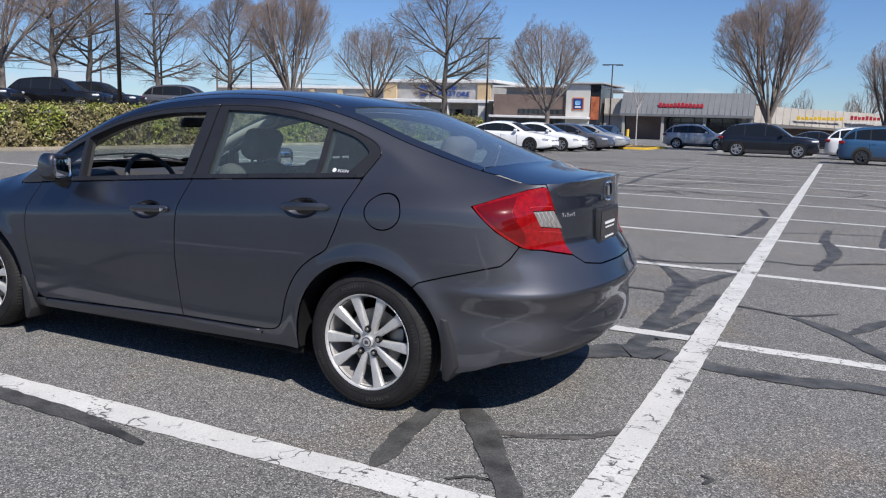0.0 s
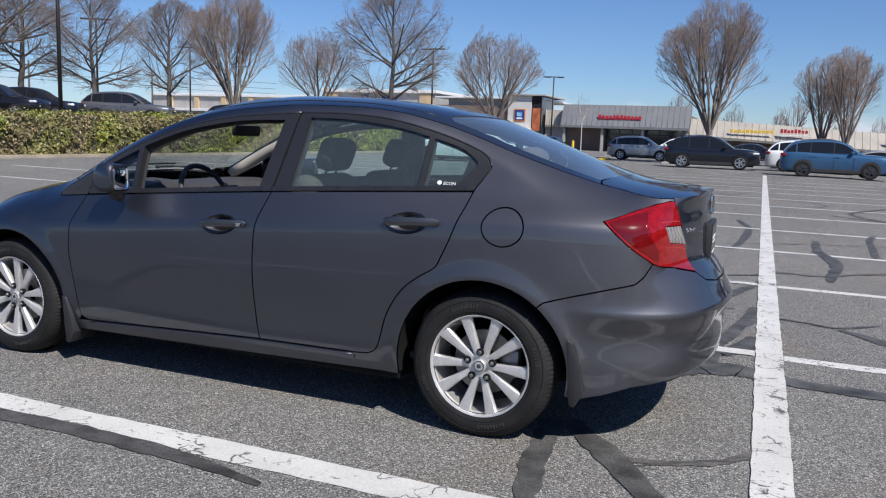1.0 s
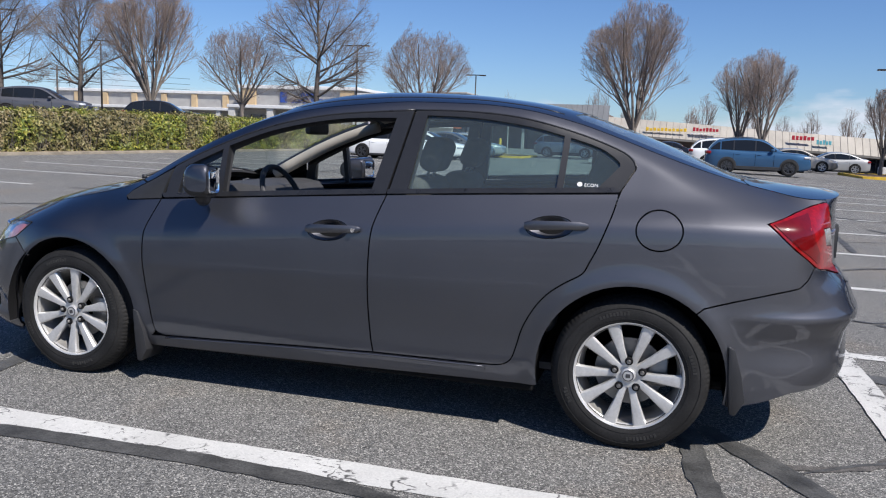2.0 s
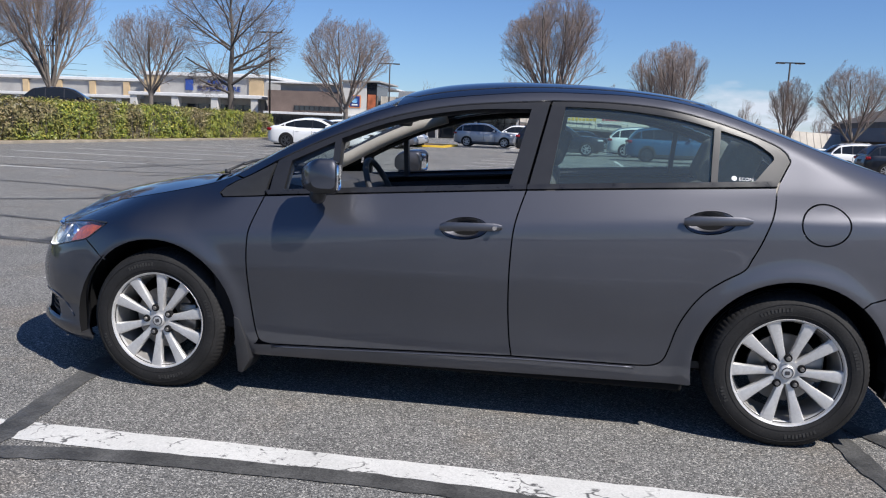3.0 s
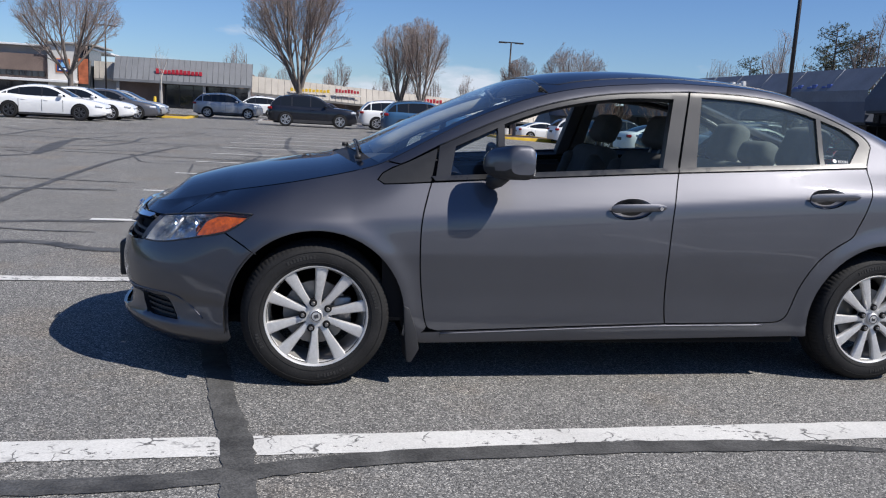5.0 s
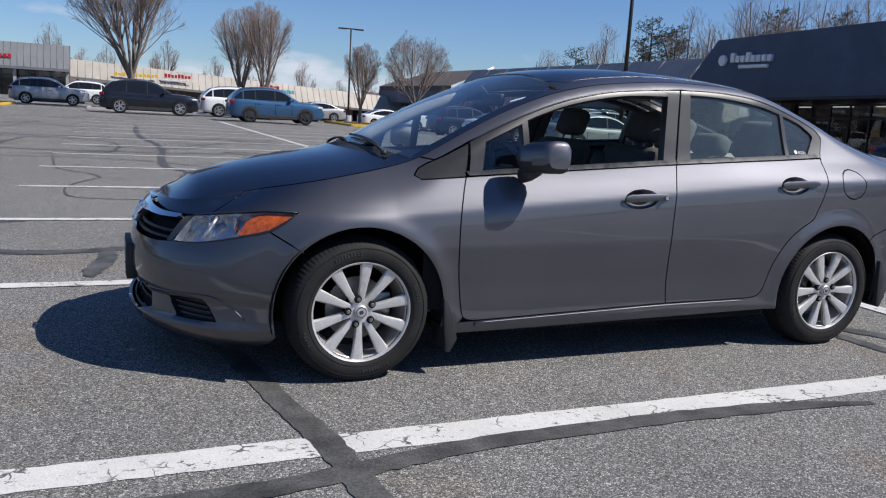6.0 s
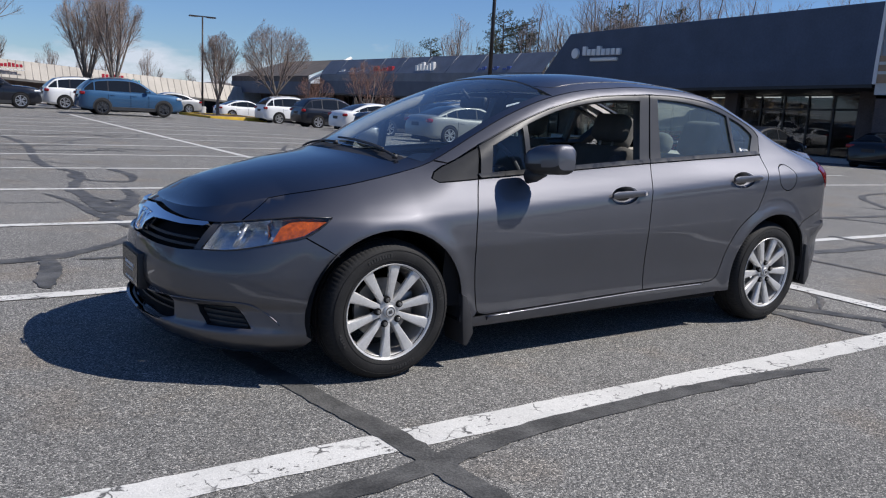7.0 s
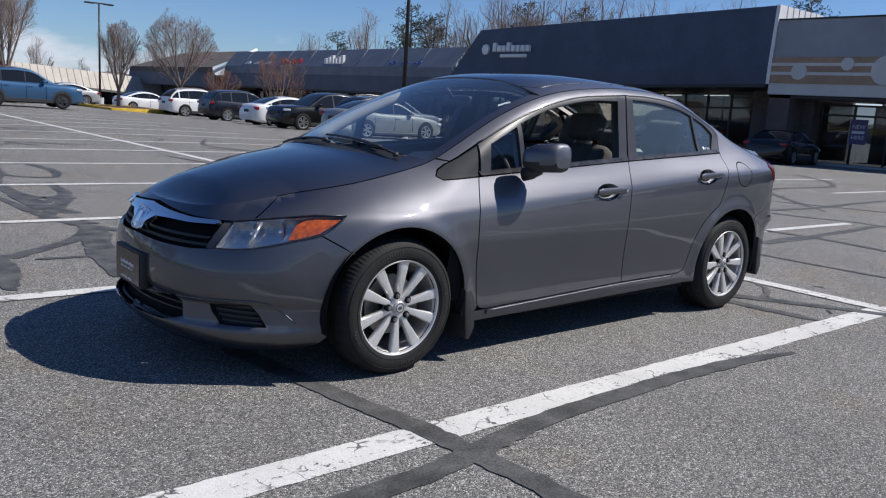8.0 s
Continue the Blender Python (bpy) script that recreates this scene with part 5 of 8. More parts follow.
part("bulkhead", box((-1.2, -0.6, 0.25), (-1.15, 0.6, 0.88)), GAP, car)
part("boot_floor", box((1.3, -0.6, 0.35), (2.1, 0.6, 0.38)), GAP, car)
part("boot_wall", box((1.9, -0.45, 0.35), (1.92, 0.45, 0.98)), GAP, car)

# small label inside the windscreen
part("windscreen_label", sheet(deck, [(-0.556, -0.553), (-0.49, -0.575), (-0.478, -0.56), (-0.545, -0.538)], lift=-0.008, depth=0, step=0.02), WHITE_PRINT, car, "small white label inside the windscreen")
# window sticker
text = bpy.data.curves.new("sticker", "FONT")
text.body, text.size = "ECON", 0.02
tmp = new("sticker_text", text)
bm = bmesh.new()
me = tmp.to_mesh()
bm.from_mesh(me)
tmp.to_mesh_clear()
bpy.data.objects.remove(tmp)
q, n = flank(1.115, 1.058), normal_on(flank, 1.115, 1.058)
if n.y > 0:
    n.negate()
ax = (flank(1.11, 1.058) - flank(1.09, 1.058)).normalized()
up = n.cross(ax)
frame_m = Matrix((ax, up, n)).transposed().to_4x4()
frame_m.translation = q - n * 0.0065
bmesh.ops.translate(bm, verts=bm.verts, vec=(-0.012, -0.008, 0))
ring = bmesh.ops.create_circle(bm, cap_ends=True, segments=20, radius=0.0105)
bmesh.ops.translate(bm, verts=ring["verts"], vec=(-0.03, 0.001, 0))
bmesh.ops.transform(bm, matrix=frame_m, verts=bm.verts)
part("window_sticker", bm, WHITE_PRINT, car, "small white sticker on the rear pane", smooth=False)

# ---- sealed cracks and tyre marks on the asphalt ----
def crack(pts, width, seed, wobble=0.03, label="dark sealed crack in the asphalt"):
    rnd = random.Random(seed)
    fine = spline(pts, 8)
    fine = [(p[0] + rnd.gauss(0, wobble * 0.2), p[1] + rnd.gauss(0, wobble * 0.2)) + p[2:] for p in fine]
    return strip(fine, width, SEALANT, "crack_seal", label, "crack seal", lift=0.0042 + 0.00016 * (seed % 10) + 0.000013 * (seed // 10), ragged=0.13, seed=seed, group="sealed cracks", end_taper=True)


crack([(-1.85, -0.1), (-1.76, -0.6), (-1.69, -1.06), (-1.62, -1.43), (-1.59, -1.75), (-1.56, -2.1), (-1.5, -2.9), (-1.6, -4.2)], 0.11, 1, 0.012)
crack([(-6.0, -1.78, 0.09), (-4.0, -1.74, 0.09), (-2.8, -1.72, 0.1), (-2.12, -1.71, 0.1), (-1.75, -1.69, 0.105), (-1.4, -1.62, 0.105), (-1.0, -1.565, 0.105), (-0.3, -1.545, 0.105), (0.2, -1.555, 0.1), (0.5, -1.585, 0.075), (0.8, -1.635, 0.03)], 0.1, 2, 0.012)
crack([(1.58, -0.45), (1.6, -0.67), (1.63, -0.99), (1.69, -1.36)], 0.10, 3, 0.01)
crack([(1.66, -0.45), (1.73, -0.59), (1.98, -0.96), (2.23, -1.33), (2.5, -1.9), (2.7, -2.8)], 0.10, 4, 0.01)
crack([(1.97, -1.3), (2.05, -1.25), (2.12, -1.24)], 0.02, 5)
# the patched tangle behind the boot: x, y and width
crack([(1.5, 0.3, 0.16), (1.9, 0.55, 0.24), (2.1, 0.72, 0.26), (2.3, 0.77, 0.26), (2.45, 0.72, 0.2), (2.65, 0.66, 0.14), (2.83, 0.65, 0.16), (3.08, 0.64, 0.16), (3.47, 0.71, 0.15), (5.2, 0.6, 0.13), (8.0, 0.8, 0.1)], 0.1, 6, 0.01)
crack([(2.16, 0.85, 0.12), (2.14, 1.5, 0.14), (2.12, 2.14, 0.12), (2.08, 2.79, 0.2), (2.17, 3.17, 0.11), (2.35, 3.75, 0.09), (2.54, 4.41, 0.08)], 0.1, 7, 0.02)
crack([(1.4, 4.3, 0.04), (1.74, 3.77, 0.06), (1.95, 3.31, 0.12), (2.09, 2.94, 0.16)], 0.1, 8, 0.02)
crack([(2.17, 1.3, 0.08), (2.22, 1.5, 0.09), (2.29, 1.93, 0.1), (2.36, 2.25, 0.12), (2.38, 2.72, 0.06)], 0.1, 71, 0.02)
crack([(2.2, 1.1, 0.1), (2.27, 1.18, 0.12), (2.35, 1.39, 0.15), (2.4, 1.66, 0.08)], 0.1, 72, 0.02)
crack([(2.95, 2.21, 0.05), (3.13, 2.03, 0.11), (3.3, 1.78, 0.12), (3.5, 1.41, 0.11), (3.9, 0.8, 0.08)], 0.1, 73, 0.02)
crack([(3.3, 1.9, 0.04), (3.36, 2.04, 0.07), (3.44, 2.23, 0.1), (3.54, 2.41, 0.1), (3.9, 3.0, 0.06)], 0.1, 74, 0.02)
crack([(3.09, 8.04, 0.09), (3.06, 6.92, 0.11), (3.16, 6.08, 0.16), (3.17, 5.44, 0.13), (3.08, 4.8, 0.1), (3.04, 4.41, 0.07)], 0.1, 9, 0.03)
crack([(0.6, 4.0), (1.45, 4.1), (1.83, 4.13), (2.33, 4.41), (2.61, 4.74), (2.98, 4.73), (3.68, 5.31), (5.5, 6.0)], 0.06, 75, 0.02)
crack([(2.51, 2.38), (2.71, 2.34), (2.95, 2.27), (3.24, 2.52)], 0.04, 76, 0.01)
crack([(1.2, 2.6), (1.85, 2.61), (2.02, 2.57), (2.24, 2.57)], 0.05, 77, 0.01)
crack([(2.05, 6.4, 0.06), (2.12, 6.86, 0.08), (2.19, 7.91, 0.11), (2.21, 9.29, 0.1), (2.0, 10.6, 0.07)], 0.1, 78, 0.03)
crack([(3.95, 9.4), (3.81, 8.62), (3.73, 7.43), (3.66, 6.55)], 0.09, 79, 0.03)
crack([(2.0, -0.85), (2.22, -0.69), (2.33, -0.63), (2.43, -0.55)], 0.02, 80, 0.005)
crack([(2.79, -0.80), (2.83, -0.82), (2.81, -0.88)], 0.022, 81, 0.005)
crack([(-1.47, 26.0), (-1.6, 19.0), (-1.3, 14.5), (-1.5, 10.0), (-1.2, 8.4), (-1.54, 6.5), (-1.42, 5.44), (-1.1, 5.3), (-1.59, 4.1), (-1.3, 3.6)], 0.14, 12, 0.06)
crack([(-13.0, 12.5), (-9.0, 12.0), (-6.0, 13.2), (-3.0, 12.6), (0.5, 13.0)], 0.10, 18, 0.08)
crack([(-12.0, 17.5), (-8.0, 18.4), (-4.0, 17.6), (2.0, 18.6)], 0.12, 19, 0.1)
crack([(-11.0, 24.0), (-8.0, 21.0), (-5.5, 24.5), (-2.0, 22.6), (4.0, 23.8)], 0.13, 20, 0.1)
crack([(4.5, 10.0), (5.2, 8.0), (4.6, 6.4), (5.6, 5.2)], 0.10, 21, 0.05)
crack([(5.0, 16.0), (4.0, 13.5), (4.8, 11.5)], 0.10, 22, 0.05)
crack([(9.0, 2.0), (12.0, 4.5), (16.0, 5.0), (20.0, 8.0)], 0.12, 24, 0.08)
crack([(-8.0, 29.0), (-4.0, 31.0), (1.0, 30.0), (6.0, 31.5)], 0.14, 25, 0.1)
# the web of seals before the bonnet and out towards the hedge: x, y and width
crack([(-1.5, 6.6, 0.1), (-1.51, 5.66, 0.17), (-1.5, 4.79, 0.24), (-1.42, 4.5, 0.22), (-1.33, 4.25, 0.12)], 0.1, 210, 0.02)
crack([(-0.95, 6.7, 0.08), (-0.99, 6.1, 0.12), (-1.03, 5.7, 0.15), (-1.27, 5.2, 0.13), (-1.48, 4.95, 0.1)], 0.1, 211, 0.02)
crack([(-1.9, 6.1, 0.05), (-1.73, 5.38, 0.08), (-1.66, 4.55, 0.1), (-1.56, 3.95, 0.12), (-1.44, 3.53, 0.14), (-1.25, 3.2, 0.12)], 0.1, 212, 0.015)
crack([(-1.44, 3.37, 0.14), (-1.7, 2.89, 0.12), (-2.07, 2.53, 0.12), (-2.32, 2.35, 0.15), (-2.9, 2.28, 0.16), (-3.4, 2.55, 0.14), (-3.73, 2.54, 0.14), (-4.05, 2.6, 0.15), (-4.4, 2.67, 0.15), (-6.0, 2.9, 0.12)], 0.1, 213, 0.012)
crack([(-1.41, 3.45, 0.2), (-1.5, 3.05, 0.24), (-1.58, 2.72, 0.22), (-1.7, 2.03, 0.2), (-1.78, 1.5, 0.12)], 0.1, 214, 0.02)
crack([(-2.33, 2.3, 0.1), (-2.35, 1.94, 0.14), (-2.42, 1.6, 0.13), (-2.44, 1.4, 0.05)], 0.1, 215, 0.02)
crack([(-2.13, 2.24), (-1.92, 2.22), (-1.7, 2.22)], 0.06, 216, 0.01)
crack([(-4.4, 2.65, 0.1), (-4.47, 2.9, 0.16), (-4.5, 3.3, 0.14), (-5.0, 3.95, 0.12), (-5.15, 4.05, 0.12), (-5.21, 4.58, 0.13), (-5.4, 5.3, 0.15), (-5.54, 5.84, 0.13), (-5.8, 6.1, 0.06)], 0.1, 217, 0.03)
crack([(-5.4, 5.2), (-5.4, 5.6), (-5.1, 5.9)], 0.07, 218, 0.02)
crack([(-6.5, 4.3), (-5.15, 4.03), (-4.81, 4.06), (-4.57, 4.41), (-4.5, 4.97), (-4.54, 5.61), (-4.57, 6.6), (-4.6, 8.25), (-4.62, 9.8), (-4.62, 11.3), (-4.36, 14.4), (-4.1, 16.5)], 0.095, 219, 0.02)
crack([(-5.05, 4.02), (-4.65, 3.75), (-4.3, 3.62), (-4.0, 3.6), (-3.7, 3.68), (-3.0, 3.75)], 0.11, 220, 0.015)
crack([(-4.4, 2.95), (-4.15, 2.75), (-3.9, 2.6)], 0.07, 221, 0.01)
crack([(-4.5, 3.34), (-4.2, 3.32), (-3.65, 3.14), (-3.1, 3.1)], 0.045, 222, 0.01)
crack([(-8.0, 5.4), (-6.48, 6.39), (-6.45, 7.1), (-6.52, 7.83), (-6.75, 9.46), (-6.79, 10.7), (-6.22, 12.07)], 0.14, 223, 0.03)
crack([(-6.22, 12.0, 0.14), (-6.39, 13.45, 0.3), (-6.7, 15.4, 0.34), (-6.88, 17.7, 0.16), (-6.4, 21.0, 0.1)], 0.1, 224, 0.05)
crack([(-9.5, 8.5), (-7.42, 8.07), (-7.09, 7.93), (-6.6, 7.7)], 0.13, 225, 0.03)
crack([(-6.55, 7.0, 0.16), (-6.4, 7.3, 0.34), (-6.38, 7.6, 0.36), (-6.35, 8.0, 0.14)], 0.1, 226, 0.03)
crack([(-6.3, 6.8), (-5.72, 6.54), (-5.14, 6.26), (-4.54, 6.33), (-3.6, 6.4)], 0.1, 227, 0.02)
crack([(-6.55, 7.47), (-6.98, 8.75), (-7.27, 10.15)], 0.1, 228, 0.03)
crack([(-6.37, 8.04), (-5.55, 7.77), (-4.71, 7.54), (-3.5, 7.4)], 0.06, 229, 0.02)
crack([(-13.0, 15.6), (-10.34, 15.07), (-9.71, 14.47), (-8.11, 13.83), (-6.92, 13.7), (-6.4, 13.9), (-4.0, 14.1)], 0.1, 230, 0.04)
crack([(-10.0, 12.7), (-9.65, 14.4), (-9.22, 16.44), (-8.9, 19.0), (-9.1, 23.0), (-8.7, 25.0)], 0.11, 231, 0.05)
crack([(-8.3, 11.0), (-7.8, 11.75), (-7.08, 12.8), (-6.4, 12.4)], 0.08, 232, 0.03)
crack([(-6.7, 15.3), (-5.78, 15.59), (-5.5, 18.0), (-5.58, 20.0), (-4.6, 23.0)], 0.1, 233, 0.05)
crack([(-1.15, 8.6, 0.08), (-1.3, 8.0, 0.2), (-1.2, 7.5, 0.1), (-0.75, 7.3, 0.08), (-0.55, 8.2, 0.14), (-0.7, 9.4, 0.09)], 0.1, 234, 0.03)
# behind the boot, across the next bays
crack([(6.6, 2.45), (8.07, 2.33), (9.52, 2.32), (11.14, 2.48), (13.0, 2.6)], 0.12, 240, 0.03)
crack([(7.2, 2.5), (7.6, 2.08), (7.75, 1.65), (8.0, 1.21), (8.01, 0.7), (7.9, -0.6)], 0.09, 241, 0.02)
crack([(4.6, 0.62), (5.5, 0.66), (5.66, 0.64), (5.65, 0.19), (5.58, -0.25), (5.6, -1.5)], 0.12, 242, 0.015)
crack([(5.6, 1.3), (5.62, 0.95), (5.66, 0.64)], 0.12, 243, 0.015)
crack([(3.7, 0.9), (3.81, 0.24), (3.82, -0.2), (3.84, -0.6), (3.9, -1.4)], 0.06, 244, 0.008)
crack([(1.8, -0.6), (2.05, -0.99), (2.08, -1.2)], 0.05, 245, 0.006)
crack([(9.5, 3.2), (10.2, 1.6), (10.3, -0.5)], 0.1, 246, 0.03)
# faint scrub left by a turning tyre
strip(spline([(1.91, -0.81), (2.01, -0.79), (2.12, -0.76), (2.29, -0.67), (2.4, -0.54), (2.46, -0.4)], 6), 0.05, material("tyre_scrub", (0.105, 0.097, 0.09), 0.85, vary=0.3, vary_scale=9.0, fine=0.45, fine_scale=170.0, bump=0.003, bump_scale=150.0), "tyre_mark", "faint curved tyre mark on the asphalt", "tyre mark", lift=0.0035, ragged=0.3, seed=9, end_taper=True)
rnd = random.Random(41)
for k in range(70):
    x, y, a = rnd.uniform(-16, 14), rnd.uniform(9, 42), rnd.uniform(0, 6.28)
    pts = []
    for _ in range(rnd.randint(4, 7)):
        pts.append((x, y))
        a += rnd.gauss(0, 0.8)
        x, y = x + math.cos(a) * 1.2, y + math.sin(a) * 1.2
    crack(pts, rnd.uniform(0.025, 0.075), 100 + k, 0.06)

# ---- trees ----
BARK = material("grey_bark", (0.17, 0.145, 0.125), 0.9, vary=0.25, vary_scale=3.0, fine=0.25, fine_scale=30.0, bump=0.01, bump_scale=18.0)
TWIG = material("brown_twigs", (0.27, 0.21, 0.18), 0.9, vary=0.2, vary_scale=1.2)
TWIG_RED = material("reddish_twigs", (0.24, 0.14, 0.11), 0.9, vary=0.2, vary_scale=1.2)
BARK_DARK = material("dark_bark", (0.10, 0.085, 0.075), 0.9, vary=0.25, vary_scale=3.0, bump=0.01, bump_scale=18.0)


def fast_mesh(name, verts, faces, mats):
    me = bpy.data.meshes.new(name)
    me.from_pydata(verts, [], faces)
    me.shade_smooth()
    for m in mats:
        me.materials.append(m)
    return me


def limb(verts, faces, pts, radii, sides):
    k = len(verts)
    n = len(pts)
    for i, p in enumerate(pts):
        d = (pts[min(i + 1, n - 1)] - pts[max(i - 1, 0)]).normalized()
        u = d.cross(Vector((0.31, 0.94, 0.13))).normalized()
        v = d.cross(u)
        for j in range(sides):
            t = 2 * math.pi * j / sides
            verts.append(tuple(p + (u * math.cos(t) + v * math.sin(t)) * radii[i]))
    for i in range(n - 1):
        for j in range(sides):
            a, b = k + i * sides + j, k + i * sides + (j + 1) % sides
            faces.append((a, b, b + sides, a + sides))


def bare_tree(seed, height, trunk_h, rx, stems=9, lean=(6, 36), fork=(16, 36), kids=(9, 6, 5, 3), leader=False, mid=0.6, twig_mat=None, bark=None, thick=1.0, rise=0.05):
    """A leafless tree: a trunk that opens into rising limbs, branches and fine twigs, all held in an uneven egg-shaped crown."""
    rnd = random.Random(seed)
    tv, tf, cv, cf = [], [], [], []
    r0 = 0.019 * height * thick
    zc = trunk_h + (height - trunk_h) * mid
    up_r, low_r = height - zc, zc - trunk_h * 0.75
    shift = Vector((seed * 1.7, seed * 0.9, 0.3))

    def held(p):
        """Whether a place lies within the crown."""
        rz = up_r if p.z > zc else low_r
        q = Vector((p.x / rx, p.y / rx, (p.z - zc) / rz))
        return q.length < 0.96 + 0.3 * noise.noise(q * 1.9 + shift)

    base = [Vector((0, 0, -0.2)), Vector((0, 0, 0.05)), Vector((rnd.uniform(-0.03, 0.03), rnd.uniform(-0.03, 0.03), trunk_h * 0.5)), Vector((rnd.uniform(-0.06, 0.06), rnd.uniform(-0.06, 0.06), trunk_h))]
    limb(tv, tf, base, [r0 * 1.5, r0 * 1.2, r0, r0 * 0.95], 12)

    def grow(p, d, length, r, level):
        n = (7, 5, 4, 3, 2)[level]
        pts, radii = [p.copy()], [r]
        q, h = p.copy(), d.copy()
        wild = 0.07 + 0.025 * level
        for i in range(n):
            h = (h + Vector((rnd.gauss(0, wild), rnd.gauss(0, wild), rnd.gauss(rise, wild * 0.6)))).normalized()
            q = q + h * (length / n)
            if i and not held(q):
                break
            pts.append(q.copy())
            radii.append(max(r * (1 - 0.7 * (i + 1) / n), 0.0042))
        if level == 0:
            limb(tv, tf, pts, radii, 8)
        else:
            limb(cv, cf, pts, radii, (0, 5, 4, 3, 3)[level])
        if level >= len(kids):
            return
        m = len(pts) - 1
        for c in range(max(1, int(round(kids[level] * (0.35 + 0.65 * m / n))))):
            f = 0.2 + 0.8 * (c + rnd.random()) / kids[level]
            i = min(int(f * m), m - 1)
            at = pts[i].lerp(pts[i + 1], min(1.0, f * m - i))
            axis = (pts[i + 1] - pts[i]).normalized()
            side = axis.cross(Vector((rnd.gauss(0, 1), rnd.gauss(0, 1), rnd.gauss(0, 1)))).normalized()
            ang = radians(rnd.uniform(*fork))
            nd = (axis * math.cos(ang) + side * math.sin(ang) + Vector((0, 0, rise * 1.5))).normalized()
            grow(at, nd, length * rnd.uniform(0.4, 0.66) * (1.1 - 0.4 * f), max(radii[i] * 0.45, 0.0042), level + 1)

    if leader:
        stem = [base[-1]]
        for i in range(1, 9):
            stem.append(Vector((stem[-1].x + rnd.gauss(0, 0.07), stem[-1].y + rnd.gauss(0, 0.07), trunk_h + (height - trunk_h) * 0.93 * i / 8)))
        limb(tv, tf, stem, [r0 * (0.95 - 0.9 * i / 8) for i in range(9)], 8)
    for k in range(stems):
        f = (k + rnd.uniform(0.1, 0.9)) / stems
        a = 2.4 * k + rnd.uniform(-0.4, 0.4)
        if leader:
            i = min(int(f * 8 * 0.85), 7)
            start, tilt = stem[i].lerp(stem[i + 1], rnd.random()), radians(lean[1] + (lean[0] - lean[1]) * f + rnd.uniform(-8, 8))
            size, width = height * 0.62 * (1.05 - 0.65 * f), r0 * (0.46 - 0.3 * f)
        else:
            start = base[-1] + Vector((math.cos(a), math.sin(a), 0)) * r0 * 0.4 - Vector((0, 0, rnd.uniform(0, 0.22) * trunk_h))
            tilt = radians(lean[0] + (lean[1] - lean[0]) * math.sqrt(f))
            size, width = (height - trunk_h) * rnd.uniform(0.85, 1.1), r0 * rnd.uniform(0.4, 0.58)
        grow(start, Vector((math.cos(a) * math.sin(tilt), math.sin(a) * math.sin(tilt), math.cos(tilt))), size, width, 0)
    return (fast_mesh("trunk", tv, tf, [bark or BARK]), fast_mesh("crown", cv, cf, [twig_mat or TWIG]))


def plant(name, meshes, at, turn, scale, label, group="bare lot trees", category="tree"):
    root = thing(name, label, category, pose(at[0], at[1], lie(*at), 0, 0, turn), group)
    root.scale = (scale, scale, scale)
    for n, me in zip(("trunk", "crown"), meshes):
        o = new(n, me)
        o.parent = root
    return root


VASE = [bare_tree(3, 8.5, 2.6, 3.2, 9, (6, 46), (22, 50), (10, 6, 5, 3), mid=0.55), bare_tree(8, 8.5, 2.0, 3.1, 13, (3, 30), (18, 40), (10, 6, 5, 3), mid=0.58), bare_tree(21, 8.5, 2.0, 2.15, 9, (3, 26), (18, 40), mid=0.6)]
DARK_TWIG = material("dark_twigs", (0.20, 0.165, 0.145), 0.9, vary=0.2, vary_scale=1.2)
BROAD = [bare_tree(5, 12.0, 2.8, 4.9, 24, (28, 78), (24, 52), (9, 6, 5, 3), True, 0.48, DARK_TWIG, BARK_DARK, rise=0.03), bare_tree(17, 12.0, 3.2, 4.6, 22, (24, 70), (24, 52), (9, 6, 5, 3), True, 0.5, DARK_TWIG, BARK_DARK, rise=0.03)]
TALL = bare_tree(14, 13.0, 4.0, 2.9, 8, (5, 32), (18, 42), (7, 5, 4, 2), False, 0.5)
SMALL_RED = bare_tree(33, 5.0, 1.0, 2.2, 8, (8, 46), (18, 42), (7, 5, 4, 2), False, 0.55, TWIG_RED)
vase_label = "leafless vase-shaped tree with fine grey-brown upright twigs"
for kind, x, y, turn, h in ((0, -29.2, 48.9, 40, 8.2), (0, -13.8, 44.8, 130, 7.9), (1, -1.0, 48.4, 0, 9.9), (2, 5.2, 47.0, 75, 6.7), (2, 6.3, 44.9, 200, 6.9), (2, 13.5, 49.1, 10, 5.6), (0, 17.1, 48.0, 95, 6.5),
                          (1, -36.4, 48.2, 20, 11.2), (0, -33.8, 21.9, 220, 8.4)):
    plant("bare_tree", VASE[kind], (x, y), turn, h / 8.5, vase_label)
plant("bare_tree", BROAD[0], (-24.1, 50.7), 0, 1.0, "broad dark leafless tree with wide-spreading branches")
for x, y, turn, s in ((-42.7, 31.7, 0, 0.95), (-44.5, 35.9, 120, 0.9), (-52.0, 32.0, 60, 1.0), (-44.5, 50.3, 200, 0.92), (-41.5, 39.3, 250, 0.78)):
    plant("bare_tree", BROAD[int(turn / 60) % 2], (x, y), turn, s, "broad dark leafless tree beyond the clipped hedge")
SAPLING = bare_tree(51, 4.9, 3.0, 0.6, 4, (6, 26), kids=(4, 3), thick=0.4, bark=material("pale_young_bark", (0.50, 0.47, 0.43), 0.85, vary=0.2, vary_scale=4.0))
plant("sapling", SAPLING, (-10.4, 54.7), 0, 1.0, "thin pale leafless sapling on the kerbed island", "")
for x, y, turn, s in ((21.2, 51.0, 10, 0.72), (20.0, 40.4, 80, 0.84)):
    plant("bare_tree", SMALL_RED, (x, y), turn, s, "small leafless tree with reddish twigs")
rnd = random.Random(77)
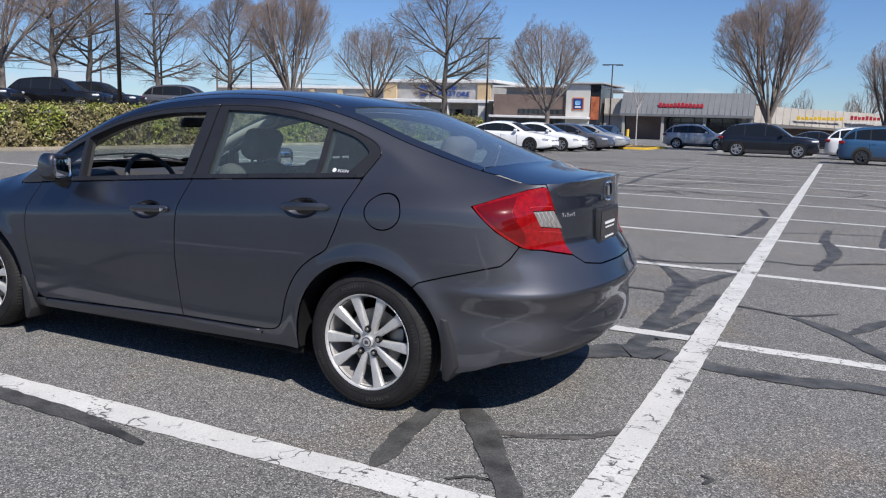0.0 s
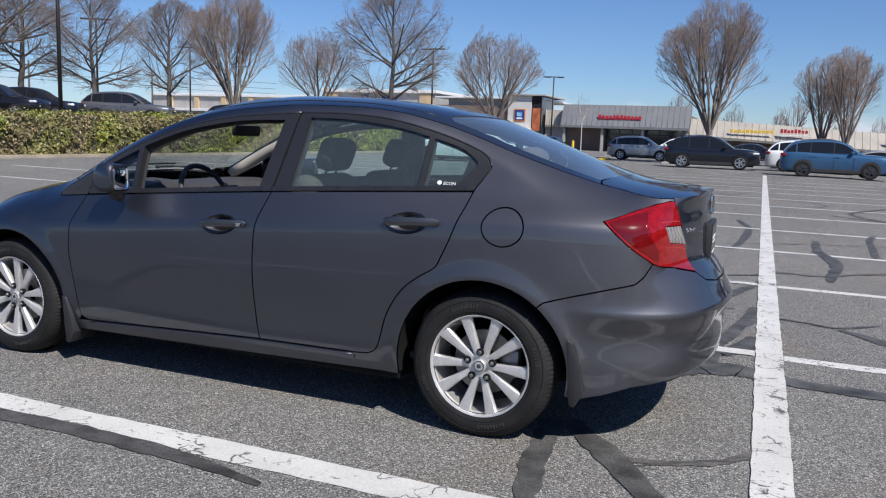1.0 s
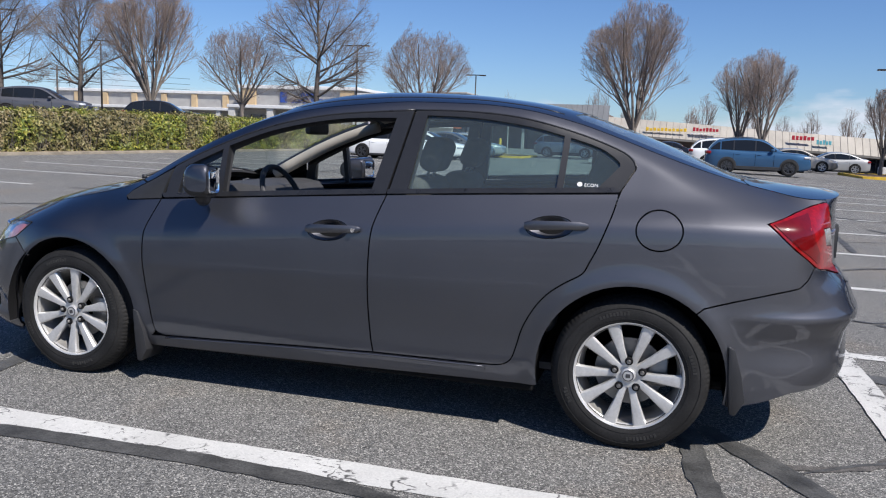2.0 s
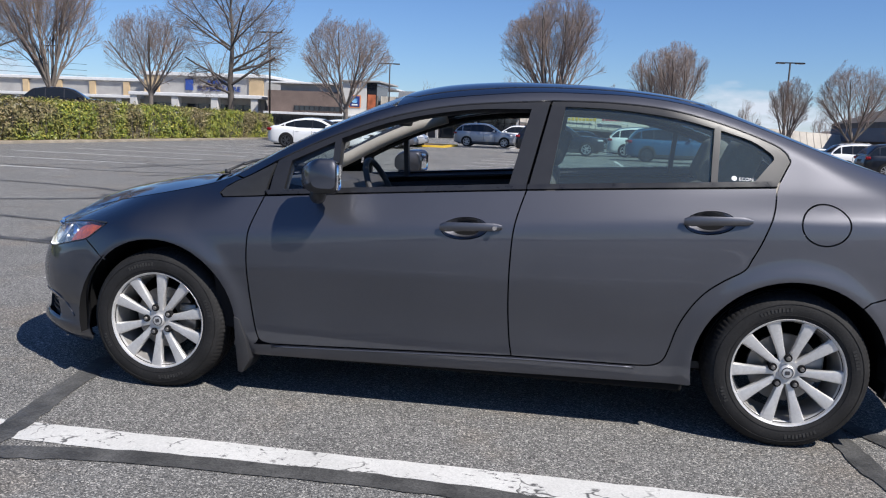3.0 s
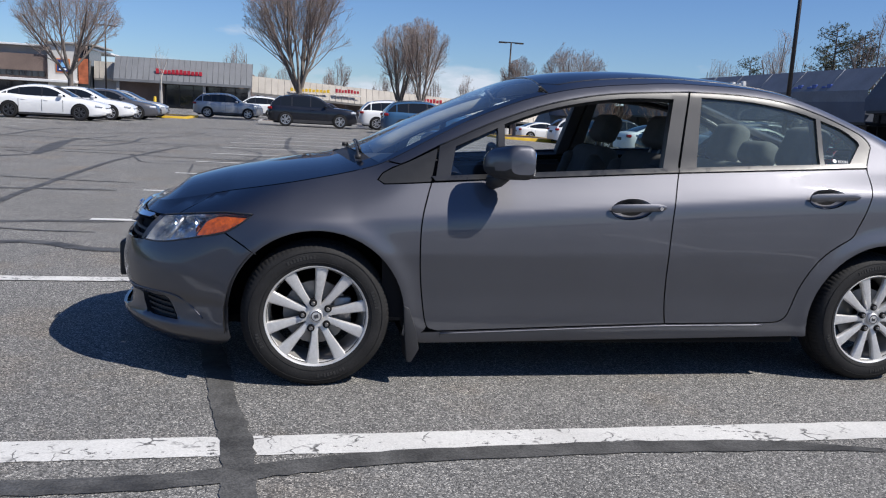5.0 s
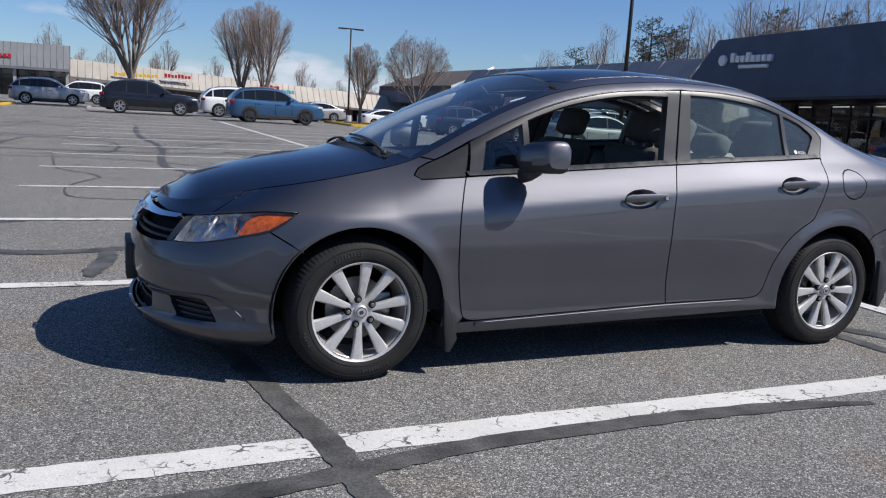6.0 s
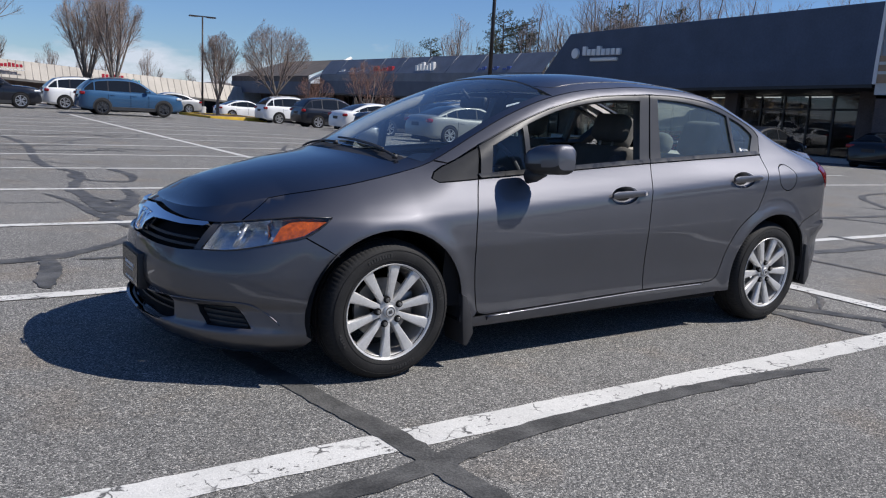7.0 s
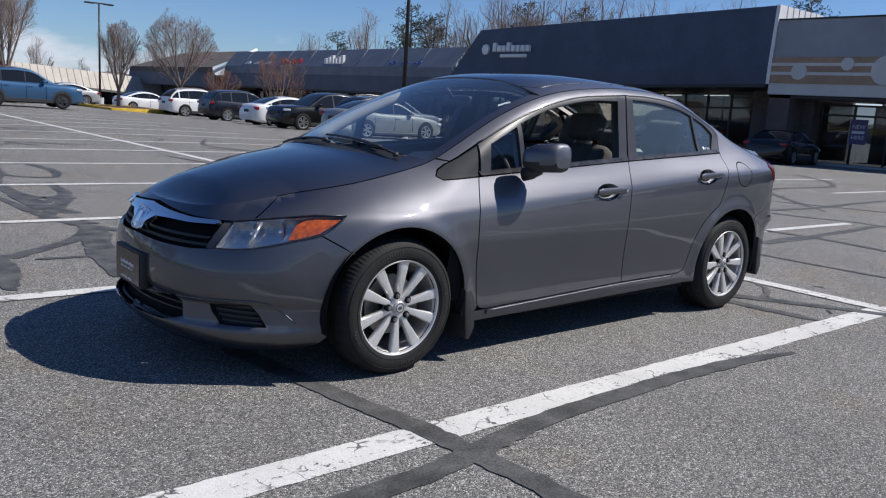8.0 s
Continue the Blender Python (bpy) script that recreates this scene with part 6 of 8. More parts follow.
for y, h in ((101.0, 10.5), (97.4, 9.4), (84.3, 12.8), (69.2, 13.3), (64.8, 11.4), (62.2, 12.9), (60.3, 13.9), (58.0, 13.4), (55.4, 12.0), (53.5, 13.2), (51.1, 12.7), (48.8, 12.6), (46.6, 12.7), (43.9, 12.4), (41.1, 11.9), (36.8, 10.9), (33.3, 11.6), (20.0, 11.0), (14.0, 12.0)):
    plant("bare_tree", TALL, (57 + rnd.uniform(-0.8, 0.8), y), rnd.uniform(0, 360), (h - lie(57, y)) / 12.9, "tall thin leafless tree behind the shops", "woods behind the shops")
for k in range(22):
    x = -20 + 4.4 * k + rnd.uniform(-2, 2)
    plant("bare_tree", TALL, (x, 118 + rnd.uniform(-4, 10)), rnd.uniform(0, 360), rnd.uniform(0.5, 0.72), "tall thin leafless tree behind the shops", "woods behind the shops")

NEEDLES = material("pine_needles", (0.075, 0.085, 0.04), 0.85, vary=0.3, vary_scale=0.8, fine=0.2, fine_scale=8.0)


def pine(seed, height):
    """A thin-crowned pine: a straight trunk with whorls of branches that carry tufts of needles."""
    rnd = random.Random(seed)
    tv, tf, cv, cf = [], [], [], []
    limb(tv, tf, [Vector((0, 0, -0.2)), Vector((0.1, 0, height * 0.4)), Vector((0.05, 0.1, height * 0.98))], [0.2, 0.15, 0.03], 8)
    for k in range(46):
        z = height * (0.42 + 0.57 * (k / 46))
        a = rnd.uniform(0, 6.28)
        ln = (1 - (z / height)) * 3.4 + 0.8 * rnd.random() + 0.5
        d = Vector((math.cos(a), math.sin(a), rnd.uniform(0.1, 0.5)))
        end = Vector((0, 0, z)) + d * ln
        limb(tv, tf, [Vector((0, 0, z)), Vector((0, 0, z)) + d * ln * 0.5, end], [0.045, 0.03, 0.01], 4)
        for j in range(16):
            c = Vector((0, 0, z)).lerp(end, rnd.uniform(0.35, 1.05)) + Vector((rnd.gauss(0, 0.22), rnd.gauss(0, 0.22), rnd.gauss(0, 0.16)))
            for _ in range(7):
                t = Vector((rnd.gauss(0, 1), rnd.gauss(0, 1), rnd.gauss(0.3, 1))).normalized() * rnd.uniform(0.12, 0.24)
                w = t.cross(Vector((rnd.gauss(0, 1), rnd.gauss(0, 1), rnd.gauss(0, 1)))).normalized() * 0.022
                i = len(cv)
                cv += [tuple(c - w), tuple(c + w), tuple(c + t)]
                cf.append((i, i + 1, i + 2))
    return fast_mesh("trunk", tv, tf, [BARK_DARK]), fast_mesh("crown", cv, cf, [NEEDLES])


PINE = pine(4, 11.0)
for x, y, s in ((57.4, 77.0, 1.38), (58.3, 74.2, 1.24), (56.6, 71.4, 1.26), (58.4, 79.6, 1.2), (57.2, 93.3, 1.14), (57.6, 57.2, 1.32), (58.0, 49.9, 1.24), (57.0, 26.8, 1.1), (56.5, 14.0, 1.0)):
    plant("pine_tree", PINE, (x, y), x * 37 % 360, s, "olive-green thin-crowned pine behind the shops", "pines behind the shops")

# ---- hedge along the edge of the lot ----
LEAF = bpy.data.materials.new("hedge_leaf")
LEAF.use_nodes = True
nt = LEAF.node_tree
bs = nt.nodes["Principled BSDF"]
bs.inputs["Roughness"].default_value = 0.45
geo = nt.nodes.new("ShaderNodeNewGeometry")
tc = nt.nodes.new("ShaderNodeTexCoord")
nz = nt.nodes.new("ShaderNodeTexNoise")
nz.inputs["Scale"].default_value, nz.inputs["Detail"].default_value = 0.55, 4.0
nt.links.new(tc.outputs["Object"], nz.inputs["Vector"])
green, brown = nt.nodes.new("ShaderNodeValToRGB"), nt.nodes.new("ShaderNodeValToRGB")
for r, cols in ((green, ((0.08, 0.12, 0.015), (0.19, 0.23, 0.03), (0.40, 0.36, 0.06))), (brown, ((0.10, 0.09, 0.035), (0.20, 0.17, 0.07), (0.30, 0.23, 0.12)))):
    r.color_ramp.elements.new(0.5)
    for e, c in zip(r.color_ramp.elements, cols):
        e.color = (*c, 1)
    nt.links.new(geo.outputs["Random Per Island"], r.inputs[0])
pick = nt.nodes.new("ShaderNodeMapRange")
pick.inputs["From Min"].default_value, pick.inputs["From Max"].default_value = 0.42, 0.58
nt.links.new(nz.outputs["Fac"], pick.inputs["Value"])
mx = nt.nodes.new("ShaderNodeMix")
mx.data_type = "RGBA"
nt.links.new(pick.outputs["Result"], mx.inputs[0])
nt.links.new(green.outputs[0], mx.inputs[6])
nt.links.new(brown.outputs[0], mx.inputs[7])
nt.links.new(mx.outputs[2], bs.inputs["Base Color"])
# dark block inside the leaves; the hedge's inner shade is put into this colour
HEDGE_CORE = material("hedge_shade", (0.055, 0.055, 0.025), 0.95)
hedge = thing("hedge", "clipped green and brown hedge along the edge of the lot", "hedge", kind="stuff")
HY0, HY1 = 3.0, 51.5


def hedge_top(y):
    return 1.44 + 0.28 * ramp(12, 30, y) + 0.07 * noise.noise(Vector((y * 0.7, 2.0, 0))) + 0.05 * noise.noise(Vector((y * 2.3, 5.0, 0)))


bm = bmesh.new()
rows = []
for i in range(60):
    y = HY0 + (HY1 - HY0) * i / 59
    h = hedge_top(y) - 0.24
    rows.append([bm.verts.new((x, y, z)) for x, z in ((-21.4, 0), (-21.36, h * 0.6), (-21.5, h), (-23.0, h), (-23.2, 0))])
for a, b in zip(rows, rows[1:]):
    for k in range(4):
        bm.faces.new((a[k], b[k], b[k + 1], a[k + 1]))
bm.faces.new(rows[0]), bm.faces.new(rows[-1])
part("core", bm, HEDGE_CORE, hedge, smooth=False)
rnd = random.Random(9)
hv, hf = [], []
for k in range(64000):
    y = rnd.uniform(HY0, HY1)
    top = hedge_top(y)
    if rnd.random() < 0.6:
        z = rnd.uniform(0.03, top)
        lump = noise.noise(Vector((y * 1.5, z * 1.9, 0.3))) * 0.24 + noise.noise(Vector((y * 4.5, z * 5.0, 4.3))) * 0.13
        c = Vector((-21.12 + lump + rnd.gauss(0, 0.05) - 0.34 * max(0, z / top - 0.7), y, z))
        n = Vector((1, rnd.gauss(0, 0.7), rnd.gauss(0.35, 0.6)))
    else:
        x = rnd.uniform(-23.2, -21.2)
        lump = noise.noise(Vector((y * 1.5, x * 1.9, 7.3))) * 0.13 + noise.noise(Vector((y * 5.0, x * 5.0, 4.3))) * 0.08
        c = Vector((x, y, top + lump + rnd.gauss(-0.03, 0.05) + (rnd.uniform(0, 0.16) if rnd.random() < 0.06 else 0)))
        n = Vector((rnd.gauss(0, 0.6), rnd.gauss(0, 0.6), 1))
    n.normalize()
    t = n.cross(Vector((rnd.gauss(0, 1), rnd.gauss(0, 1), rnd.gauss(0, 1)))).normalized()
    w = n.cross(t)
    ln, wd = rnd.uniform(0.04, 0.085), rnd.uniform(0.022, 0.042)
    i = len(hv)
    hv += [tuple(c - t * ln), tuple(c + w * wd + n * 0.008), tuple(c + t * ln), tuple(c - w * wd + n * 0.008)]
    hf.append((i, i + 1, i + 2, i + 3))
me = bpy.data.meshes.new("leaves")
me.from_pydata(hv, [], hf)
me.materials.append(LEAF)
o = new("leaves", me)
o.parent = hedge
tagged(o, kind="stuff")
tv, tf = [], []
for k in range(420):
    y = rnd.uniform(HY0, HY1)
    p = Vector((-21.2, y, 0.0))
    q = Vector((-21.1 + rnd.gauss(0, 0.1), y + rnd.gauss(0, 0.2), rnd.uniform(0.5, hedge_top(y) + 0.02)))
    limb(tv, tf, [p, p.lerp(q, 0.5) + Vector((0.05, rnd.gauss(0, 0.08), 0)), q], [0.012, 0.009, 0.004], 3)
o = new("stems", fast_mesh("stems", tv, tf, [BARK]))
o.parent = hedge
tagged(o, kind="stuff")

# ---- parked cars ----
WINDOW_DARK = material("dark_car_window", (0.012, 0.014, 0.016), 0.04, spec=0.5)
RIM_GREY = material("far_alloy", (0.6, 0.6, 0.61), 0.35, 0.8, vary=0.1)
LAMP_WHITE = material("far_headlamp", (0.7, 0.72, 0.75), 0.12, 0.3)


def paint(name, color, metal=0.3):
    return material(name, color, 0.5, metal, vary=0.04, vary_scale=2.0, spec=0.2, coat=1.0, coat_rough=0.03)


WHITE_P, BLACK_P, NAVY_P, BLUE_P, SILVER_P, GREY_P, PEARL_P = (paint("white_paint", (0.78, 0.78, 0.77), 0.0), paint("black_paint", (0.006, 0.006, 0.007)), paint("navy_paint", (0.007, 0.009, 0.016)), paint("blue_paint", (0.031, 0.092, 0.185), 0.3),
                                                            paint("silver_paint", (0.45, 0.45, 0.45), 0.6), paint("dark_grey_paint", (0.10, 0.10, 0.11), 0.4), paint("greige_paint", (0.36, 0.34, 0.31), 0.5))
# upper outlines from tail to nose: the body without its cabin, then the cabin from the rear screen's foot to the bonnet
SHAPES = {
    "saloon": dict(L=4.75, W=1.86, wb=2.8, r=0.345, clear=0.19, belt=0.93, line=((-2.375, 0.78), (-2.3, 0.96), (-2.1, 1.03), (-1.6, 1.04), (-0.4, 0.97), (0.95, 0.95), (1.6, 0.88), (2.1, 0.78), (2.3, 0.68), (2.375, 0.52)),
                   cabin=((-1.92, 1.02), (-1.45, 1.22), (-1.0, 1.365), (-0.4, 1.435), (0.0, 1.42), (0.3, 1.35), (0.75, 1.14), (1.14, 0.95)), screens=(-0.95, 0.28), pillars=(-0.12, -1.02, -1.5)),
    "suv": dict(L=4.6, W=1.86, wb=2.69, r=0.36, clear=0.24, belt=1.04, line=((-2.3, 0.8), (-2.26, 1.0), (-2.12, 1.11), (-1.5, 1.12), (-0.4, 1.07), (0.9, 1.05), (1.5, 1.03), (1.98, 0.985), (2.17, 0.93), (2.26, 0.82), (2.3, 0.62)),
                cabin=((-2.2, 1.1), (-1.98, 1.34), (-1.72, 1.53), (-1.15, 1.62), (-0.5, 1.655), (-0.05, 1.635), (0.25, 1.56), (0.72, 1.27), (1.08, 1.04)), screens=(-1.66, 0.22), pillars=(-0.14, -1.08, -1.66)),
    "big_suv": dict(L=4.84, W=1.96, wb=2.93, r=0.38, clear=0.23, belt=1.06, line=((-2.42, 0.82), (-2.37, 1.03), (-2.2, 1.13), (-1.5, 1.14), (-0.4, 1.09), (0.95, 1.08), (1.6, 1.06), (2.1, 1.0), (2.28, 0.95), (2.37, 0.84), (2.42, 0.62)),
                    cabin=((-2.28, 1.12), (-2.06, 1.38), (-1.78, 1.57), (-1.15, 1.67), (-0.45, 1.7), (0.0, 1.67), (0.3, 1.59), (0.8, 1.3), (1.15, 1.06)), screens=(-1.72, 0.26), pillars=(-0.14, -1.14, -1.74)),
}


def lofted(rings, cap=True):
    bm = bmesh.new()
    vs = [[bm.verts.new(p) for p in ring] for ring in rings]
    n = len(vs[0])
    for a, b in zip(vs, vs[1:]):
        for k in range(n - 1):
            bm.faces.new((a[k], a[k + 1], b[k + 1], b[k]))
    if cap:
        bm.faces.new(vs[0][::-1]), bm.faces.new(vs[-1])
    bmesh.ops.recalc_face_normals(bm, faces=bm.faces)
    return bm


DULL_P = paint("dull_silver_paint", (0.25, 0.25, 0.24))
DARK_RIM = material("dark_alloy", (0.10, 0.10, 0.105), 0.35, 0.7, vary=0.1)
CLADDING = material("dark_cladding", (0.03, 0.03, 0.032), 0.6, vary=0.15, vary_scale=6.0)


def parked_car(kind, mat, at, turn, label, category="car", rails=False, rim_mat=None, clad=False):
    d = SHAPES[kind]
    h, w, r = d["L"] / 2, d["W"] / 2, d["r"]
    rim_mat = rim_mat or RIM_GREY
    root = thing("parked_car", label, category, pose(at[0], at[1], lie(*at), 0, 0, turn), "parked cars")
    top_line, cab = curve(*d["line"]), curve(*d["cabin"])

    def wide(x):
        f, b = max(0.0, (x - (h - 0.75)) / 0.75), max(0.0, (-x - (h - 0.5)) / 0.5)
        return w * (1 - 0.30 * f ** 2.4 - 0.20 * b ** 2.6)

    def low(x):
        return d["clear"] + 0.10 * max(0.0, (abs(x) - (h - 0.5)) / 0.5) ** 2

    rings = []
    n = 34
    for i in range(n + 1):
        x = -h + 2 * h * i / n
        ww, t, b = wide(x), top_line(x), low(x)
        g = t - b
        half = [(ww * 0.86, b), (ww * 0.96, b + 0.04), (ww * 0.985, b + 0.13), (ww * 0.992, b + g * 0.42), (ww, b + g * 0.6), (ww * 0.99, b + g * 0.74), (ww * 0.965, t - 0.09), (ww * 0.92, t - 0.03), (ww * 0.82, t), (ww * 0.4, t + 0.022), (0, t + 0.03)]
        rings.append([(x, -y, z) for y, z in half] + [(x, y, z) for y, z in half[::-1][1:]] + [(x, -half[0][0], half[0][1])])
    body = part("body", lofted(rings), mat, root, angle=0.9)
    base = d["belt"]
    c0, c1 = d["cabin"][0][0], d["cabin"][-1][0]
    lean_in = 0.34

    def side_y(z):
        return w * 0.915 - lean_in * (z - base)

    def section(x):
        zt = max(cab(x), base + 0.004)
        rr = min(0.1, (zt - base) * 0.45)
        crown = 0.035 * min(1, (zt - base) / 0.3)
        y1 = side_y(zt - rr)
        return [(side_y(base), base - 0.08), (side_y(base), base), (side_y((base + zt - rr) / 2), (base + zt - rr) / 2), (y1, zt - rr), (y1 - rr * 0.22, zt - rr * 0.42), (y1 - rr * 0.7, zt - rr * 0.1), (y1 - rr * 1.3, zt), (y1 * 0.5, zt + crown * 0.7), (0, zt + crown)]

    rings = []
    for i in range(31):
        x = c0 + (c1 - c0) * i / 30
        half = section(x)
        rings.append([(x, -y, z) for y, z in half] + [(x, y, z) for y, z in half[::-1][1:]])
    part("roof", lofted(rings), mat, root, "painted roof and pillars", angle=0.9)
    # side windows between the pillars
    posts = (c1, *d["pillars"], c0)
    for s in (1, -1):
        for a, b in zip(posts, posts[1:]):
            rows = []
            for i in range(13):
                x = a - 0.028 + (b - a + 0.056) * i / 12
                z0, z1 = base + 0.045, cab(x) - 0.085
                if z1 - z0 < 0.03:
                    continue
                rows.append([(x, s * (side_y(z) + o), z) for z, o in ((z0, -0.02), (z0, 0.006), (z1, 0.006), (z1, -0.02))])
            if len(rows) > 2:
                part("side_window", lofted(rows, False), WINDOW_DARK, root, "dark side window")
        for p in d["pillars"][:2]:
            z0, z1 = base + 0.03, cab(p) - 0.075
            part("pillar_cover", lofted([[(p + o * 0.03, s * (side_y(z) + e), z) for z, e in ((z0, -0.02), (z0, 0.004), (z1, 0.004), (z1, -0.02))] for o in (-1, 1)], False), TRIM, root, "black pillar cover")
    # windscreen and rear screen follow the cabin's outline
    for name, a, b in (("windscreen", d["screens"][1], c1 - 0.07), ("rear_screen", d["screens"][0], c0 + (0.1 if kind == "saloon" else 0.03))):
        rows = []
        for i in range(9):
            x = a + (b - a) * i / 8
            sec = section(x)
            y1, mid_z, edge = sec[6][0] - 0.02, sec[8][1], sec[6][1]
            rows.append([(x, y1 * f, edge + (mid_z - edge) * (1 - f * f) + 0.012) for f in (-1, -0.6, -0.2, 0.2, 0.6, 1)])
        part(name, lofted(rows, False), WINDOW_DARK, root, "dark glass screen")
    nose, tail = top_line(h - 0.2), top_line(-h + 0.12)
    for s in (1, -1):
        y = s * w
        turned = Matrix.Translation((h - 0.24, y * 0.72, nose - 0.1)) @ pose(0, 0, 0, 0, 0, -24 * s)
        part("headlamp", box((-0.2, -0.17, -0.055), (0.13, 0.17, 0.055), 0.045, turned, 3), LAMP_WHITE, root, "clear headlamp")
        turned = Matrix.Translation((-h + 0.12, y * 0.78, tail - 0.13)) @ pose(0, 0, 0, 0, 0, 14 * s)
        part("tail_lamp", box((-0.09, -0.2, -0.07), (0.14, 0.17, 0.07), 0.045, turned, 3), RED_LENS, root, "red tail lamp")
        part("mirror", box((c1 - 0.58, min(y * 0.95, y * 1.1), base + 0.03), (c1 - 0.4, max(y * 0.95, y * 1.1), base + 0.16), 0.05, seg=3), mat, root)
        part("sill", box((-d["wb"] / 2 + r, min(y * 0.94, y * 0.992), d["clear"] - 0.02), (d["wb"] / 2 - r, max(y * 0.94, y * 0.992), d["clear"] + (0.16 if kind != "saloon" else 0.08)), 0.02), CLADDING, root, "dark sill cladding")
        for gx in (c1 - 0.42, d["pillars"][0], d["pillars"][1] - 0.02):
            part("door_gap", box((gx, min(y * 0.99, y * 1.001), d["clear"] + 0.16), (gx + 0.012, max(y * 0.99, y * 1.001), base - 0.1)), GAP, body)
        for gx in d["pillars"][:2]:
            part("door_handle", box((gx + 0.08, min(y * 0.975, y * 1.008), base - 0.15), (gx + 0.27, max(y * 0.975, y * 1.008), base - 0.115), 0.012, seg=2), mat, body)
        for x in (-d["wb"] / 2, d["wb"] / 2):
            # without cladding, a near-black disc on the body stands for the shaded arch hollow
            over = 1.15 if clad else 1.09
            bm = lathe([(0.0, 0.0), (r * (over - 0.02), 0.0), (r * over, s * -0.015), (r * over, s * -0.2)], 28)
            bmesh.ops.translate(bm, verts=bm.verts, vec=(x, y * 1.003, r + 0.015))
            bmesh.ops.bisect_plane(bm, geom=bm.verts[:] + bm.edges[:] + bm.faces[:], plane_co=(0, 0, d["clear"] + 0.03), plane_no=(0, 0, -1), clear_outer=True)
            part("wheel_arch", bm, CLADDING if clad else GAP, root, "dark wheel arch")
            bm = lathe([(r * 0.66, s * 0.008), (r * 0.71, s * 0.02), (r * 0.86, s * 0.024), (r * 0.97, s * 0.01), (r, s * -0.02), (r, s * -0.2)], 32)
            bmesh.ops.translate(bm, verts=bm.verts, vec=(x, y, r))
            wh = part("wheel", bm, RUBBER, root, "alloy wheel with a black tyre")
            bm = lathe([(r * 0.685, s * 0.012), (r * 0.67, s * 0.022), (r * 0.62, s * 0.016), (r * 0.6, s * -0.06)], 32)
            bmesh.ops.translate(bm, verts=bm.verts, vec=(x, y, r))
            part("rim", bm, rim_mat, wh)
            # near-black disc behind the spokes, in place of shade inside the wheel
            bm = lathe([(r * 0.64, s * -0.03), (0.0, s * -0.03)], 24)
            bmesh.ops.translate(bm, verts=bm.verts, vec=(x, y, r))
            part("brake", bm, GAP, wh)
            bm = bmesh.new()
            for k in range(10):
                add_box(bm, (r * 0.04, -0.012, -0.017), (r * 0.64, 0.012, 0.017), 0.0, Matrix.Translation((x, y + s * 0.008, r)) @ Matrix.Rotation(2 * math.pi * (k + 0.16 * (-1) ** k) / 10 + 0.3, 4, "Y"))
            part("spokes", bm, rim_mat, wh)
    part("grille", box((h - 0.1, -w * 0.48, nose - 0.34), (h - 0.005, w * 0.48, nose - 0.16), 0.03), PLASTIC, root, "black grille")
    part("air_intake", box((h - 0.12, -w * 0.55, d["clear"] + 0.08), (h + 0.004, w * 0.55, d["clear"] + 0.19), 0.03), PLASTIC, root, "black air intake")
    part("plate_panel", box((-h - 0.008, -0.26, tail - 0.34), (-h + 0.1, 0.26, tail - 0.2), 0.01), PLASTIC, root)
    part("rear_valance", box((-h + 0.01, -w * 0.7, d["clear"] + 0.1), (-h + 0.2, w * 0.7, d["clear"] + 0.22), 0.03), CLADDING, root)
    part("underbody", box((-h + 0.3, -w * 0.8, d["clear"] - 0.06), (h - 0.3, w * 0.8, d["clear"] + 0.08)), GAP, root)
    if rails:
        for s in (1, -1):
            y0, xs = s * (side_y(d["cabin"][4][1]) - 0.1), (d["screens"][0] + 0.12, d["screens"][0] + 0.3, -0.7, d["screens"][1] - 0.4, d["screens"][1] - 0.2)
            part("roof_rail", tube([(x, y0, cab(x) + o) for x, o in zip(xs, (0.0, 0.05, 0.06, 0.05, 0.0))], 0.017, 6), STEEL, root)
    return root


parked_car("big_suv", NAVY_P, (-0.35, 41.3), 0, "dark navy five-door suv parked at the far bays", rails=True)
parked_car("suv", BLUE_P, (5.25, 36.1), 0, "bright blue five-door suv with dark wheels", rails=True, rim_mat=DARK_RIM, clad=True)
parked_car("suv", WHITE_P, (4.6, 42.6), 0, "white suv parked behind the blue one", rails=True)
parked_car("saloon", WHITE_P, (-11.8, 33.6), 0, "white sporty saloon with dark alloy wheels by the hedge", rim_mat=DARK_RIM)
parked_car("saloon", WHITE_P, (-11.2, 36.6), 0, "white saloon parked in the row by the hedge")
parked_car("saloon", GREY_P, (-10.6, 39.8), 0, "dark grey saloon parked in the row by the hedge")
parked_car("suv", SILVER_P, (-5.8, 53.6), 0, "silver grey crossover near the yellow kerb")
parked_car("saloon", SILVER_P, (-10.9, 44.6), 0, "silver saloon parked in the row by the hedge")
parked_car("suv", WHITE_P, (16.6, 43.6), 0, "white suv seen from behind, near the yellow kerb", rails=True)
parked_car("suv", NAVY_P, (16.4, 37.4), 0, "dark blue suv parked among the row")
parked_car("saloon", WHITE_P, (16.2, 31.8), 0, "white saloon seen from behind in the row")
parked_car("big_suv", BLACK_P, (15.8, 28.3), 180, "black suv with its nose to the lane")
parked_car("big_suv", GREY_P, (17.4, 25.2), 0, "dark suv with pale roof rails", rails=True)
parked_car("saloon", DULL_P, (14.9, 22.1), 0, "silver grey saloon parked in the row")
parked_car("saloon", BLACK_P, (30.3, 13.7), 8, "black saloon parked before the shops")
parked_car("saloon", BLACK_P, (27.2, 17.6), 4, "black saloon parked before the shops")
parked_car("saloon", PEARL_P, (9.2, 52.0), 0, "beige saloon parked beyond the trees")
parked_car("saloon", SILVER_P, (12.0, 56.5), 180, "silver saloon parked beyond the trees")
parked_car("saloon", WHITE_P, (18.5, 58.0), 0, "white saloon parked beyond the trees")
parked_car("suv", GREY_P, (22.0, 52.5), 0, "grey suv parked beyond the trees")
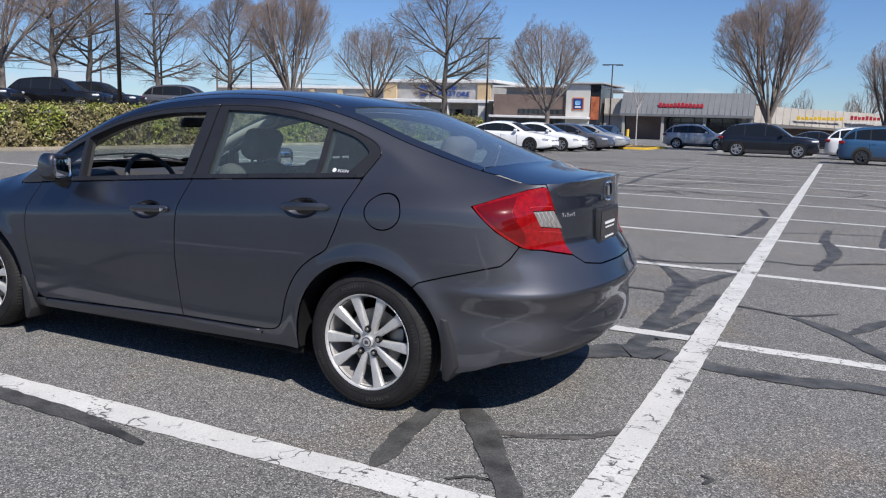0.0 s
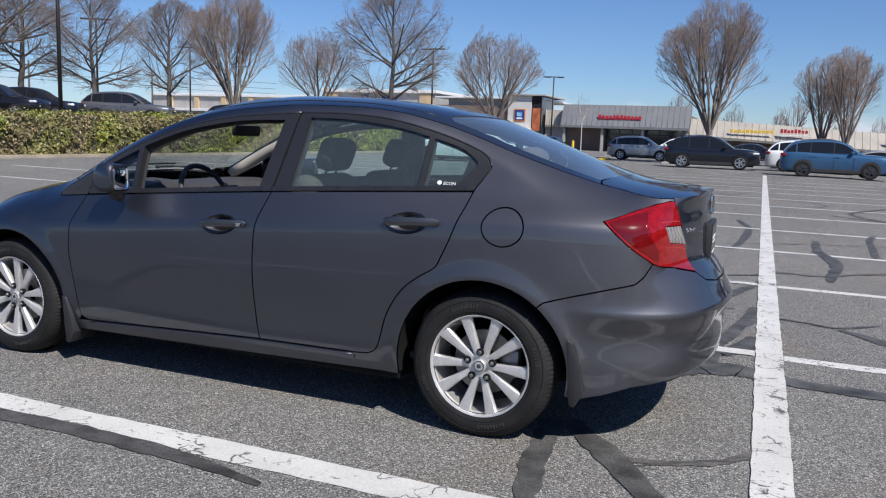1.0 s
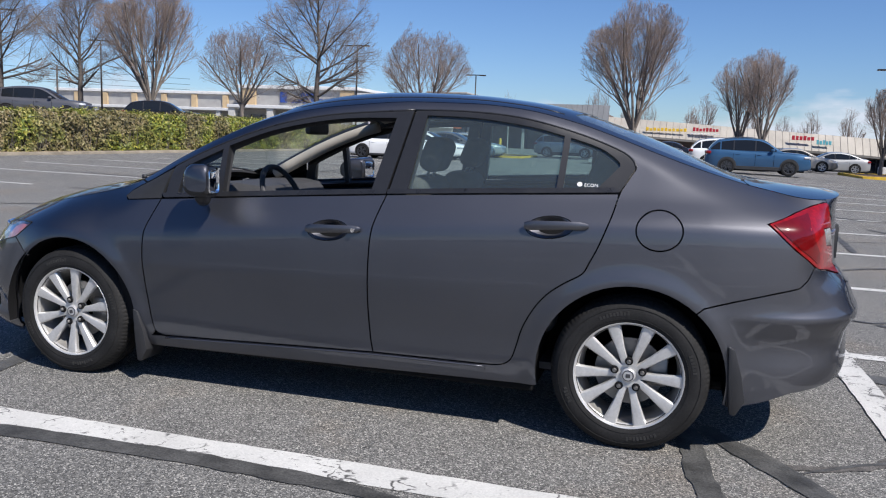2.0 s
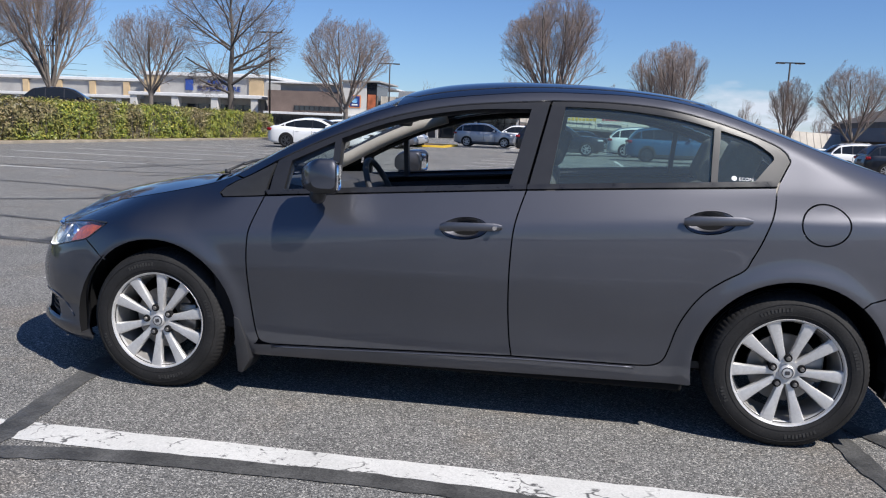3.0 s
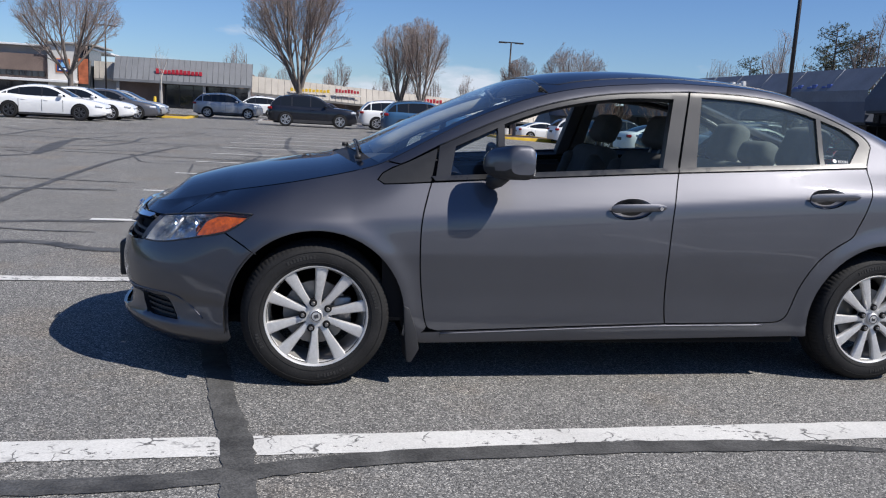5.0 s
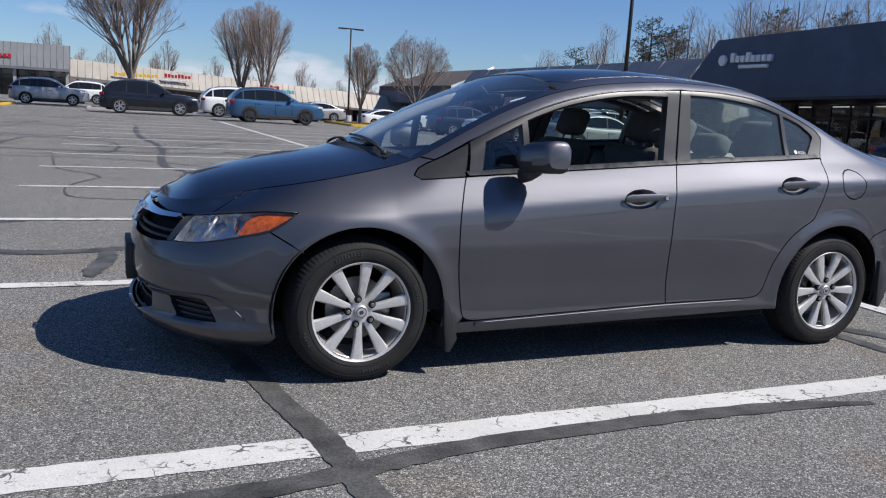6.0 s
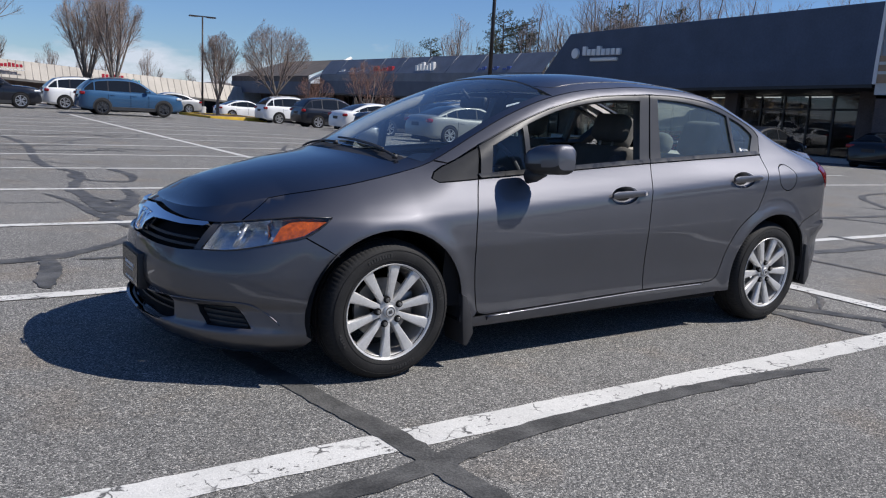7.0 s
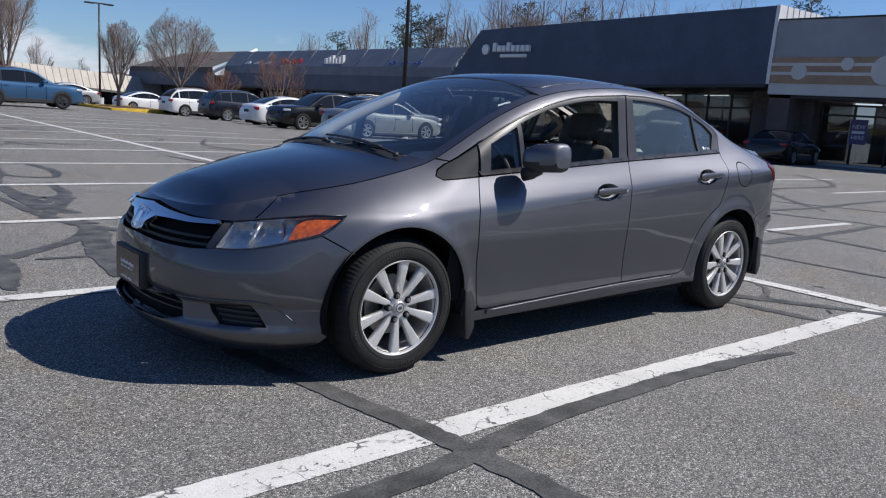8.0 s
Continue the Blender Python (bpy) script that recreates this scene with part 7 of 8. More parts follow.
parked_car("saloon", BLACK_P, (-14.0, 60.0), 90, "black saloon parked before the restaurant")
parked_car("suv", WHITE_P, (-4.5, 62.0), 180, "white suv parked before the shops")
parked_car("saloon", NAVY_P, (1.5, 66.0), 0, "dark saloon parked before the shops")
parked_car("saloon", GREY_P, (7.0, 70.0), 180, "grey saloon parked before the shops")
for x, y, k, m, c in ((-31.0, 17.0, "suv", SILVER_P, "silver"), (-33.5, 20.0, "suv", NAVY_P, "dark blue"), (-31.5, 23.4, "suv", BLACK_P, "black"), (-33.0, 27.0, "suv", NAVY_P, "dark blue"), (-30.6, 31.0, "big_suv", GREY_P, "dark grey"), (-29.5, 40.0, "big_suv", BLACK_P, "black")):
    parked_car(k, m, (x, y), 25, f"{c} suv parked beyond the clipped hedge")

# ---- shops and restaurant across the lot ----
METAL_GREY = material("grey_seam_roof", (0.20, 0.205, 0.21), 0.5, 0.2, vary=0.12, vary_scale=0.6, fine=0.06, fine_scale=8.0)
METAL_TAN = material("tan_seam_roof", (0.40, 0.365, 0.315), 0.55, 0.1, vary=0.12, vary_scale=0.6, fine=0.06, fine_scale=8.0)
NAVY_ROOF = material("slate_blue_roof", (0.054, 0.072, 0.112), 0.6, vary=0.15, vary_scale=0.7, fine=0.08, fine_scale=10.0)
SHINGLE = material("brown_shingle", (0.10, 0.085, 0.075), 0.9, vary=0.2, vary_scale=1.0, fine=0.25, fine_scale=25.0)
STUCCO = material("pale_stucco", (0.58, 0.56, 0.52), 0.85, vary=0.08, vary_scale=0.8, fine=0.05, fine_scale=30.0)
STUCCO_GREY = material("grey_stucco", (0.36, 0.35, 0.335), 0.85, vary=0.1, vary_scale=0.8, fine=0.05, fine_scale=30.0)
OCHRE = material("ochre_stucco", (0.50, 0.37, 0.22), 0.85, vary=0.1, vary_scale=0.8)
BROWN_WALL = material("brown_brick_wall", (0.17, 0.125, 0.105), 0.85, vary=0.15, vary_scale=0.7, fine=0.12, fine_scale=14.0)
DARK_BRICK = material("dark_brick", (0.11, 0.085, 0.078), 0.85, vary=0.2, vary_scale=1.0, fine=0.2, fine_scale=16.0)
WHITE_TRIM = material("white_cornice", (0.72, 0.71, 0.69), 0.6, vary=0.06, vary_scale=2.0)
SHOP_GLASS = material("shop_glass", (0.02, 0.024, 0.03), 0.05, spec=0.8, vary=0.2, vary_scale=0.6)
CONCRETE = material("pale_concrete", (0.42, 0.41, 0.39), 0.85, vary=0.12, vary_scale=1.2, fine=0.1, fine_scale=40.0, bump=0.004, bump_scale=30.0)
YELLOW = material("yellow_kerb_paint", (0.62, 0.40, 0.03), 0.6, vary=0.18, vary_scale=2.5, fine=0.12, fine_scale=30.0)
MULCH = material("brown_mulch", (0.13, 0.085, 0.055), 0.95, vary=0.3, vary_scale=2.0, fine=0.35, fine_scale=40.0, bump=0.02, bump_scale=30.0)
RED_SIGN = material("red_sign_letter", (0.42, 0.02, 0.035), 0.4, vary=0.2, vary_scale=2.0)
BLUE_SIGN = material("blue_sign_letter", (0.03, 0.07, 0.28), 0.4)
YELLOW_SIGN = material("yellow_sign", (0.75, 0.47, 0.03), 0.45)
WHITE_SIGN = material("white_sign_letter", (0.75, 0.75, 0.73), 0.45)
TAN_BOARD = material("tan_wood_band", (0.34, 0.225, 0.145), 0.7, vary=0.15, vary_scale=2.0)
DARK_METAL = material("dark_frame_metal", (0.03, 0.03, 0.032), 0.45, 0.4)


def building(name, label, kind="shop"):
    return thing(name, label, kind)


def seam_roof(root, x0, x1, y, z0, z1, back, mat, pitch=0.6, drop0=0.0, drop1=0.0):
    """A mansard roof of upright seamed panels along x; drop: how far its two ends sit lower."""
    bm = bmesh.new()
    n = max(1, int(abs(x1 - x0) / pitch))
    prof = [(y + back * 0.16, z0 - 0.25), (y - 0.05, z0 - 0.25), (y - 0.12, z0), (y + back, z1), (y + back + 0.5, z1)]
    rows = []
    for i in range(n + 1):
        f = i / n
        x = x0 + (x1 - x0) * f
        d = drop0 + (drop1 - drop0) * f
        rows.append([bm.verts.new((x, b, z - d)) for b, z in prof])
    for a, b in zip(rows, rows[1:]):
        for k in range(4):
            bm.faces.new((a[k], b[k], b[k + 1], a[k + 1]))
    bmesh.ops.recalc_face_normals(bm, faces=bm.faces)
    ob = part("roof", bm, mat, root, smooth=False)
    for i in range(n + 1):
        f = i / n
        x, d = x0 + (x1 - x0) * f, drop0 + (drop1 - drop0) * f
        part("roof_seam", tube([(x, y - 0.13, z0 - d), (x, y + back - 0.02, z1 - d + 0.01)], 0.035, 4), mat, ob)
    return ob


def sign_bars(root, x0, x1, y, z0, z1, mat, n, label, rnd):
    """Unreadable sign writing as separate raised bars."""
    w = (x1 - x0) / n
    for i in range(n):
        a = x0 + w * (i + 0.1)
        hi = z1 - (z1 - z0) * (0.0 if i in (0, n // 2) else rnd.uniform(0.05, 0.3))
        part("sign_bar", box((a, y - 0.12, z0), (a + w * 0.78, y, hi), 0.02), mat, root, label)


def shopfront(root, x0, x1, y, z0, z1, n, rail=None, mat=None):
    """A glazed front along x: a pane in each bay between dark mullions."""
    w = (x1 - x0) / n
    for i in range(n):
        part("pane", box((x0 + w * i + 0.05, y, z0), (x0 + w * (i + 1) - 0.05, y + 0.04, z1)), mat or SHOP_GLASS, root, "dark shop window pane")
    for i in range(n + 1):
        part("mullion", box((x0 + w * i - 0.05, y - 0.06, z0), (x0 + w * i + 0.05, y + 0.05, z1)), DARK_METAL, root)
    if rail:
        part("transom", box((x0, y - 0.05, rail), (x1, y + 0.03, rail + 0.08)), DARK_METAL, root)


rnd = random.Random(12)
# restaurant with the seamed grey mansard
b = building("restaurant", "restaurant with a grey seamed metal mansard roof and red sign", "restaurant")
part("wall", box((-21.2, 95.4, -1), (-6.4, 106, 4.6)), BROWN_WALL, b)
seam_roof(b, -21.5, -6.2, 93.4, 3.05, 5.6, 1.4, METAL_GREY, 0.62)
part("fascia", box((-21.5, 93.2, 2.75), (-6.2, 93.45, 3.08), 0.02), METAL_GREY, b)
shopfront(b, -16.2, -6.6, 95.3, 0.1, 2.7, 6, 2.1)
for x in (-21.1, -16.4, -11.6, -6.5):
    part("post", box((x - 0.16, 93.6, -1), (x + 0.16, 93.95, 2.8), 0.02), STUCCO_GREY, b, "pale porch post")
sign_bars(b, -17.0, -11.8, 93.75, 3.85, 4.42, RED_SIGN, 12, "red sign letter bar", rnd)
# wall between restaurant and food store
b = building("annex", "low annex with a tan seamed wall", "building")
part("wall", box((-24.1, 95.8, -1), (-21.6, 106, 4.3)), STUCCO_GREY, b)
seam_roof(b, -24.0, -21.6, 95.4, 3.0, 4.9, 0.3, METAL_TAN, 0.5)
# food store with brown wall and pale tower
b = building("food_store", "food store with a brown wall and a pale sign tower", "store")
part("wall", box((-38.6, 94.4, -1), (-28.6, 110, 5.2)), BROWN_WALL, b)
part("upper_wall", box((-37.2, 95.2, 5.2), (-28.6, 110, 6.1), 0.03), STUCCO_GREY, b)
part("roof_edge", box((-38.8, 94.2, 6.1), (-24.0, 110, 6.3), 0.03), WHITE_TRIM, b)
part("tower", box((-28.6, 94.0, -1), (-25.5, 104, 6.5), 0.03), STUCCO, b)
part("tower_cap", box((-29.0, 93.6, 6.5), (-23.7, 104, 6.72), 0.04), STUCCO_GREY, b)
part("glass_tower", box((-25.5, 94.1, 0.2), (-24.2, 100, 6.45)), SHOP_GLASS, b, "tall dark glass strip")
part("poster", box((-25.35, 93.98, 2.2), (-24.35, 94.09, 5.0)), material("rust_poster", (0.42, 0.12, 0.05), 0.6, vary=0.4, vary_scale=1.5), b, "rust-red window poster")
part("awning", box((-38.6, 92.8, 2.2), (-25.4, 94.4, 2.5), 0.03), WHITE_TRIM, b)
part("sign_board", box((-27.6, 93.86, 3.45), (-26.35, 93.99, 4.75), 0.03), material("deep_blue_board", (0.02, 0.05, 0.2), 0.4), b, "blue sign board with plain shapes")
part("sign_shape", box((-27.3, 93.82, 3.95), (-26.65, 93.87, 4.5), 0.1), material("pale_blue_shape", (0.25, 0.5, 0.75), 0.4), b)
part("sign_shape", box((-27.35, 93.82, 3.6), (-26.6, 93.87, 3.8), 0.02), WHITE_SIGN, b)
part("sign_edge", box((-27.72, 93.9, 3.33), (-26.23, 93.985, 4.87), 0.02), material("orange_edge", (0.65, 0.2, 0.03), 0.4), b)
shopfront(b, -35.0, -29.0, 94.3, 2.75, 3.35, 9, None, SHOP_GLASS)
shopfront(b, -38.2, -25.6, 94.35, 0.0, 2.1, 9)
# sports superstore
b = building("superstore", "pale sports superstore with ochre pillars and white canopy", "store")
part("wall", box((-58.6, 99.5, -1), (-41.0, 115, 7.0)), STUCCO_GREY, b)
part("cornice", box((-59.0, 99.0, 6.9), (-40.6, 115, 7.35), 0.05), WHITE_TRIM, b)
part("canopy", box((-59.2, 96.5, 4.05), (-40.2, 99.6, 4.5), 0.05), WHITE_TRIM, b)
for x0, x1 in ((-58.4, -56.2), (-43.2, -41.2)):
    part("pilaster", box((x0, 99.2, 4.5), (x1, 99.6, 6.85), 0.02), OCHRE, b, "ochre pilaster")
for x in (-58.6, -52.6, -47.0, -41.4):
    part("canopy_post", box((x - 0.5, 96.7, -1), (x + 0.5, 97.6, 4.05), 0.03), STUCCO, b)
    part("post_foot", box((x - 0.55, 96.65, -1), (x + 0.55, 97.65, 1.8), 0.03), OCHRE, b)
shopfront(b, -57.0, -42.5, 99.4, 0.0, 3.2, 9, 2.5)
text = bpy.data.curves.new("sign_text", "FONT")
text.body, text.size, text.extrude = "SUPERSTORE", 1.0, 0.05
tmp = new("sign_text", text)
bm = bmesh.new()
me = tmp.to_mesh()
bm.from_mesh(me)
tmp.to_mesh_clear()
bpy.data.objects.remove(tmp)
x_hi = max(v.co.x for v in bm.verts)
bmesh.ops.transform(bm, matrix=Matrix.Translation((-50.7, 99.4, 5.0)) @ pose(0, 0, 0, 90, 0, 0) @ Matrix.Diagonal((6.2 / x_hi, 0.95, 1, 1)), verts=bm.verts)
part("sign_word", bm, BLUE_SIGN, b, "blue sign lettering", smooth=False)
sign_bars(b, -49.2, -46.6, 99.42, 5.95, 6.4, BLUE_SIGN, 7, "small blue sign bar", rnd)
part("sign_emblem", box((-52.4, 99.3, 5.0), (-51.3, 99.45, 6.5), 0.03), BLUE_SIGN, b, "plain blue emblem")
part("side_wing", box((-92, 101, -1), (-58.7, 115, 6.1)), STUCCO_GREY, b)
part("wing_cornice", box((-92, 100.6, 6.0), (-59.1, 115, 6.4), 0.04), WHITE_TRIM, b)
part("wing_canopy", box((-92, 98.6, 3.6), (-59.4, 101.1, 4.0), 0.04), WHITE_TRIM, b)
for k in range(6):
    x = -62 - 5.2 * k
    part("wing_pilaster", box((x - 0.45, 100.7, 4.0), (x + 0.45, 101.05, 5.9), 0.02), OCHRE, b)
    part("wing_post", box((x - 0.35, 98.8, -1), (x + 0.35, 99.5, 3.6), 0.02), STUCCO, b)
# strip plaza with the long tan roof that steps down with the ground
b = building("strip_plaza", "long strip plaza with a tan seamed metal roof", "shops")
seam_roof(b, -6.2, 33.0, 93.6, 2.35, 4.25, 1.3, METAL_TAN, 0.75, 0.0, 2.1)
part("wall", box((-6.2, 96.0, -3.5), (33.0, 106, 1.8)), BROWN_WALL, b)
shopfront(b, -5.8, 32.0, 95.9, -2.6, 0.4, 18)
for k in range(8):
    x = -5.5 + 5.2 * k
    part("post", box((x - 0.15, 93.9, -3.5), (x + 0.15, 94.2, 2.2 - 0.0536 * (x + 6.2)), 0.02), BROWN_WALL, b)
for x0, x1, z0, z1, m, n, lab in ((-1.8, 2.9, 2.75, 3.15, YELLOW_SIGN, 11, "yellow sign bar"), (3.5, 6.4, 2.85, 3.3, RED_SIGN, 8, "red sign bar"), (3.3, 6.6, 2.5, 2.66, WHITE_SIGN, 9, "small white sign bar"), (14.2, 16.6, 2.25, 2.75, RED_SIGN, 6, "red sign bar"), (16.8, 18.4, 1.85, 2.35, material("teal_sign", (0.12, 0.4, 0.45), 0.5), 5, "teal sign bar")):
    sign_bars(b, x0, x1, 93.6, z0, z1, m, n, lab, rnd)

# ---- shops along the side, in shade ----
FX = 32.0


def side_box(root, name, y0, y1, z0, z1, x0, x1, mat, label="", bevel=0.0):
    return part(name, box((x0, y0, z0), (x1, y1, z1), bevel), mat, root, label)


def side_roof(root, y0, y1, z0, z1, back, mat, pitch, x=FX, skew=0.0):
    """A mansard along y that faces the lot; skew: how far its far edge leans in."""
    bm = bmesh.new()
    prof = [(x + 0.6, z0), (x - 0.05, z0), (x - 0.08, z0 + 0.7), (x + back, z1), (x + back + 0.6, z1)]
    rows = [[bm.verts.new((px_, y0, z)) for px_, z in prof], [bm.verts.new((px_, y1 - (skew if k >= 3 else 0), z)) for k, (px_, z) in enumerate(prof)]]
    for k in range(4):
        bm.faces.new((rows[0][k], rows[1][k], rows[1][k + 1], rows[0][k + 1]))
    bmesh.ops.recalc_face_normals(bm, faces=bm.faces)
    ob = part("roof", bm, mat, root, smooth=False)
    n = int((y1 - y0) / pitch)
    for i in range(1, n):
        y = y0 + (y1 - y0) * i / n
        yt = y - (skew * ramp(y1 - skew * 1.3, y1, y) if skew else 0)
        part("roof_seam", tube([(x - 0.09, y, z0 + 0.7), (x + back - 0.01, yt, z1 + 0.01)], 0.022, 4), mat, ob)
    return ob


def side_front(root, y0, y1, z0, z1, n, x, rail=None):
    w = (y1 - y0) / n
    for i in range(n):
        part("pane", box((x, y0 + w * i + 0.04, z0), (x + 0.04, y0 + w * (i + 1) - 0.04, z1)), SHOP_PANE, root, "shop window pane")
    for i in range(n + 1):
        part("mullion", box((x - 0.06, y0 + w * i - 0.04, z0), (x + 0.05, y0 + w * i + 0.04, z1)), DARK_METAL, root)
    for z in ([rail] if rail else []) + [z0 - 0.1, z1]:
        part("transom", box((x - 0.05, y0, z), (x + 0.03, y1, z + 0.09)), DARK_METAL, root)


SHOP_PANE = thin_glass("shop_pane", (0.5, 0.53, 0.55), 0.045, 0.7)
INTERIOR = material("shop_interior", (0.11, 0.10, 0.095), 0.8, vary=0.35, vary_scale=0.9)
TUBE_LIGHT = bpy.data.materials.new("shop_tube_light")
TUBE_LIGHT.use_nodes = True
TUBE_LIGHT.node_tree.nodes["Principled BSDF"].inputs["Emission Color"].default_value = (1, 0.96, 0.88, 1)
TUBE_LIGHT.node_tree.nodes["Principled BSDF"].inputs["Emission Strength"].default_value = 1.6
low = -0.75
# the tall slate-blue front
b = building("corner_shop", "tall shop with a slate-blue mansard front in shade", "shop")
side_roof(b, 15.7, 38.2, 3.2, 6.7, 0.06, NAVY_ROOF, 40.0, FX - 0.22, 2.6)
bm = bmesh.new()
cut = [[bm.verts.new((x, y, z)) for x, z in ((FX - 0.31, 3.2), (FX - 0.31, 3.9), (FX - 0.18, 6.73), (FX + 4, 6.73), (FX + 4, 3.2))] for y in (15.55, 15.71)]
for k in range(5):
    bm.faces.new((cut[0][k], cut[0][(k + 1) % 5], cut[1][(k + 1) % 5], cut[1][k]))
bm.faces.new(cut[0]), bm.faces.new(cut[1])
bmesh.ops.recalc_face_normals(bm, faces=bm.faces)
end = part("end_wall", bm, WHITE_TRIM, b, "white metal end panel", smooth=False)
for k in range(6):
    part("panel_seam", box((FX + 0.5 + 0.55 * k, 15.53, 6.1), (FX + 0.53 + 0.55 * k, 15.555, 6.735)), STUCCO_GREY, end)
side_box(b, "soffit", 15.7, 38.0, 3.05, 3.2, FX - 0.3, FX + 3.2, DARK_METAL)
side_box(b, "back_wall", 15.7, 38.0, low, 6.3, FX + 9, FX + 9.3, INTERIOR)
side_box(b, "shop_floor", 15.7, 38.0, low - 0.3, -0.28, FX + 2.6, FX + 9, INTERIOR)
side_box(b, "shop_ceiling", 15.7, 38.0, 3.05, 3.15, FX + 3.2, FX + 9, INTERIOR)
for y0, y1 in ((15.8, 17.6), (24.4, 25.2), (31.6, 32.4), (37.4, 38.2)):
    side_box(b, "brick_pier", y0, y1, low, 3.1, FX + 2.2, FX + 2.8, DARK_BRICK, "dark brick pier")
for y0, y1, n in ((17.6, 24.4, 5), (25.2, 31.6, 5), (32.4, 37.4, 4)):
    side_front(b, y0, y1, -0.3, 2.85, n, FX + 2.5, 2.15)
for k in range(7):
    side_box(b, "ceiling_light", 17.5 + 3.0 * k, 18.9 + 3.0 * k, 2.92, 2.99, FX + 4.5, FX + 4.75, TUBE_LIGHT, "white strip light")
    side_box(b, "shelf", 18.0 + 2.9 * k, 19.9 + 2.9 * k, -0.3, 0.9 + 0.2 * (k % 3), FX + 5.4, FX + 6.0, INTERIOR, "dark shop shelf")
# the whole front follows the falling lot
for o in b.children_recursive:
    for v in o.data.vertices:
        v.co.z -= 0.026 * max(0.0, v.co.y - 15.8)
y0, y1 = 30.9, 34.2
n = 8
for i in range(n):
    w = (y1 - y0) / n
    part("sign_bar", box((FX - 0.42, y1 - w * (i + 1) + 0.05, 4.8), (FX - 0.2, y1 - w * i - 0.04, 5.35 if i in (0, 3) else 5.18), 0.03), WHITE_SIGN, b, "white sign letter bar")
part("sign_bar", box((FX - 0.4, y0 + 0.3, 4.45), (FX - 0.2, y1 - 0.7, 4.66), 0.05), WHITE_SIGN, b, "pale rounded sign bar")
bm = lathe([(0.0, -0.06), (0.3, -0.06), (0.33, 0.0), (0.33, 0.1)], 20, "x")
bmesh.ops.translate(bm, verts=bm.verts, vec=(FX - 0.3, 34.9, 4.95))
part("sign_disc", bm, WHITE_SIGN, b, "pale plain emblem")
# the long low row
b = building("shop_row", "long low row of shops with a dark grey seamed roof", "shops")
side_roof(b, 38.3, 74.0, 3.15, 5.3, 1.2, material("slate_grey_roof", (0.16, 0.175, 0.205), 0.6, vary=0.15, vary_scale=0.7, fine=0.08, fine_scale=10.0), 3.6)
side_box(b, "fascia", 38.3, 74.0, 1.95, 3.17, FX - 0.1, FX + 0.5, material("slate_blue_fascia", (0.085, 0.098, 0.13), 0.6, vary=0.15, vary_scale=0.7), "slate-blue panelled fascia")
side_box(b, "soffit", 38.3, 74.0, 1.8, 1.95, FX, FX + 3, DARK_METAL)
side_box(b, "wall", 38.3, 98.0, -2.6, 3.0, FX + 2.8, FX + 3.1, DARK_BRICK)
for k in range(9):
    y = 39.5 + 3.9 * k
    side_front(b, y, y + 3.0, -1.2, 2.5, 3, FX + 2.7, 1.9)
for y0, y1, z0, z1, m, n, lab in ((42.0, 46.5, 4.0, 4.3, BLUE_SIGN, 9, "blue sign bar"), (52.2, 55.2, 3.9, 4.75, WHITE_SIGN, 6, "white sign bar"), (59.0, 62.6, 4.0, 4.5, RED_SIGN, 4, "red sign bar"), (64.5, 70.0, 3.9, 4.25, WHITE_SIGN, 8, "white sign bar")):
    w = (y1 - y0) / n
    for i in range(n):
        part("sign_bar", box((FX + 0.1, y0 + w * i + 0.07, z0), (FX + 0.35, y0 + w * (i + 1) - 0.07, z1 - 0.12 * (i % 3)), 0.02), m, b, lab)
# far end with the brown shingle gable
b = building("end_shop", "end shop with a brown shingled roof and white edge", "shop")
side_roof(b, 74.1, 98.5, 2.9, 5.6, 4.6, SHINGLE, 40.0, FX - 1.2, 6.0)
part("gable_edge", tube([(FX - 1.3, 73.9, 3.1), (FX + 3.4, 73.9, 5.75)], 0.16, 6), WHITE_TRIM, b, "white gable edge")
side_box(b, "fascia", 74.0, 98.6, 1.6, 3.0, FX - 1.3, FX - 1.1, NAVY_ROOF)
side_box(b, "wall", 74.0, 98.0, -2.6, 2.9, FX + 1.5, FX + 1.8, DARK_BRICK)
# the near shop with the tan band
b = building("near_shop", "shop with a grey upper wall and a striped tan band", "shop")
side_box(b, "upper_wall", -30, 15.52, 4.35, 6.02, FX - 0.2, FX + 6, material("blue_grey_stucco", (0.29, 0.30, 0.32), 0.85, vary=0.1, vary_scale=0.8, fine=0.05, fine_scale=30.0))
side_box(b, "coping", -30, 15.5, 6.02, 6.09, FX - 0.24, FX + 6, DARK_METAL)
side_box(b, "band", -30, 15.6, 3.25, 4.4, FX - 0.27, FX + 1.0, TAN_BOARD, "tan wooden band")
for z in (3.62, 4.02):
    side_box(b, "stripe", -30, 15.6, z, z + 0.13, FX - 0.29, FX + 0.2, STUCCO, "pale stripe")
for y, z, r in ((14.22, 3.77, 0.36), (12.14, 4.1, 0.27), (10.55, 3.84, 0.6), (6.5, 3.8, 0.42), (4.0, 4.08, 0.3), (1.0, 3.8, 0.42)):
    bm = lathe([(0.0, -0.03), (r, -0.03), (r, 0.1)], 28, "x")
    bmesh.ops.translate(bm, verts=bm.verts, vec=(FX - 0.29, y, z))
    part("disc", bm, STUCCO, b, "pale round sign disc")
side_box(b, "pale_beam", -30, 15.6, 2.75, 3.25, FX - 0.22, FX + 0.6, STUCCO)
side_box(b, "soffit", -30, 15.6, 2.6, 2.75, FX, FX + 3, DARK_METAL)
side_box(b, "brick_wall", 14.1, 15.6, low, 2.65, FX + 1.4, FX + 1.8, DARK_BRICK, "dark brick wall")
side_box(b, "brick_pier", 14.6, 15.6, low, 2.75, FX, FX + 1.4, DARK_BRICK)
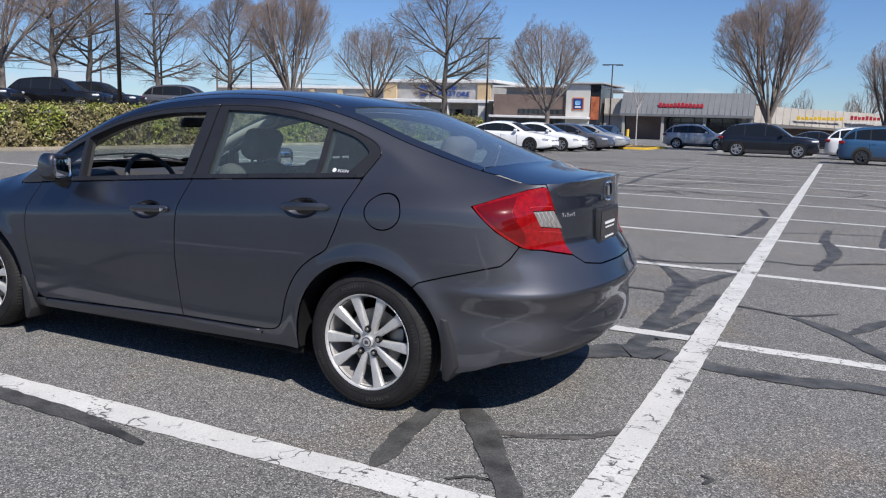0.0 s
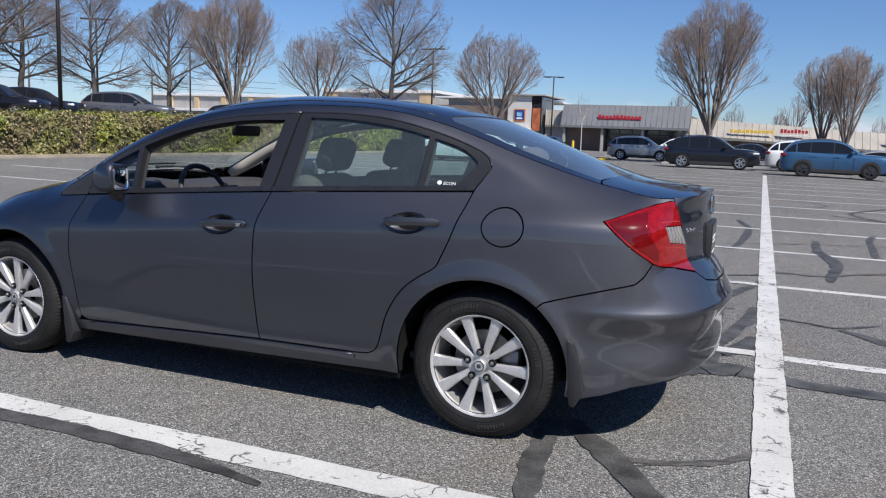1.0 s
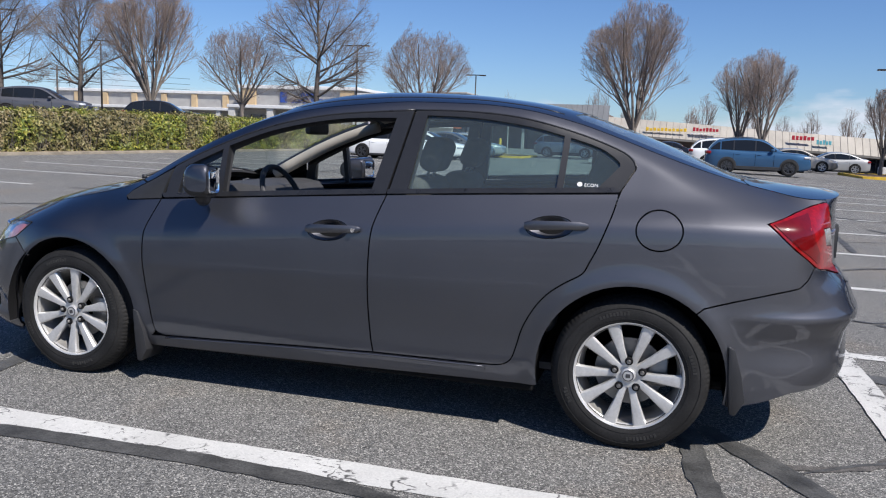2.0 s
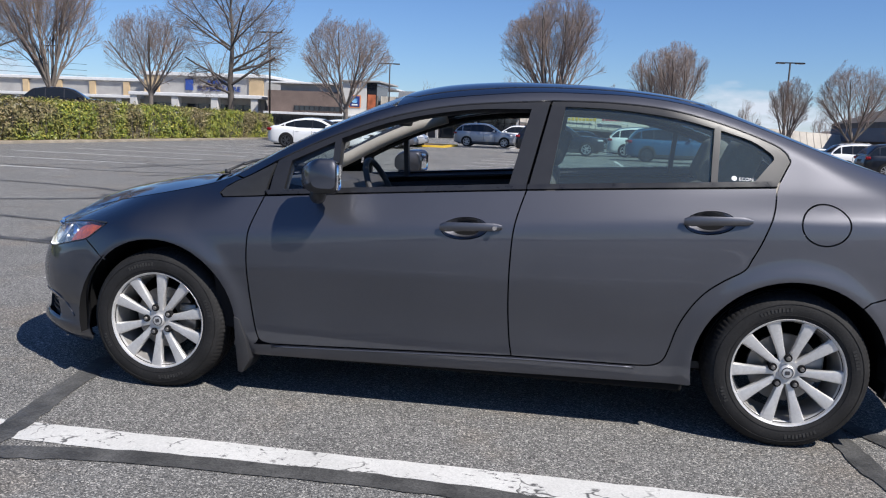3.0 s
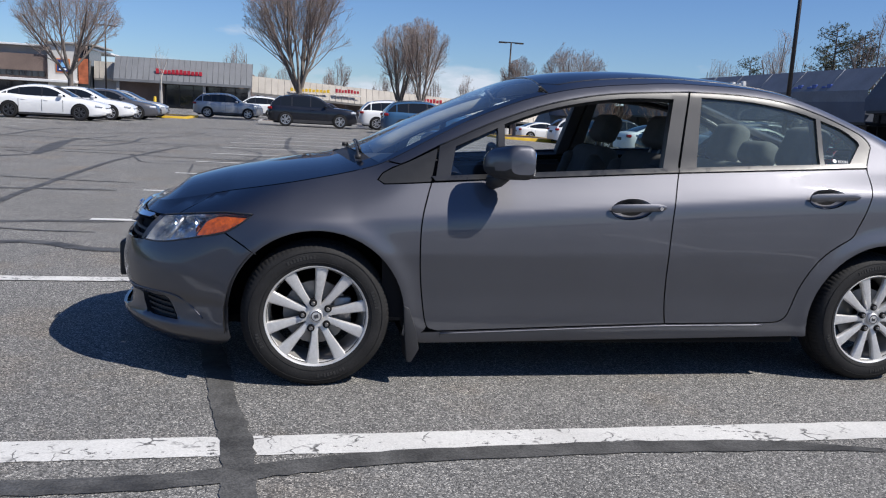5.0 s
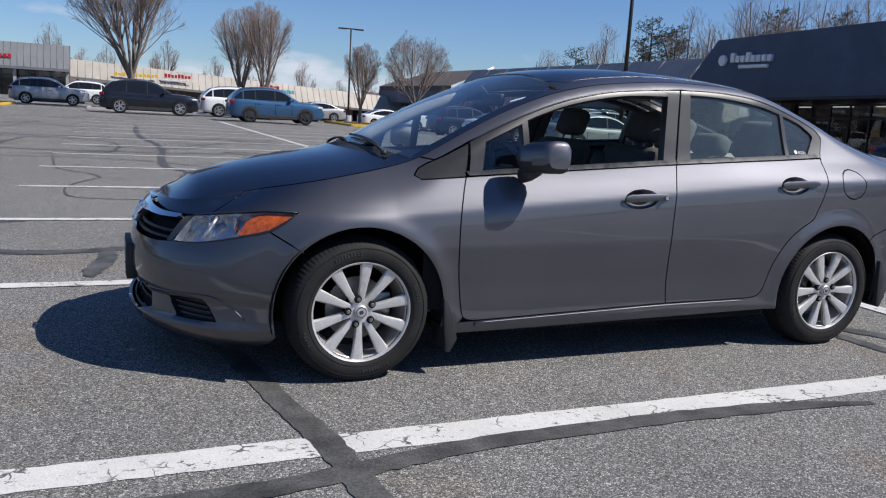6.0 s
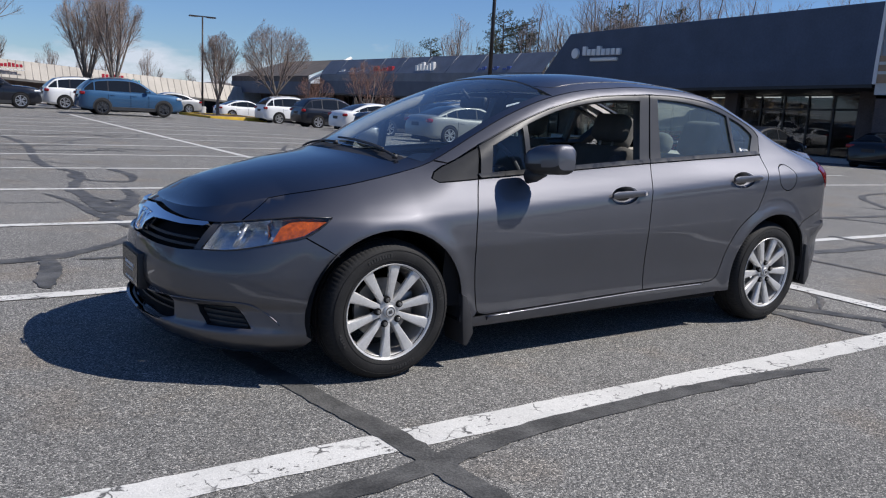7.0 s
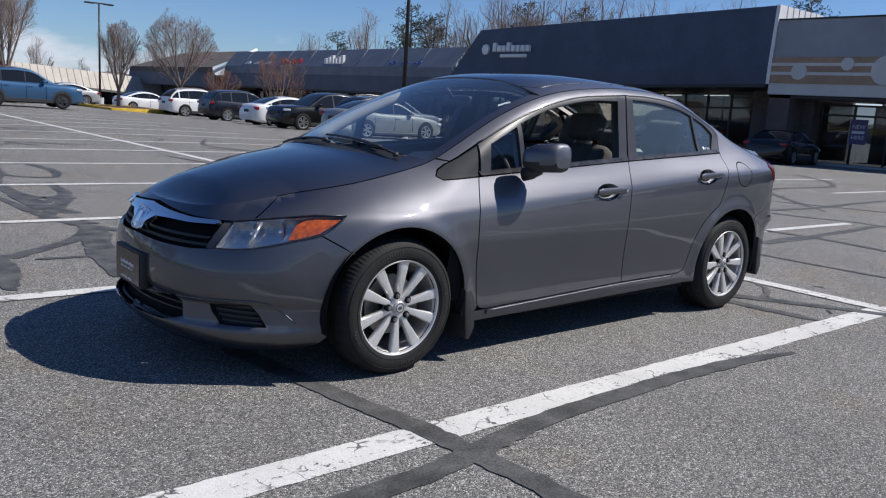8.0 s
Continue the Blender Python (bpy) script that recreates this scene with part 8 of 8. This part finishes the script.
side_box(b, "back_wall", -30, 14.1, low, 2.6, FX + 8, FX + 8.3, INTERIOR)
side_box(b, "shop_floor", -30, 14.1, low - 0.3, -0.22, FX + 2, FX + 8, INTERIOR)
side_front(b, 5.0, 14.0, -0.2, 2.4, 6, FX + 2.0, 1.95)
side_front(b, -9.0, 4.4, -0.2, 2.4, 8, FX + 2.0, 1.95)
PURPLE = material("purple_poster", (0.11, 0.08, 0.2), 0.5)
post = part("poster", box((FX + 1.93, 11.85, 0.75), (FX + 1.945, 12.6, 1.85)), PURPLE, b, "purple window poster with white words")
for word, z in (("NEW", 1.32), ("HERE", 0.84)):
    text = bpy.data.curves.new("poster_text", "FONT")
    text.body, text.size, text.align_x = word, 0.25, "CENTER"
    tmp = new("poster_text", text)
    bm = bmesh.new()
    me = tmp.to_mesh()
    bm.from_mesh(me)
    tmp.to_mesh_clear()
    bpy.data.objects.remove(tmp)
    bmesh.ops.transform(bm, matrix=Matrix.Translation((FX + 1.925, 12.22, z + 0.12)) @ pose(0, 0, 0, 90, 0, -90), verts=bm.verts)
    part("poster_word", bm, WHITE_SIGN, post, "white word", smooth=False)
part("poster_bar", box((FX + 1.922, 11.95, 1.22), (FX + 1.93, 12.5, 1.34)), WHITE_SIGN, post)
# pavement before the shops
tagged(link("pavement", box((FX + 0.7, -30, -0.9), (FX + 2.0, 37.8, -0.17), 0.02), CONCRETE, smooth=False), "pale concrete pavement before the shops", "pavement", kind="structure")

# ---- kerbs, islands, posts ----
def island(x0, x1, y0, y1, kerb_mat, label):
    z = min(lie(x0, y0), lie(x1, y1)) - 0.2
    t = max(lie(x0, y0), lie(x1, y1)) + 0.13
    root = thing("kerb_island", label, "kerb island", kind="structure")
    for lo, hi in (((x0, y0), (x1, y0 + 0.18)), ((x0, y1 - 0.18), (x1, y1)), ((x0, y0 + 0.18), (x0 + 0.18, y1 - 0.18)), ((x1 - 0.18, y0 + 0.18), (x1, y1 - 0.18))):
        part("kerb", box((*lo, z), (*hi, t), 0.025, seg=2), kerb_mat, root)
    part("mulch_bed", box((x0 + 0.15, y0 + 0.15, z), (x1 - 0.15, y1 - 0.15, t - 0.03)), MULCH, root, "brown mulch bed")
    return root


island(-11.5, -7.6, 45.6, 51.5, YELLOW, "raised island with yellow painted kerb and mulch")
island(11.6, 15.2, 44.5, 51.5, YELLOW, "raised island with yellow painted kerb and mulch")
island(-3.5, 8.5, 45.8, 50.5, CONCRETE, "raised island with concrete kerb and mulch")
bed = thing("hedge_bed", "low kerb and tan dirt strip along the hedge", "kerb", kind="structure")
part("kerb", box((-20.45, 3, -0.1), (-20.25, 52, 0.1), 0.02, seg=2), material("dirty_kerb", (0.29, 0.25, 0.19), 0.9, vary=0.3, vary_scale=1.1, fine=0.2, fine_scale=30.0), bed)
part("dirt", box((-24.5, 3, -0.1), (-20.43, 52, 0.085)), material("tan_dirt", (0.30, 0.24, 0.17), 0.95, vary=0.25, vary_scale=1.5, fine=0.3, fine_scale=30.0, bump=0.02, bump_scale=20.0), bed, "tan dirt")


def bollard(x, y):
    b = thing("bollard", "yellow painted steel bollard", "bollard", pose(x, y, lie(x, y)), "bollards")
    part("post", lathe([(0.0, 1.22), (0.07, 1.2), (0.1, 1.14), (0.1, -0.2)], 16, "z"), YELLOW, b)


for x, y in ((-11.0, 46.3), (-10.5, 52.5), (15.4, 44.9)):
    bollard(x, y)
POLE = material("dark_bronze_pole", (0.035, 0.03, 0.028), 0.45, 0.5)


def lot_lamp(x, y, h, turn):
    root = thing("lot_lamp", "dark bronze parking lot lamp on a tall pole", "street lamp", pose(x, y, lie(x, y), 0, 0, turn), "lot lamps")
    part("footing", lathe([(0.0, 0.75), (0.28, 0.75), (0.3, 0.7), (0.3, -0.3)], 20, "z"), CONCRETE, root, "concrete footing")
    part("pole", tube([(0, 0, 0.7), (0, 0, h)], [0.09, 0.065], 10), POLE, root)
    part("arm", box((-1.1, -0.04, h - 0.1), (1.1, 0.04, h), 0.01), POLE, root)
    for s in (-1, 1):
        head = part("lamp_head", box((s * 0.75 - 0.38, -0.17, h - 0.13), (s * 0.75 + 0.38, 0.17, h - 0.03), 0.03), POLE, root)
        part("diffuser", box((s * 0.75 - 0.3, -0.13, h - 0.142), (s * 0.75 + 0.3, 0.13, h - 0.128)), WHITE_SIGN, head)


for x, y, h, turn in ((17.4, 65.9, 8.3, 0), (17.3, 24.1, 9.5, 20), (-25.0, 21.2, 9.5, 0), (-26.1, 63.3, 8.6, 0), (-20.5, 85.0, 8.2, 10), (-62, 84, 8.6, 0), (-46, 44, 8.5, 30), (-52, 62, 8.5, 30)):
    lot_lamp(x, y, h, turn)
# utility poles and wires far beyond the hedge
for k, (x, y, h) in enumerate(((-95, 60, 9), (-88, 74, 9), (-82, 90, 9), (-100, 48, 9))):
    root = thing("utility_pole", "brown wooden utility pole beyond the lot", "utility pole", pose(x, y, 0), "utility poles")
    part("pole", tube([(0, 0, -0.3), (0, 0, h)], [0.16, 0.11], 8), BARK_DARK, root)
    part("crossarm", box((-0.06, -1.2, h - 0.7), (0.06, 1.2, h - 0.55)), BARK_DARK, root)
wires = thing("power_line", "thin dark overhead wires between poles", "power line")
for z in (8.3, 7.4, 6.6):
    part("wire", tube([(-101, 30, z + 0.4), (-100, 48, z), (-95, 60, z), (-88, 74, z), (-82, 90, z), (-74, 110, z + 0.4)], 0.025, 4), POLE, wires)
# far tree line that closes the horizon
FAR = material("far_woods_haze", (0.16, 0.15, 0.15), 0.95, vary=0.3, vary_scale=0.06, fine=0.3, fine_scale=0.5)
rows = []
bm = bmesh.new()
rnd = random.Random(6)
for i in range(421):
    t = 2 * math.pi * i / 420
    r = 330 + 25 * math.sin(t * 5)
    h = 3.6 + 1.2 * math.sin(t * 17) + rnd.uniform(-1.2, 1.2)
    c, s = math.cos(t), math.sin(t)
    rows.append([bm.verts.new((r * c, r * s, -6)), bm.verts.new((r * c, r * s, h)), bm.verts.new(((r + 14) * c, (r + 14) * s, h + 1.5 + rnd.uniform(-0.7, 0.9)))])
for a, b_ in zip(rows, rows[1:]):
    for k in range(2):
        bm.faces.new((a[k], b_[k], b_[k + 1], a[k + 1]))
tagged(link("backdrop", bm, FAR, smooth=False), "hazy line of distant bare woods", "woods", kind="structure")

# ---- low clouds far off ----
CLOUD = bpy.data.materials.new("cloud")
CLOUD.use_nodes = True
nt = CLOUD.node_tree
nt.nodes.remove(nt.nodes["Principled BSDF"])
tc = nt.nodes.new("ShaderNodeTexCoord")
mp = nt.nodes.new("ShaderNodeMapping")
mp.inputs["Scale"].default_value = (0.0016, 0.0016, 0.0048)
nt.links.new(tc.outputs["Object"], mp.inputs[0])
nz = nt.nodes.new("ShaderNodeTexNoise")
nz.inputs["Scale"].default_value, nz.inputs["Detail"].default_value, nz.inputs["Roughness"].default_value = 1.5, 7.0, 0.55
nt.links.new(mp.outputs[0], nz.inputs["Vector"])
sp = nt.nodes.new("ShaderNodeSeparateXYZ")
nt.links.new(tc.outputs["Object"], sp.inputs[0])
hz = nt.nodes.new("ShaderNodeMapRange")
hz.inputs["From Min"].default_value, hz.inputs["From Max"].default_value = 0.0, 400.0
hz.inputs["To Min"].default_value, hz.inputs["To Max"].default_value = 0.19, -0.42
nt.links.new(sp.outputs["Z"], hz.inputs["Value"])
ad = nt.nodes.new("ShaderNodeMath")
ad.operation = "ADD"
nt.links.new(nz.outputs["Fac"], ad.inputs[0])
nt.links.new(hz.outputs["Result"], ad.inputs[1])
cr = nt.nodes.new("ShaderNodeMapRange")
cr.inputs["From Min"].default_value, cr.inputs["From Max"].default_value = 0.47, 0.66
cr.inputs["To Max"].default_value = 0.9
nt.links.new(ad.outputs[0], cr.inputs["Value"])
em = nt.nodes.new("ShaderNodeEmission")
em.inputs[0].default_value = (0.80, 0.87, 1.0, 1)
em.inputs[1].default_value = 0.76
trn = nt.nodes.new("ShaderNodeBsdfTransparent")
mix = nt.nodes.new("ShaderNodeMixShader")
nt.links.new(cr.outputs["Result"], mix.inputs[0])
nt.links.new(trn.outputs[0], mix.inputs[1])
nt.links.new(em.outputs[0], mix.inputs[2])
nt.links.new(mix.outputs[0], nt.nodes["Material Output"].inputs[0])
bm = bmesh.new()
rows = []
for i in range(97):
    t = 2 * math.pi * i / 96
    rows.append([bm.verts.new((3000 * math.cos(t), 3000 * math.sin(t), z)) for z in (-20, 150, 320, 500, 700)])
for a, b_ in zip(rows, rows[1:]):
    for k in range(4):
        bm.faces.new((a[k], b_[k], b_[k + 1], a[k + 1]))
clouds = tagged(link("backdrop", bm, CLOUD), "low white clouds over the horizon", "clouds", kind="structure")
clouds.visible_shadow = False
